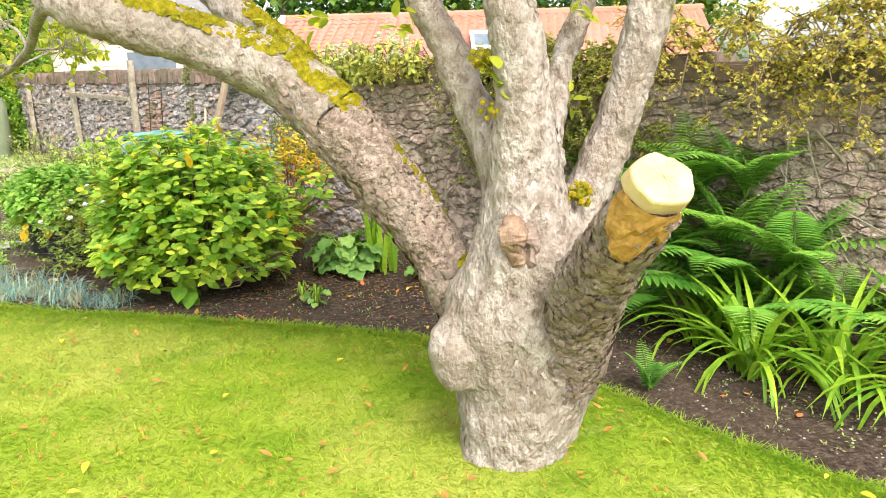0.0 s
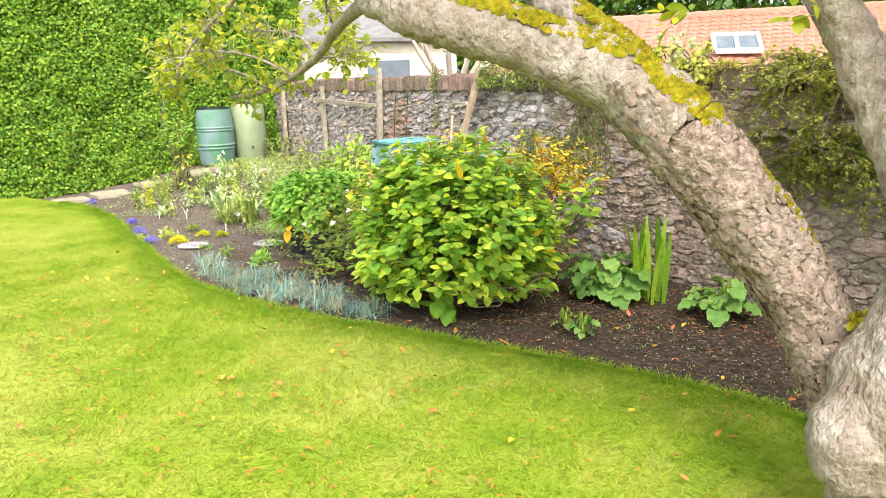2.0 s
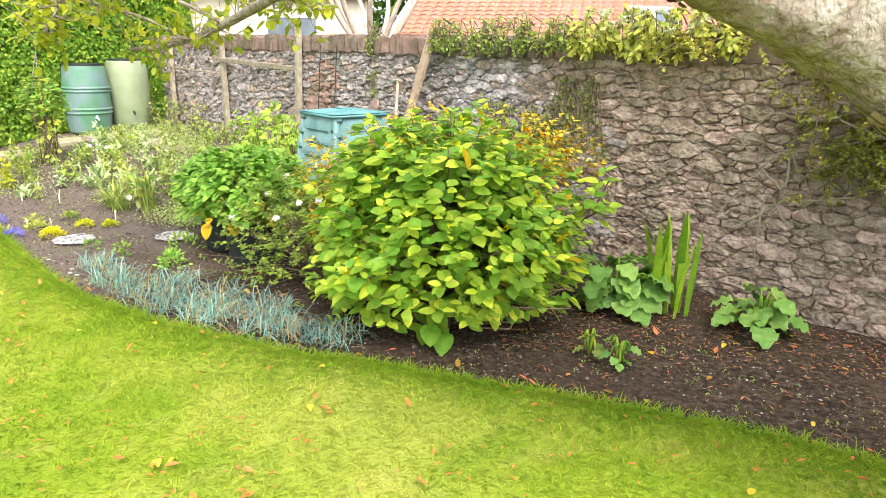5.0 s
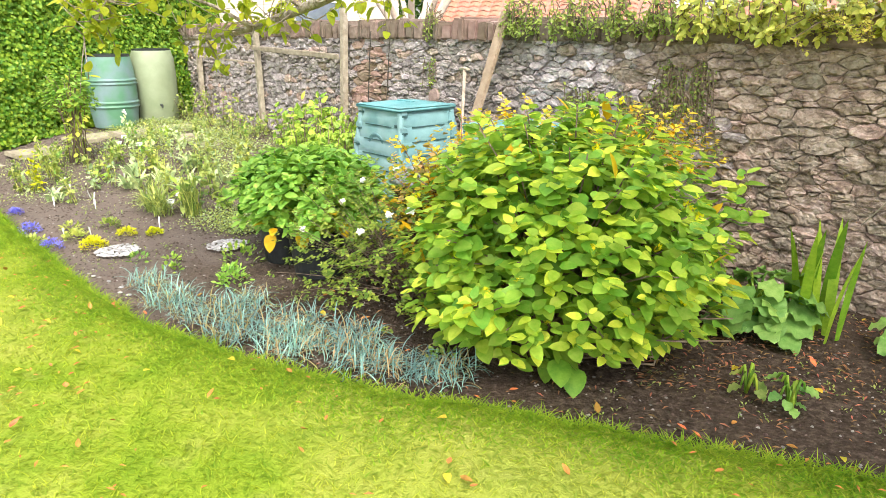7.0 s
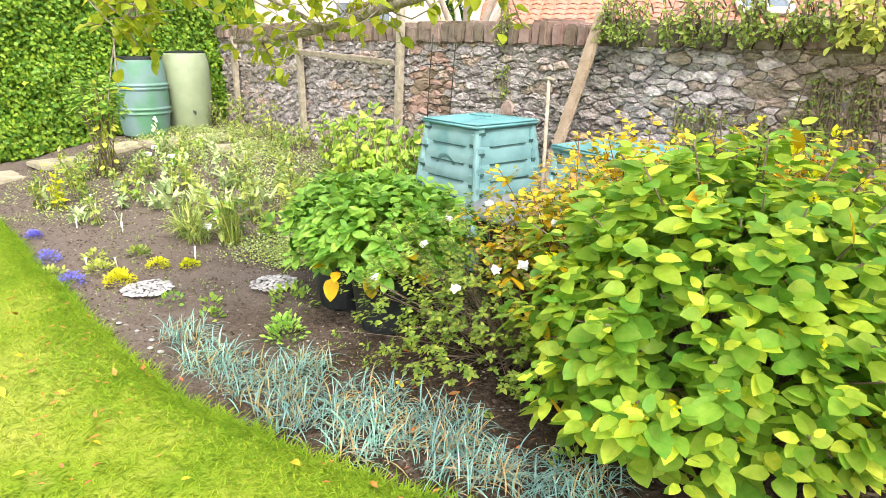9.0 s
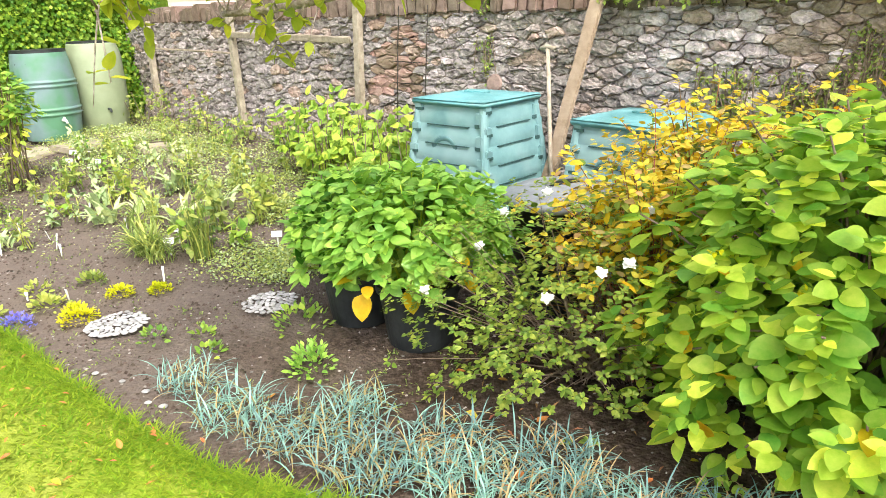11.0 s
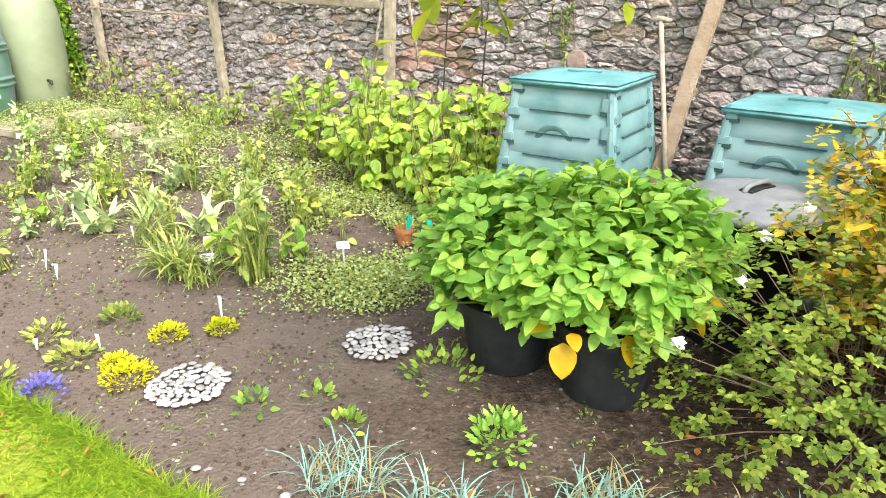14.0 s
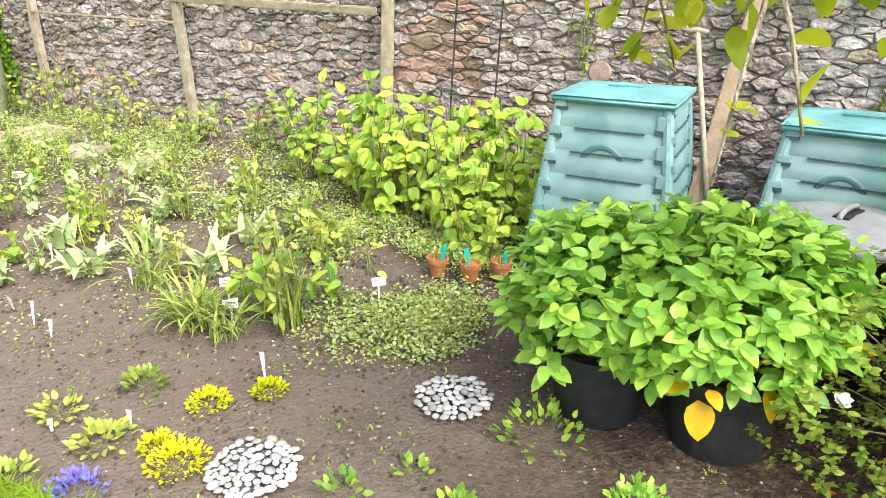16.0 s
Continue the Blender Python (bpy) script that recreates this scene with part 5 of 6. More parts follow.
# ---- strap-leaved and sword-leaved plants ----
def strap_geo(L, w, lean, n=7, base_w=0.6, arch=1.0):
    v, f = [], []
    for i in range(n + 1):
        t = i / n
        ww = w * 0.5 * (base_w + (1 - base_w) * math.sin(min(1, t * 2.2) * 1.57)) * (1 - t ** 4) + 0.0005
        a = lean * (0.25 + arch * t)
        y = L * t * math.sin(min(2.4, a)) * 0.9
        z = L * (t * math.cos(min(1.9, a * 0.85)))
        v += [(-ww, y, z + ww * 0.3), (0, y, z), (ww, y, z + ww * 0.3)]
    for i in range(n):
        a = i * 3
        f += [(a, a + 1, a + 4, a + 3), (a + 1, a + 2, a + 5, a + 4)]
    return v, f


def strap_clump(name, label, loc, n, L, w, lean, material, group="", arch=1.0, spread=0.08, singles=60, tilt=None):
    t = thing(name, label, "plant", loc, group)
    tm = [strap_geo(1, w / L, lean * k, 7, arch=arch) for k in (0.55, 0.85, 1.1, 1.35)]
    mats = [[] for _ in tm]
    for i in range(n):
        a = RNG.uniform(0, 6.283) if tilt is None else RNG.gauss(tilt[0], tilt[1])
        r = spread * RNG.random() ** 0.5
        b = RNG.uniform(0, 6.28)
        s_ = L * RNG.uniform(0.6, 1.1)
        mats[i % len(tm)].append(Matrix.Translation((r * math.cos(b), r * math.sin(b), 0)) @ Matrix.Rotation(a, 4, "Z") @ Matrix.Diagonal((s_, s_, s_, 1)))
    for g, ms in zip(tm, mats):
        me = raw_mesh("leaf", *g, True)
        k = min(len(ms), singles // len(tm))
        for m in ms[:k]:
            part("leaf", me, material, t, "", m)
        if ms[k:]:
            part("foliage", scatter_mesh("foliage", g, ms[k:]), material, t, kind="stuff")
    return t


for (x, y), n, L in (((1.62, 3.75), 60, 0.66), ((1.98, 3.60), 60, 0.68), ((1.50, 4.15), 45, 0.60), ((2.3, 3.3), 50, 0.66), ((1.9, 4.2), 45, 0.65)):
    strap_clump("daylily_clump", "arching bright green strap-leaved daylily clump", (x, y, 0), n, L, 0.032, 1.25, M_STRAP, "daylily clumps", spread=0.11, singles=48)
strap_clump("iris_clump", "upright sword-shaped green iris leaves in soil", (-0.52, 5.62, 0), 12, 0.62, 0.050, 0.32, M_STRAP, spread=0.13, singles=12, arch=0.5)


# ---- ferns ----
def fern(loc, n, L, seed):
    rg = random.Random(seed)
    t = thing("fern", "green feathery fern growing below the stone wall", "fern", loc, "ferns")
    for i in range(n):
        a, lean, l_ = i * 6.283 / n + rg.uniform(-.3, .3), rg.uniform(0.35, 0.95), L * rg.uniform(0.75, 1.1)
        mats, spine = [], []
        for k in range(30):
            u = k / 29
            an = lean * (0.3 + 1.15 * u)
            p = Vector((l_ * u * math.sin(an) * math.cos(a), l_ * u * math.sin(an) * math.sin(a), l_ * u * math.cos(an * 0.9)))
            spine.append(p)
            if k < 3:
                continue
            side = Vector((-math.sin(a), math.cos(a), 0))
            fw = Vector((math.cos(a) * math.sin(an), math.sin(a) * math.sin(an), math.cos(an)))
            pl = l_ * 0.20 * math.sin(math.pi * (0.12 + 0.86 * u)) ** 0.8 + 0.008
            for sgn in (-1, 1):
                mats.append(aim(p, side * sgn + fw * 0.35 + Vector((0, 0, -0.15)), pl, 0, 0.36))
        fr = part("frond", scatter_mesh("frond", LEAF_OVAL, mats), M_FERN, t)
        part("rib", raw_mesh("rib", *tube(spine[::4], [0.004, 0.0035, 0.003, 0.003, 0.002, 0.002, 0.0015, 0.001][:len(spine[::4])], 4)), M_FERN, fr)
    return t


for i, (x, y, z, n, L) in enumerate(((1.72, 4.15, 0, 9, 0.90), (2.15, 4.10, 0, 9, 0.85), (1.25, 4.45, 0, 8, 0.75), (1.75, 4.4, 0.10, 10, 0.95), (2.5, 3.8, 0, 8, 0.8), (*wall_pt(1.4, 0.22, 0.50), 10, 0.62), (*wall_pt(1.75, 0.25, 0.35), 9, 0.60), (*wall_pt(1.05, 0.25, 0.40), 9, 0.6), (*wall_pt(2.45, 0.08, 0.85), 6, 0.3), (1.05, 3.55, 0, 4, 0.26), (*wall_pt(1.95, 0.22, 0.50), 9, 0.75), (*wall_pt(1.35, 0.16, 0.80), 8, 0.62), (*wall_pt(1.65, 0.14, 0.75), 8, 0.6), (*wall_pt(2.75, 0.06, 0.95), 5, 0.32))):
    fern((x, y, z), n, L, i)


# ---- big crinkled leaves below the wall ----
def rhubarb(loc, n, L, material, label, name, flower=False):
    t = thing(name, label, "plant", loc)
    g = leaf_geo(0.98, 10, 0.16, 0.30, 0.3, 0.09)
    me = raw_mesh("leaf", *g, True)
    st = []
    for i in range(n):
        a = i * 2.4 + RNG.uniform(-.3, .3)
        r = RNG.uniform(0.2, 1.3) * L
        p = Vector((r * math.cos(a), r * math.sin(a), RNG.uniform(0.4, 1.7) * L))
        st.append((Vector((0, 0, 0)), p * 0.6 + Vector((0, 0, 0.08)), p))
        part("leaf", me, material, t, "", aim(p, Vector((math.cos(a), math.sin(a), -0.15)), L * RNG.uniform(0.7, 1.1), RNG.uniform(-.4, .4)))
    stems_part(t, st, 0.008, 0.005, M_HYD)
    return t


rhubarb((-0.82, 5.62, 0), 46, 0.175, M_CRAMBE, "large crinkled dark green leaves by the wall", "crambe_plant")
rhubarb((-0.05, 5.40, 0), 24, 0.135, M_CRAMBE, "courgette plant with broad green leaves in soil", "courgette_plant")
rhubarb((-0.86, 4.80, 0), 9, 0.065, M_CRAMBE, "small pale leafy seedling on bare soil", "seedling")
rhubarb((-1.0, 4.92, 0), 6, 0.06, M_WEED, "small leafy seedling on bare soil", "seedling")

# ---- blue-grey pinks along the lawn edge ----
def pinks(loc, n, rad, seed):
    rg = random.Random(seed)
    t = thing("pinks_clump", "blue-grey grassy clump of pinks edging the lawn", "plant", loc, "clumps of pinks")
    tm = strap_geo(1, 0.042, 0.95, 5)
    ms, dry = [], []
    for i in range(n):
        a, r = rg.uniform(0, 6.28), rad * rg.random() ** 0.5
        s_ = rg.uniform(0.07, 0.15)
        m = Matrix.Translation((r * math.cos(a), r * math.sin(a), rg.uniform(0, 0.03))) @ Matrix.Rotation(rg.gauss(-1.0, 1.6), 4, "Z") @ Matrix.Rotation(rg.uniform(-1.15, .55), 4, "X") @ Matrix.Diagonal((s_, s_, s_, 1))
        (ms if rg.random() < 0.72 else dry).append(m)
    for m in ms[:24]:
        part("leaf", bpy.data.meshes.get("pink_leaf") or raw_mesh("pink_leaf", *tm, True), M_DIAN, t, "", m)
    part("foliage", scatter_mesh("foliage", tm, ms[24:]), M_DIAN, t, kind="stuff")
    part("dry_leaves", scatter_mesh("dry_leaves", tm, dry), M_STRAW, t, "dry straw-coloured leaves", kind="stuff")
    return t


for i, (x, y, n, r) in enumerate(((-4.30, 5.66, 150, .15), (-4.02, 5.42, 220, .17), (-3.75, 5.30, 260, .19), (-3.55, 5.45, 160, .14), (-3.45, 5.10, 300, .20), (-3.20, 5.22, 280, .2),
                                  (-3.10, 4.98, 300, .20), (-2.85, 5.10, 300, .2), (-2.72, 4.90, 300, .19), (-2.48, 4.86, 220, .16), (-2.28, 4.84, 130, .13))):
    pinks((x, y, gz(x, y)), int(n * 1.0), r * 0.86, i)


# ---- small plants of the nursery bed ----
def cushion(loc, r, material, label, cat, n, leaf, h=0.7, name="cushion_plant", group=""):
    t = thing(name, label, cat, (loc[0], loc[1], gz(*loc[:2])), group)
    ms = []
    for i in range(n):
        d = rnd_dir(0.4)
        d.z = abs(d.z)
        p = Vector((d.x * r, d.y * r, d.z * r * h)) * RNG.uniform(0.55, 1.05)
        ms.append(aim(p, d + rnd_dir() * 0.5 + Vector((0, 0, 0.3)), leaf * RNG.uniform(0.7, 1.2), RNG.uniform(-.6, .6)))
    put_leaves(t, [LEAF_OVAL], ms, material, 12)
    return t


for x, y, r, n in ((-5.12, 6.28, 0.095, 150), (-5.06, 6.58, 0.075, 110), (-4.85, 6.62, 0.065, 100), (-5.20, 6.38, 0.06, 80)):
    cushion((x, y), r, M_LIME, "low cushion of acid-yellow leaves on soil", "plant", int(n * 2.6), 0.017, name="golden_cushion", group="golden cushions")
for x, y, r, n in ((-5.30, 6.75, 0.075, 34), (-5.38, 6.44, 0.085, 40), (-5.57, 6.63, 0.075, 26), (-5.62, 6.30, 0.08, 20)):
    cushion((x, y), r, M_CLIMB, "small yellow-green leafy plant on bare soil", "plant", int(n * 2.2), 0.034, name="young_plant", group="young plants")
for x, y, r in ((-5.40, 6.20, 0.085), (-5.86, 6.55, 0.08), (-6.35, 6.98, 0.06), (-8.0, 8.0, 0.08)):
    cushion((x, y), r, M_BLUE_P, "mound of small violet-blue lobelia flowers", "flowers", 230, 0.016, 0.9, "lobelia", "lobelia mounds")
for x, y, r, n in ((-3.95, 6.20, 0.14, 60), (-4.30, 5.92, 0.06, 20), (-4.62, 6.05, 0.07, 22), (-4.4, 6.1, .05, 16), (-2.35, 4.98, .07, 24)):
    cushion((x, y), r, M_RASP, "small leafy green weed on the soil", "plant", int(n * 1.5), 0.034, 0.9, "leafy_weed", "leafy weeds")

cushion((-3.80, 5.78), 0.10, M_POT_L, "bright green bushy weed on bare soil", "plant", 190, 0.030, 1.3, "leafy_weed", "leafy weeds")
strap_clump("silver_rosette", "rosette of pale felted silver-green leaves", (-5.74, 7.72, gz(-5.74, 7.72)), 24, 0.20, 0.045, 0.9, M_SILVER, "silver rosettes", singles=24)
strap_clump("silver_rosette", "rosette of pale felted silver-green leaves", (-5.50, 7.86, gz(-5.5, 7.86)), 18, 0.20, 0.04, 0.6, M_SILVER, "silver rosettes", singles=16)
strap_clump("grassy_clump", "fine-leaved arching green grassy clump on soil", (-5.16, 7.16, gz(-5.16, 7.16)), 150, 0.24, 0.013, 0.95, M_WEED, spread=0.09, singles=40)
strap_clump("grassy_clump", "upright fine green stems of a young plant", (-4.78, 7.06, gz(-4.78, 7.06)), 46, 0.34, 0.012, 0.22, M_WEED, spread=0.06, singles=20)


def tall_plant(x, y, h, n, leaf, material, label, name="tall_plant", lean=0.08, fuzz=0.05, stems=3):
    z0 = gz(x, y)
    t = thing(name, label, "plant", (x, y, z0), "bed plants")
    st, ms = [], []
    for j in range(stems):
        top = Vector((RNG.uniform(-lean, lean), RNG.uniform(-lean, lean), h * RNG.uniform(0.75, 1.05)))
        b = Vector((RNG.uniform(-.03, .03), RNG.uniform(-.03, .03), 0))
        st.append((b, b.lerp(top, 0.5) + rnd_dir() * 0.015, top))
        for k in range(n // stems):
            u = RNG.uniform(0.15, 1)
            d = rnd_dir(0.15)
            ms.append(aim(b.lerp(top, u) + d * fuzz * 0.3, d, leaf * RNG.uniform(0.6, 1.2), RNG.uniform(-.5, .5)))
    put_leaves(t, [LEAF_OVAL], ms, material, 8)
    stems_part(t, st, 0.004, 0.002, M_WEED)
    return t


for x, y, h, n, lf, m in ((-4.82, 7.02, .40, 40, .05, M_WEED), (-4.95, 7.22, .22, 18, .09, M_RASP), (-5.12, 7.90, .30, 40, .06, M_WEED), (-4.62, 7.92, .18, 20, .09, M_CLIMB), (-4.38, 7.50, .16, 8, .08, M_CLIMB),
                          (-4.68, 7.34, .14, 10, .07, M_RASP), (-6.70, 7.95, .34, 60, .05, M_CLIMB), (-6.86, 7.62, .28, 50, .06, M_WEED), (-6.35, 8.30, .26, 46, .05, M_WEED), (-5.90, 8.40, .26, 40, .06, M_SILVER),
                          (-5.35, 8.25, .30, 44, .06, M_WEED), (-6.1, 7.7, .2, 24, .06, M_SILVER), (-7.1, 8.3, .24, 36, .06, M_WEED), (-5.6, 8.9, .26, 36, .05, M_SILVER), (-5.0, 8.5, .28, 40, .06, M_CLIMB),
                          (-6.3, 9.0, .22, 30, .06, M_WEED), (-4.9, 7.6, .3, 36, .06, M_WEED), (-5.3, 7.55, .28, 30, .05, M_WEED), (-6.6, 8.75, .2, 26, .06, M_SILVER), (-7.5, 8.7, .22, 30, .06, M_WEED),
                          *[(RNG.uniform(-7.2, -4.5), RNG.uniform(7.5, 9.6), RNG.uniform(.12, .3), 36, RNG.uniform(.03, .06), (M_WEED, M_SILVER, M_RASP, M_CLIMB)[i % 4]) for i in range(58)]):
    tall_plant(x, y, h, n, lf, m, "leafy green perennial growing from bare soil")
for x, y, n, L in ((-5.95, 8.05, 20, 0.20), (-5.15, 7.62, 16, 0.22), (-6.25, 7.35, 14, 0.16), (-5.45, 8.35, 18, 0.2), (-4.95, 7.95, 16, 0.2)):
    strap_clump("silver_rosette", "rosette of pale felted silver-green leaves", (x, y, gz(x, y)), n, L, 0.042, 0.8, M_SILVER, "silver rosettes", singles=16)
for x, y, n, L in ((-5.02, 7.04, 40, 0.22), (-5.42, 7.52, 36, 0.30)):
    strap_clump("grassy_clump", "fine-leaved arching green grassy clump on soil", (x, y, gz(x, y)), n, L, 0.012, 0.9, M_WEED, spread=0.08, singles=30)
for x, y, h, n, lf, m in ((-4.74, 7.10, .46, 46, .065, M_WEED), (-4.88, 7.18, .30, 24, .10, M_RASP), (-4.58, 7.28, .20, 16, .09, M_RASP), (-4.82, 7.52, .36, 34, .075, M_WEED), (-4.62, 7.66, .30, 34, .08, M_CLIMB),
                          (-6.62, 7.60, .40, 80, .045, M_LIME), (-6.05, 7.30, .26, 40, .05, M_WEED), (-6.9, 8.1, .36, 60, .05, M_CLIMB)):
    tall_plant(x, y, h, n, lf, m, "leafy green perennial with upright stems on soil", stems=5)
# rose standard in front of the butts
tall_plant(-6.90, 8.60, 0.85, 130, 0.07, M_ROSE, "slender rose shrub with bare brown lower stem", "rose_standard", 0.10, 0.3, 5)
t = thing("rose_standard", "slender rose shrub with a leafy head on bare stems", "shrub", (-6.95, 8.62, gz(-6.95, 8.62)))
lv, dp, st, tips = shoots((0, 0, 0), (0, 0, 0.72), (0.28, 0.24, 0.24), 64, 0.070, 8, low=-0.6)
put_leaves(t, [LEAF_OVAL], lv, M_RASP, 40)
stems_part(t, st, 0.006, 0.003, M_TWIG)


# raspberry canes beside the bin
def canes(s, v, n, h, label="raspberry canes with bright green leaves by the wall", name="raspberry_canes", rad=0.3, material=None, leaf=0.075):
    p = wall_pt(s, v, 0)
    p.z = gz(p.x, p.y)
    t = thing(name, label, "plant", p, name)
    ms, st = [], []
    for j in range(n):
        b = Vector((RNG.uniform(-rad, rad), RNG.uniform(-rad, rad) * 0.6, 0))
        top = b + Vector((RNG.uniform(-.12, .12), RNG.uniform(-.12, .12), h * RNG.uniform(0.55, 1)))
        st.append((b, b.lerp(top, 0.5), top))
        for k in range(13):
            u = RNG.uniform(0.15, 1)
            q = b.lerp(top, u)
            d = rnd_dir(-0.05)
            for e in (-0.6, 0, 0.6):
                dd = Matrix.Rotation(e, 3, "Z") @ d
                ms.append(aim(q + d * 0.06, dd + Vector((0, 0, -0.2)), leaf * RNG.uniform(0.7, 1.2), RNG.uniform(-.4, .4), 1.0, Vector((-0.4, -0.55, 0.8))))
    put_leaves(t, [LEAF_POINT, LEAF_OVAL], ms, material or M_RASP, 40)
    stems_part(t, st, 0.005, 0.003, M_TWIG)


canes(7.88, 0.75, 24, 0.66, leaf=0.078)
canes(8.38, 0.65, 26, 0.72, leaf=0.078)
canes(8.92, 0.45, 18, 0.66, leaf=0.078)
canes(7.66, 0.80, 14, 0.42, leaf=0.055)
canes(8.12, 0.35, 18, 0.72, leaf=0.078)
canes(9.75, 0.25, 6, 0.45, "ivy and weeds climbing at the wall's foot", "wall_weeds", 0.25, M_WEED, 0.05)
for s in (10.2, 10.6, 11.1, 11.6, 12.1, 12.5):
    canes(s, 0.3, 5, 0.30 + 0.15 * (s > 11.3), "weeds growing at the foot of the wall", "wall_weeds", 0.3, M_WEED, 0.045)

# low weeds creeping over the bed's far part
ms, mf = [], []
for i in range(120000):
    k = i % 5
    if k < 2:
        s, v = rs.uniform(7.6, 13.0), rs.uniform(0.1, 1.5)
        p = wall_pt(s, v, 0)
    elif k == 2:
        p = Vector((-4.08 + rs.normal(0, 0.32), 6.70 + abs(rs.normal(0, 0.85)), 0))
    elif k == 3:
        p = Vector((-3.95 + rs.normal(0, 0.3), 7.9 + rs.normal(0, 0.35), 0))
    else:
        p = Vector((rs.uniform(-8, -3.9), rs.uniform(7.2, 10.5), 0))
    if not in_bed(p.x, p.y) or noise.noise(p * 2.2) + rs.normal(0, 0.22) < (-0.16 if k < 2 else 0.04):
        continue
    p.z = soil_z(p.x, p.y) + rs.uniform(0.0, 0.07)
    m = aim(p, Vector((rs.normal(), rs.normal(), rs.uniform(0, 0.9))), rs.uniform(0.010, 0.024), rs.uniform(-.6, .6), 1.2)
    (ms if rs.rand() < 0.68 else mf).append(m)
tagged(part("creeping_weeds", scatter_mesh("creeping_weeds", LEAF_SMALL, ms), M_WEED), "low green creeping weeds over the soil", "weeds", kind="stuff")
tagged(part("creeping_weeds", scatter_mesh("creeping_weeds", LEAF_SMALL, mf), M_SILVER), "pale creeping weeds with tiny white flowers", "weeds", kind="stuff")
ms = []
for x, y in bed_points(2600, -7.5, 2.4, 2.6, 7.6):
    c = Vector((x, y, soil_z(x, y)))
    if noise.noise(c * 1.7) > 0.05:
        for k in range(4):
            ms.append(aim(c + rnd_dir() * 0.012, rnd_dir(0.5), rs.uniform(0.010, 0.025), 0, 0.7))
tagged(part("seedling_weeds", scatter_mesh("seedling_weeds", LEAF_SMALL, ms), M_WEED), "scattered tiny weed seedlings on the soil", "weeds", kind="stuff")

# ---- fallen leaves ----
fall, me = None, raw_mesh("fallen_leaf", *leaf_geo(0.6, 4, 0.5, -0.3), True)
for i in range(330):
    x, y = rs.uniform(-5.5, 2.0), rs.uniform(1.4, 6.0)
    on = y < edge_y(x)
    z = (lawn_z(x, y) + 0.034) if on else soil_z(x, y) + 0.012
    ob = part("fallen_leaf", me if i % 3 else (bpy.data.meshes.get("fallen_pale") or raw_mesh("fallen_pale", *leaf_geo(0.7, 4, 0.3, 0.3), True)), M_FALL if i % 3 else M_BRACT, None, "",
              Matrix.Translation((x, y, z)) @ Matrix.Rotation(rs.uniform(0, 6.28), 4, "Z") @ Matrix.Rotation(rs.uniform(-.5, .5), 4, "X") @ Matrix.Diagonal((*([rs.uniform(0.025, 0.055)] * 3), 1)))
    tagged(ob, "small brown fallen leaf lying on the " + ("lawn" if on else "soil") if i % 3 else "yellow fallen leaf lying on the " + ("lawn" if on else "soil"), "fallen leaf", "fallen leaves")
ms = [aim(Vector((x, y, soil_z(x, y) + 0.012)), Vector((rs.normal(), rs.normal(), 0.1)), rs.uniform(0.02, 0.05), 0, 0.35) for x, y in bed_points(700, -3.2, 1.5, 4.0, 6.0) + bed_points(900, -1.5, 0.9, 4.9, 5.9)]
lawn_bits = []
for i in range(2200):
    x, y = rs.uniform(-5.5, 2.0), rs.uniform(1.4, 6.0)
    if y < edge_y(x) and noise.noise(Vector((x, y, 0)) * 1.3) > -0.15:
        lawn_bits.append(aim(Vector((x, y, lawn_z(x, y) + 0.036)), Vector((rs.normal(), rs.normal(), 0.2)), rs.uniform(0.02, 0.04), 0, 0.5))
tagged(part("lawn_litter", scatter_mesh("lawn_litter", LEAF_SMALL, lawn_bits), M_FALL), "tiny brown dead leaves caught in the lawn", "litter", kind="stuff")
tagged(part("leaf_litter", scatter_mesh("leaf_litter", LEAF_SMALL, ms), M_LITTER), "brown leaf litter and dry stalks on soil", "litter", kind="stuff")


# ---- pebble circles ----
def pebble_patch(loc, r, n, seed):
    rg = random.Random(seed)
    t = thing("pebble_circle", "round patch of smooth grey and white pebbles", "pebbles", (loc[0], loc[1], gz(*loc)), "pebble circles")
    g = lathe([(0.01, -0.45), (0.7, -0.32), (1.0, 0.0), (0.72, 0.36), (0.01, 0.5)], 9)
    me = raw_mesh("pebble", *g, True)
    done = []
    tries = 0
    while len(done) < n and tries < 6000:
        tries += 1
        a, q = rg.uniform(0, 6.28), r * rg.random() ** 0.5
        x, y, s_ = q * math.cos(a), q * math.sin(a), rg.uniform(0.011, 0.022)
        if all(math.hypot(x - X, y - Y) > (s_ + S) * 0.80 for X, Y, S in done):
            done.append((x, y, s_))
            part("pebble", me, M_PEB, t, "", Matrix.Translation((x, y, 0.006 + rg.uniform(0, 0.006))) @ Matrix.Rotation(rg.uniform(0, 6.28), 4, "Z") @ Matrix.Rotation(rg.uniform(-.2, .2), 4, "X") @ Matrix.Diagonal((s_ * 1.15, s_ * 0.9, s_ * 0.75, 1)))


pebble_patch((-4.89, 6.22), 0.14, 125, 1)
pebble_patch((-4.19, 6.47), 0.14, 120, 2)
for x, y, s_ in ((-4.33, 5.50, .020), (-4.40, 5.52, .016), (-4.46, 5.62, .018), (-4.6, 5.7, .015), (-4.75, 5.76, .017)):
    ob = part("stone", bpy.data.meshes["pebble"], M_PEB, None, "", Matrix.Translation((x, y, soil_z(x, y) + 0.01)) @ Matrix.Diagonal((s_, s_ * .8, s_ * .7, 1)))
    tagged(ob, "rounded pale stone lying on the soil edge", "stone", "edging stones")


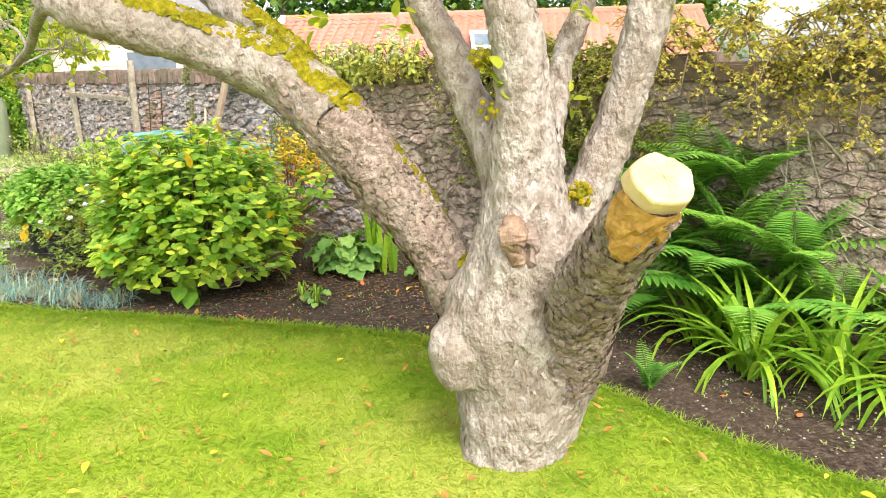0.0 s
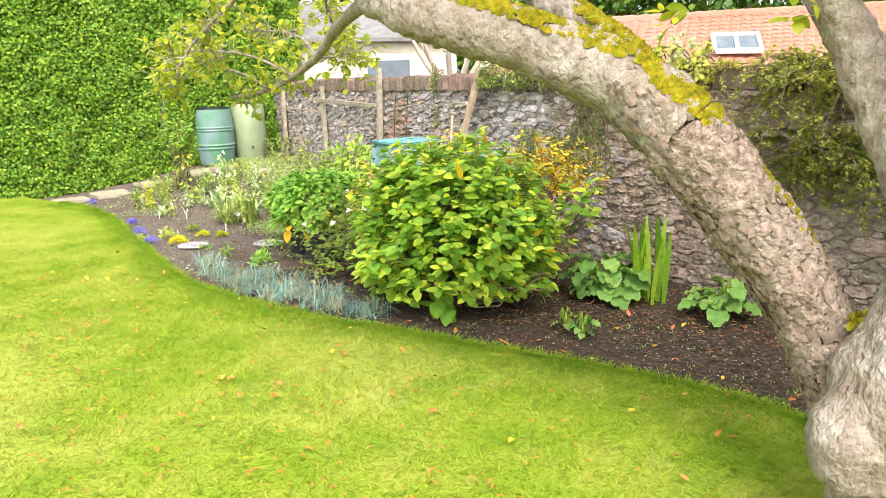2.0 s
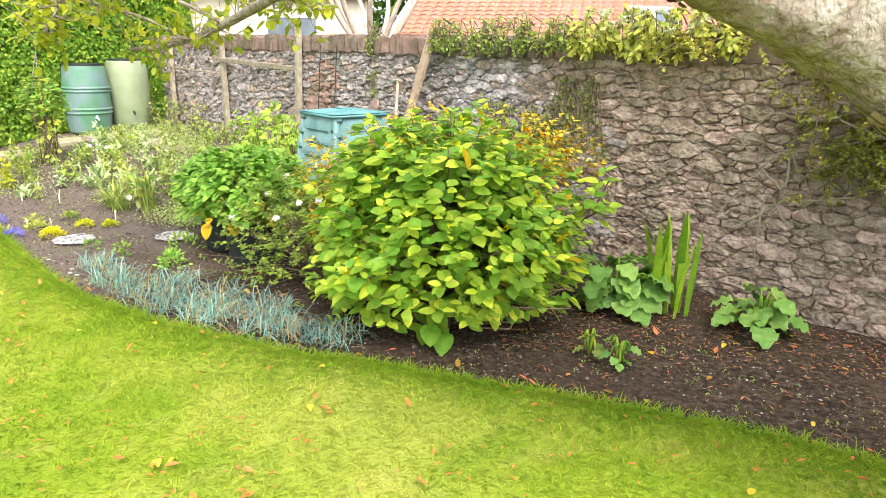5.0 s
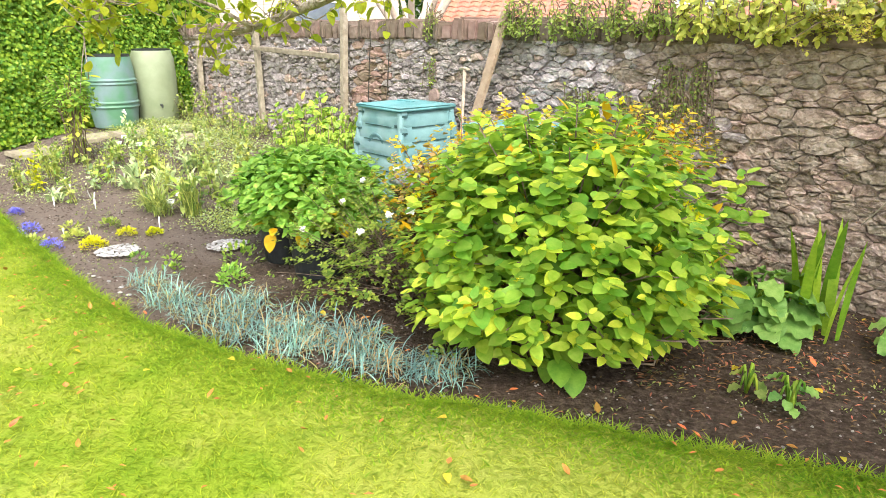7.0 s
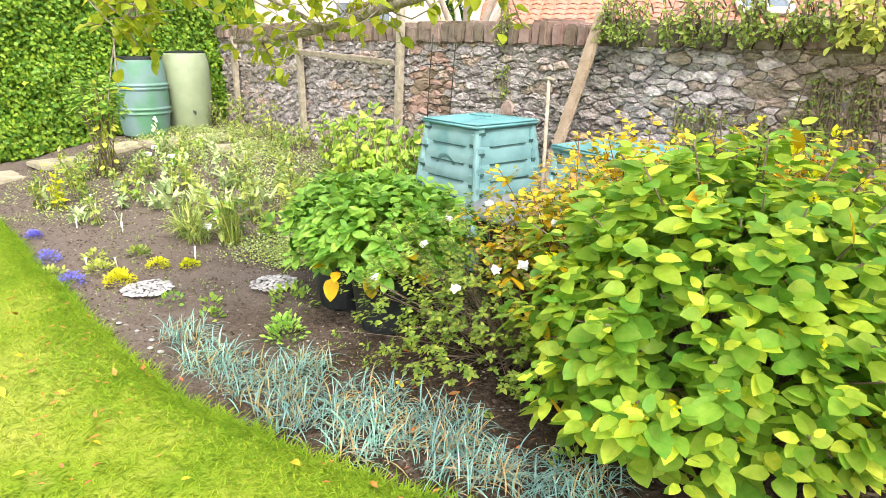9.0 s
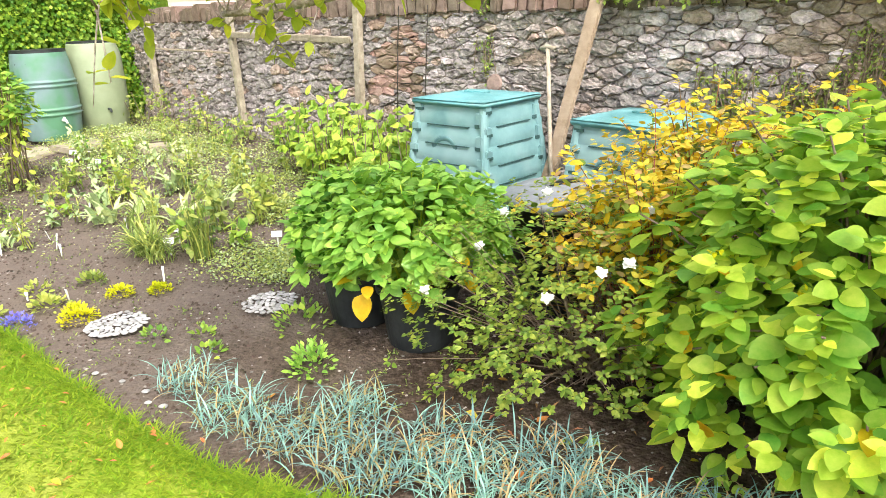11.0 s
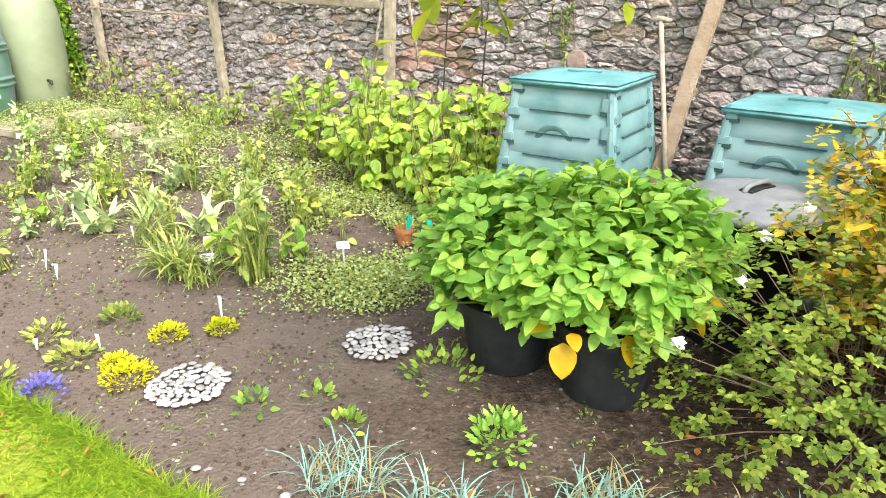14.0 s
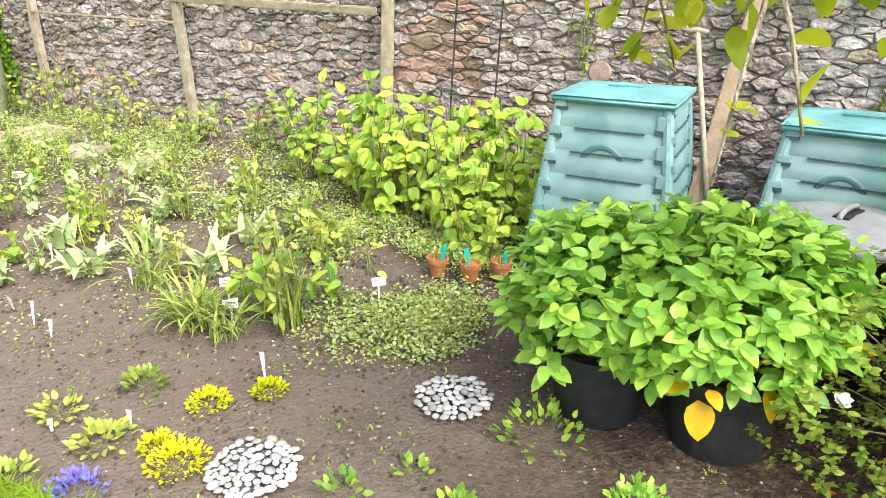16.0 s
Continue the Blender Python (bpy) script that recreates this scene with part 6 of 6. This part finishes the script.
# ---- plant labels ----
def stick_label(x, y, h, tilt, rz):
    t = thing("plant_label", "white plastic plant label stuck in soil", "plant label", (x, y, gz(x, y) - 0.02), "plant labels")
    v, f = box_geo(-0.009, 0.009, -0.001, 0.001, 0, h, 0)
    v = [Vector((p.x * (0.25 if p.z < 0.001 else 1), p.y, p.z)) for p in v]
    part("tag", raw_mesh("tag", v, f), M_LABEL, t, "", pose(0, 0, 0, tilt, tilt * 0.6, rz))


for x, y, h, tl in ((-4.87, 6.72, .12, -8), (-5.31, 6.52, .10, 14), (-5.86, 7.31, .11, -18), (-5.51, 7.58, .10, 5), (-4.68, 7.32, .10, -6), (-5.57, 6.55, .06, 0), (-5.32, 7.85, .10, 12), (-5.98, 7.45, .10, 20),
                    (-5.76, 7.2, .1, 15), (-5.95, 7.9, .1, -12), (-6.0, 8.1, .12, 10), (-6.3, 7.6, .1, 8), (-6.5, 7.8, .1, -10), (-6.2, 7.25, .09, 5), (-6.55, 8.2, .1, 10)):
    stick_label(x, y, h, tl, RNG.uniform(-30, 30))


def tee_label(x, y):
    t = thing("plant_label", "white T-shaped plant label with faint writing", "plant label", (x, y, gz(x, y)), "plant labels")
    part("stake", raw_mesh("stake", *box_geo(-0.005, 0.005, -0.002, 0.002, -0.02, 0.075)), M_LABEL, t)
    pl = part("plate", raw_mesh("plate", *box_geo(-0.032, 0.032, -0.002, 0.002, -0.02, 0.02, 0.0)), M_LABEL, t, "", pose(0, -0.01, 0.085, -35, 0, 8))
    for k in range(2):
        part("writing", raw_mesh("writing", *box_geo(-0.022, 0.018 - 0.01 * k, -0.0035, -0.002, 0.004 - 0.012 * k, 0.008 - 0.012 * k)), M_INK, pl)


for x, y in ((-4.37, 7.28), (-5.05, 7.36), (-5.02, 7.16), (-6.72, 9.0), (-6.4, 8.9), (-6.85, 9.3)):
    tee_label(x, y)


# ---- terracotta pots with teal tags ----
def terracotta(x, y, lean):
    t = thing("terracotta_pot", "small terracotta pot with a teal plant tag", "pot", (x, y, gz(x, y)), "terracotta pots")
    part("pot", raw_mesh("pot", *lathe([(0.035, 0), (0.036, 0.004), (0.047, 0.072), (0.053, 0.072), (0.054, 0.098), (0.047, 0.098), (0.044, 0.08), (0.005, 0.078)], 24)), M_TERRA, t)
    part("tag", raw_mesh("tag", *box_geo(-0.014, 0.014, -0.0015, 0.0015, 0.05, 0.17, 0.0)), M_TEALTAG, t, "teal plastic tag", pose(0.01, 0, 0, lean, lean, 20))
    part("seedling_stems", raw_mesh("seedling_stems", *join_geo([tube([(a, b, 0.07), (a * 1.6, b * 1.6, 0.14)], [0.004, 0.003], 4) for a, b in ((-.02, 0), (.0, .015), (-.01, -.02))])), M_WEED, t)


terracotta(-4.05, 7.48, 6)
terracotta(-3.90, 7.41, -8)
terracotta(-3.74, 7.42, 4)
# ---- paving before the butts ----
paving = thing("paving", "worn tan stone slabs before the water butts", "paving", kind="structure")
for i, (x, y, w, l, a) in enumerate(((-7.6, 9.75, .55, .5, 62), (-7.95, 9.2, .55, .5, 58), (-8.3, 8.65, .5, .5, 60), (-7.1, 9.9, .5, .45, 60), (-8.6, 8.2, .45, .4, 62), (-6.7, 10.2, .4, .4, 55), (-6.2, 9.6, .32, .3, 40), (-5.75, 9.2, .3, .3, 20))):
    v, f = box_geo(-w / 2, w / 2, -l / 2, l / 2, -0.03, 0.025, 0.008)
    v = [p + Vector(noise.noise_vector(p * 8 + Vector((i, 0, 0)))) * 0.012 for p in v]
    part("slab", raw_mesh("slab", v, f), M_SLAB, paving, "", pose(x, y, gz(x, y), 0, 0, a))


# ---- plants on the wall ----
def wall_growth(name, label, s0, s1, zc, n, leaf, material, hang, depth=0.10, base_z=None, seed=0, twig=True):
    rg = random.Random(seed)
    t = thing(name, label, "climber", wall_pt((s0 + s1) / 2, 0.05, 0 if base_z is None else base_z))
    o = t.matrix_world.translation
    ms, st = [], []
    for i in range(n):
        s = rg.uniform(s0, s1)
        a = wall_pt(s, -0.1 + rg.uniform(0, 0.12), zc + rg.uniform(-0.05, 0.10))
        L = hang * rg.uniform(0.25, 1.0)
        sl = rg.uniform(-0.5, 0.5)
        pts = [a, wall_pt(s + sl * L * 0.3, depth * rg.uniform(0.8, 2.0), zc + rg.uniform(-0.02, 0.14) * (hang > 0)), wall_pt(s + sl * L * 0.7, depth * rg.uniform(0.6, 2.2), zc - L * 0.6), wall_pt(s + sl * L, depth * rg.uniform(0.4, 2.0), zc - L)]
        st.append([p - o for p in pts])
        for k in range(int(16 + (190 if leaf < 0.0365 and hang > 0.6 else 60) * L)):
            u = rg.uniform(0.2, 1) * 3
            p, r, d = limb_at(u, pts, [0.1] * 4)
            ms.append(aim(p - o + rnd_dir() * (0.05 if leaf < 0.0365 and hang > 0.6 else 0.02), rnd_dir(-0.1) + d * 0.5, leaf * rg.uniform(0.6, 1.2), rg.uniform(-.5, .5), 1.0, Vector((-0.5, -0.65, 0.6))))
    put_leaves(t, [LEAF_OVAL] if leaf > 0.037 else [LEAF_SMALL], ms, material, 20 if leaf > 0.037 else 0)
    if twig:
        part("stem_mass", raw_mesh("stem_mass", *join_geo([tube(q, [0.005, 0.004, 0.003, 0.0015], 4, sub=2) for q in st])), M_TWIG, t, kind="stuff")
    return t


def spray_growth(name, label, s0, s1, z0, n, reach, seed, side=0.0, rise=0.22, leaf=0.025, drop=0.75):
    """Arching herringbone sprays that spring from the wall and bend outward and down."""
    rg = random.Random(seed)
    t = thing(name, label, "climber", wall_pt((s0 + s1) / 2, 0.02, z0))
    o = t.matrix_world.translation
    ms, st = [], []
    for i in range(n):
        s, L = rg.uniform(s0, s1), reach * rg.uniform(0.45, 1.0)
        out, along, up = rg.uniform(0.15, 0.55), side + rg.uniform(-0.75, 0.75), rise * rg.uniform(0.1, 1.2)
        fall = drop * rg.uniform(0.2, 1.0)
        pts = [wall_pt(s + along * L * u, 0.0 + out * L * u, z0 + rg.uniform(-.03, .03) + up * math.sin(2.6 * u) - fall * L * u * u) - o for u in (0, 0.25, 0.5, 0.75, 1.0)]
        st.append((pts, 0.006))
        for k in range(int(13 * L / 0.5)):
            p, r, d = limb_at(rg.uniform(0.5, 4.0), pts, [0.1] * 5)
            sd = (WD * rg.choice((-1, 1)) + d * 0.8 + rnd_dir() * 0.35 - WN * 0.15)
            sd.normalize()
            tl = rg.uniform(0.06, 0.17)
            st.append(([p, p + sd * tl * 0.5, p + sd * tl - Vector((0, 0, 0.02))], 0.003))
            for q in range(int(10 + 60 * tl)):
                b = p + sd * tl * rg.uniform(0.05, 1.05) + rnd_dir() * 0.008
                ms.append(aim(b, rnd_dir() + sd * 0.4, leaf * rg.uniform(0.6, 1.25), rg.uniform(-.5, .5), 1.25))
    put_leaves(t, [LEAF_SMALL], ms, M_OLIVE, 0)
    part("stem_mass", raw_mesh("stem_mass", *join_geo([tube(q, [r * (1 - 0.6 * i / (len(q) - 1)) for i in range(len(q))], 4) for q, r in st])), M_TWIG, t, kind="stuff")
    return t


spray_growth("cotoneaster", "olive-green cotoneaster sprays arching over the stone wall", -0.6, 2.2, 1.60, 66, 0.85, 1, rise=0.30)
spray_growth("cotoneaster", "olive-green cotoneaster sprays arching over the stone wall", 2.0, 3.4, 1.60, 52, 0.80, 2, rise=0.10, drop=1.0)
spray_growth("cotoneaster", "olive-green cotoneaster covering the old stone wall", 1.9, 3.2, 1.15, 38, 0.6, 3, rise=0.04, drop=0.9)
spray_growth("cotoneaster", "loose cotoneaster sprays reaching along the wall face", 2.75, 3.25, 1.02, 14, 0.55, 4, side=0.6, rise=0.08, drop=0.7)
spray_growth("cotoneaster", "sparse cotoneaster sprays lying on the wall top", 3.5, 4.2, 1.60, 9, 0.5, 5, side=0.4, rise=0.05, drop=0.5)
wall_growth("climbing_hydrangea", "pale flowering climber spilling over the wall top", 3.9, 5.1, 1.62, 56, 0.05, M_CLIMB, 0.18, 0.08, seed=4)
wall_growth("trailing_climber", "thin green climber trailing along the coping", 5.1, 6.6, 1.60, 85, 0.034, M_CLIMB, 0.16, 0.07, seed=5)
wall_growth("wall_ivy", "dark green ivy clinging to the stone wall", 4.9, 5.2, 1.18, 40, 0.022, M_IVY, 0.5, 0.02, seed=6)
wall_growth("wall_ivy", "small tuft of ivy on the stone wall", 7.45, 7.6, 1.6, 12, 0.026, M_IVY, 0.22, 0.03, seed=7)
wall_growth("wall_ivy", "sprig of ivy on the stone wall", 7.5, 7.6, 1.15, 6, 0.03, M_WEED, 0.22, 0.02, seed=8)
wall_growth("wall_ivy", "low ivy on the stone wall above the bins", 5.1, 6.0, 0.98, 34, 0.030, M_IVY, 0.3, 0.04, seed=9)
t = thing("flower_heads", "cream flower heads of the climber on the wall", "flowers", wall_pt(4.5, 0.05, 1.66))
for i in range(26):
    c = wall_pt(RNG.uniform(4.0, 5.05), RNG.uniform(0.04, 0.20), RNG.uniform(1.58, 1.80)) - t.matrix_world.translation
    part("flower_head", scatter_mesh("flower_head", LEAF_SMALL, [aim(rnd_dir(0.5) * 0.035 * RNG.random(), rnd_dir(0.4), RNG.uniform(0.016, 0.03), RNG.uniform(-.5, .5), 1.4) for k in range(34)]), M_FLORET, t, "", Matrix.Translation(c))
bare = []
for i in range(26):
    s = RNG.uniform(0.8, 3.6)
    z_ = RNG.uniform(0.55, 1.3)
    bare.append(tube([wall_pt(s, 0.05, z_), wall_pt(s + RNG.uniform(-.3, .3), 0.10, z_ + RNG.uniform(-.25, .2)), wall_pt(s + RNG.uniform(-.5, .5), 0.12, z_ + RNG.uniform(-.4, .2))], [0.009, 0.006, 0.003], 5, sub=3))
tw = thing("bare_climber", "bare grey climber stems against the stone wall", "climber", wall_pt(2, 0.05, 0))
part("stem_mass", raw_mesh("stem_mass", *[[v - tw.matrix_world.translation for v in g] if i == 0 else g for i, g in enumerate(join_geo(bare))]), M_TIMBER, tw, kind="stuff")

# ---- beyond the wall ----
def far_tree(x, y, h, r, seed, material=M_TREE):
    rg = random.Random(seed)
    t = thing("tree", "dense dark green broadleaf tree behind the wall", "tree", (x, y, 0), "trees behind the wall")
    part("trunk", raw_mesh("trunk", *tube([(0, 0, -0.1), (0.1, 0, h * 0.35), (0, 0.1, h * 0.7)], [0.2, 0.15, 0.05], 9, 0.2, 3, sub=3), True), M_TWIG, t)
    ms = []
    for i in range(95):
        d = rnd_dir()
        c = Vector((d.x * r, d.y * r, h * 0.46 + d.z * h * 0.42)) * 1.0
        c = Vector((c.x, c.y, max(0.6, c.z)))
        rr = r * rg.uniform(0.25, 0.5)
        for k in range(75):
            e = rnd_dir()
            ms.append(aim(c + e * rr * rg.uniform(0.75, 1.05), e + rnd_dir() * 0.8 + Vector((0, 0, -0.3)), rg.uniform(0.14, 0.28), rg.uniform(-.5, .5), 1.2))
    part("crown", scatter_mesh("crown", LEAF_SMALL, ms), material, t, kind="stuff")


for i, (x, y, h, r) in enumerate(((-1.0, 23.5, 8, 3.2), (3.6, 24.5, 8, 3.2), (-5.5, 21.5, 8, 3.0), (1.2, 22.6, 7, 2.6), (-10.0, 18.5, 8, 2.8), (-3.2, 22.4, 7, 2.6), (6.6, 25, 6, 2.2))):
    far_tree(x, y, h, r, i)


def tiled_roof(parent, p0, p1, up, rows, cols):
    """Rows of curved clay tiles between the eave line p0-p1 and the ridge."""
    p0, p1, up = Vector(p0), Vector(p1), Vector(up)
    ex, ey = (p1 - p0).normalized(), up.normalized()
    ez = ex.cross(ey)
    w, L = (p1 - p0).length / cols, up.length / rows
    g = ([(-0.5, 0, 0.0), (-0.25, 0, 0.14), (0, 0, 0.2), (0.25, 0, 0.14), (0.5, 0, 0.0), (-0.5, 1.1, -0.06), (-0.25, 1.1, 0.06), (0, 1.1, 0.12), (0.25, 1.1, 0.06), (0.5, 1.1, -0.06)],
         [(0, 1, 6, 5), (1, 2, 7, 6), (2, 3, 8, 7), (3, 4, 9, 8)])
    rot = Matrix((ex, ey, ez)).transposed().to_4x4()
    ms = [Matrix.Translation(p0 + ex * w * (i + 0.5) + ey * L * j) @ rot @ Matrix.Diagonal((w, L, w, 1)) for j in range(rows) for i in range(cols)]
    return part("roof_tiles", scatter_mesh("roof_tiles", g, ms, True), M_ROOF, parent, "orange clay tiles", kind="stuff")


def red_house():
    t = thing("neighbour_house", "low neighbouring house with an orange tiled roof", "house", (0, 0, 0))
    A, B, UP = Vector((-4.5, 14.45, 1.28)), Vector((5.9, 16.74, 1.49)), Vector((0.25, 2.85, 1.45))
    box_pts = [A + Vector((0.2, 0.2, -1)), B + Vector((-0.2, 0.2, -1)), B + Vector((0.2, 6.2, -1)), A + Vector((0.6, 6.2, -1))]
    part("wall", raw_mesh("wall", box_pts + [p + Vector((0, 0, 1.0)) for p in box_pts], [(0, 1, 5, 4), (1, 2, 6, 5), (2, 3, 7, 6), (3, 0, 4, 7)]), M_CREAM, t)
    r = part("roof", raw_mesh("roof", [A, B, B + UP, A + UP, A + UP + Vector((0.25, 2.85, -1.45)), B + UP + Vector((0.25, 2.85, -1.45))] +
             [p - Vector((0, 0, 0.08)) for p in (A, B, B + UP, A + UP)], [(0, 1, 2, 3), (3, 2, 5, 4), (0, 3, 9, 6), (1, 0, 6, 7), (2, 1, 7, 8)]), M_ROOF, t, "orange clay tile roof")
    tiled_roof(t, A, B, UP, 16, 48)
    rd = (B - A).normalized()
    k = 35
    for i in range(k):
        p = (A + UP).lerp(B + UP, (i + 0.5) / k)
        q = rd.to_track_quat("Y", "Z").to_matrix().to_4x4()
        part("ridge_tile", bpy.data.meshes.get("ridge_tile") or raw_mesh("ridge_tile", *tube([(0, -0.17, 0), (0, 0.16, 0.0)], [0.10, 0.115], 8)), M_ROOF, t, "", Matrix.Translation(p) @ q)
    # verge board and rooflight
    part("verge_board", raw_mesh("verge_board", *tube([A + Vector((-0.05, -0.05, 0.02)), A + UP + Vector((-0.05, 0, 0.05))], [0.09, 0.09], 4)), M_WHITE, t, "white painted verge board")
    ey, ez = UP.normalized(), rd.cross(UP.normalized())
    c = A + rd * 5.1 + UP * 0.44 + ez * 0.10
    rot = Matrix((rd, ey, ez)).transposed().to_4x4()
    wn_ = part("rooflight", raw_mesh("rooflight", *join_geo([box_geo(-0.48, -0.40, -0.42, 0.42, 0, 0.10, .01), box_geo(0.40, 0.48, -0.42, 0.42, 0, 0.10, .01), box_geo(-0.04, 0.04, -0.36, 0.36, 0, 0.10, .01),
              box_geo(-0.40, 0.40, -0.42, -0.34, 0, 0.10, .01), box_geo(-0.40, 0.40, 0.34, 0.42, 0, 0.10, .01)])), M_WHITE, t, "white framed rooflight", Matrix.Translation(c) @ rot)
    for o in (-0.22, 0.22):
        part("pane", raw_mesh("pane", *box_geo(o - 0.178, o + 0.178, -0.338, 0.338, 0.03, 0.045)), M_GLASS, wn_)
    return t


red_house()


def cream_house():
    t = thing("cream_outbuilding", "cream block outbuilding behind the garden wall", "building", (-7.6, 14.3, 0), rz=35)
    v, f = box_geo(-2.6, 2.4, -1.5, 1.5, -0.1, 2.35)
    part("wall", raw_mesh("wall", v, f), M_CREAM, t)
    for j in range(7):
        box("block_course", (-2.61, 2.41, -1.512, -1.49, 0.9 + 0.2 * j, 1.085 + 0.2 * j), M_CREAM, t, 0.006)
    part("roof", raw_mesh("roof", [Vector(p) for p in ((-2.8, -1.7, 2.3), (2.6, -1.7, 2.3), (2.6, 0, 3.1), (-2.8, 0, 3.1), (2.6, 1.7, 2.3), (-2.8, 1.7, 2.3), (-2.8, -1.7, 2.38), (2.6, -1.7, 2.38), (2.6, 0, 3.2), (-2.8, 0, 3.2))],
         [(6, 7, 8, 9), (0, 1, 7, 6), (3, 2, 4, 5), (9, 8, 4, 5)]), M_SLATE, t, "grey slate roof")
    w = part("window", raw_mesh("window", *join_geo([box_geo(0.5, 1.5, -1.54, -1.48, 1.95, 2.02), box_geo(0.5, 1.5, -1.54, -1.48, 1.45, 1.52), box_geo(0.5, 0.57, -1.54, -1.48, 1.52, 1.95), box_geo(1.43, 1.5, -1.54, -1.48, 1.52, 1.95)])), M_WHITE, t, "white framed window")
    part("pane", raw_mesh("pane", *box_geo(0.57, 1.43, -1.525, -1.515, 1.52, 1.95)), M_GLASS, w)


cream_house()
# pale pollarded shrub behind the wall
t = thing("pollarded_shrub", "bare pale pollarded shrub behind the wall", "shrub", (-3.9, 11.6, 0))
g = []
for i in range(9):
    a = i * 0.7
    g.append(tube([(0.12 * math.cos(a), 0.12 * math.sin(a), 0), (0.18 * math.cos(a), 0.18 * math.sin(a), 1.3), (0.55 * math.cos(a), 0.55 * math.sin(a), 2.0), (0.85 * math.cos(a + .2), 0.85 * math.sin(a + .2), 2.6)], [0.07, 0.05, 0.035, 0.02], 7, 0.2, 6, sub=3))
for g_ in g:
    part("stem", raw_mesh("stem", *g_, True), M_PALE, t, "pale bark stem")

# ---- wall pieces, last in the file ----
for g, m in singles:
    part("stone", raw_mesh("stone", *g), m, wall)
for g in copes:
    part("coping_stone", raw_mesh("coping_stone", *g), M_COPE, wall)
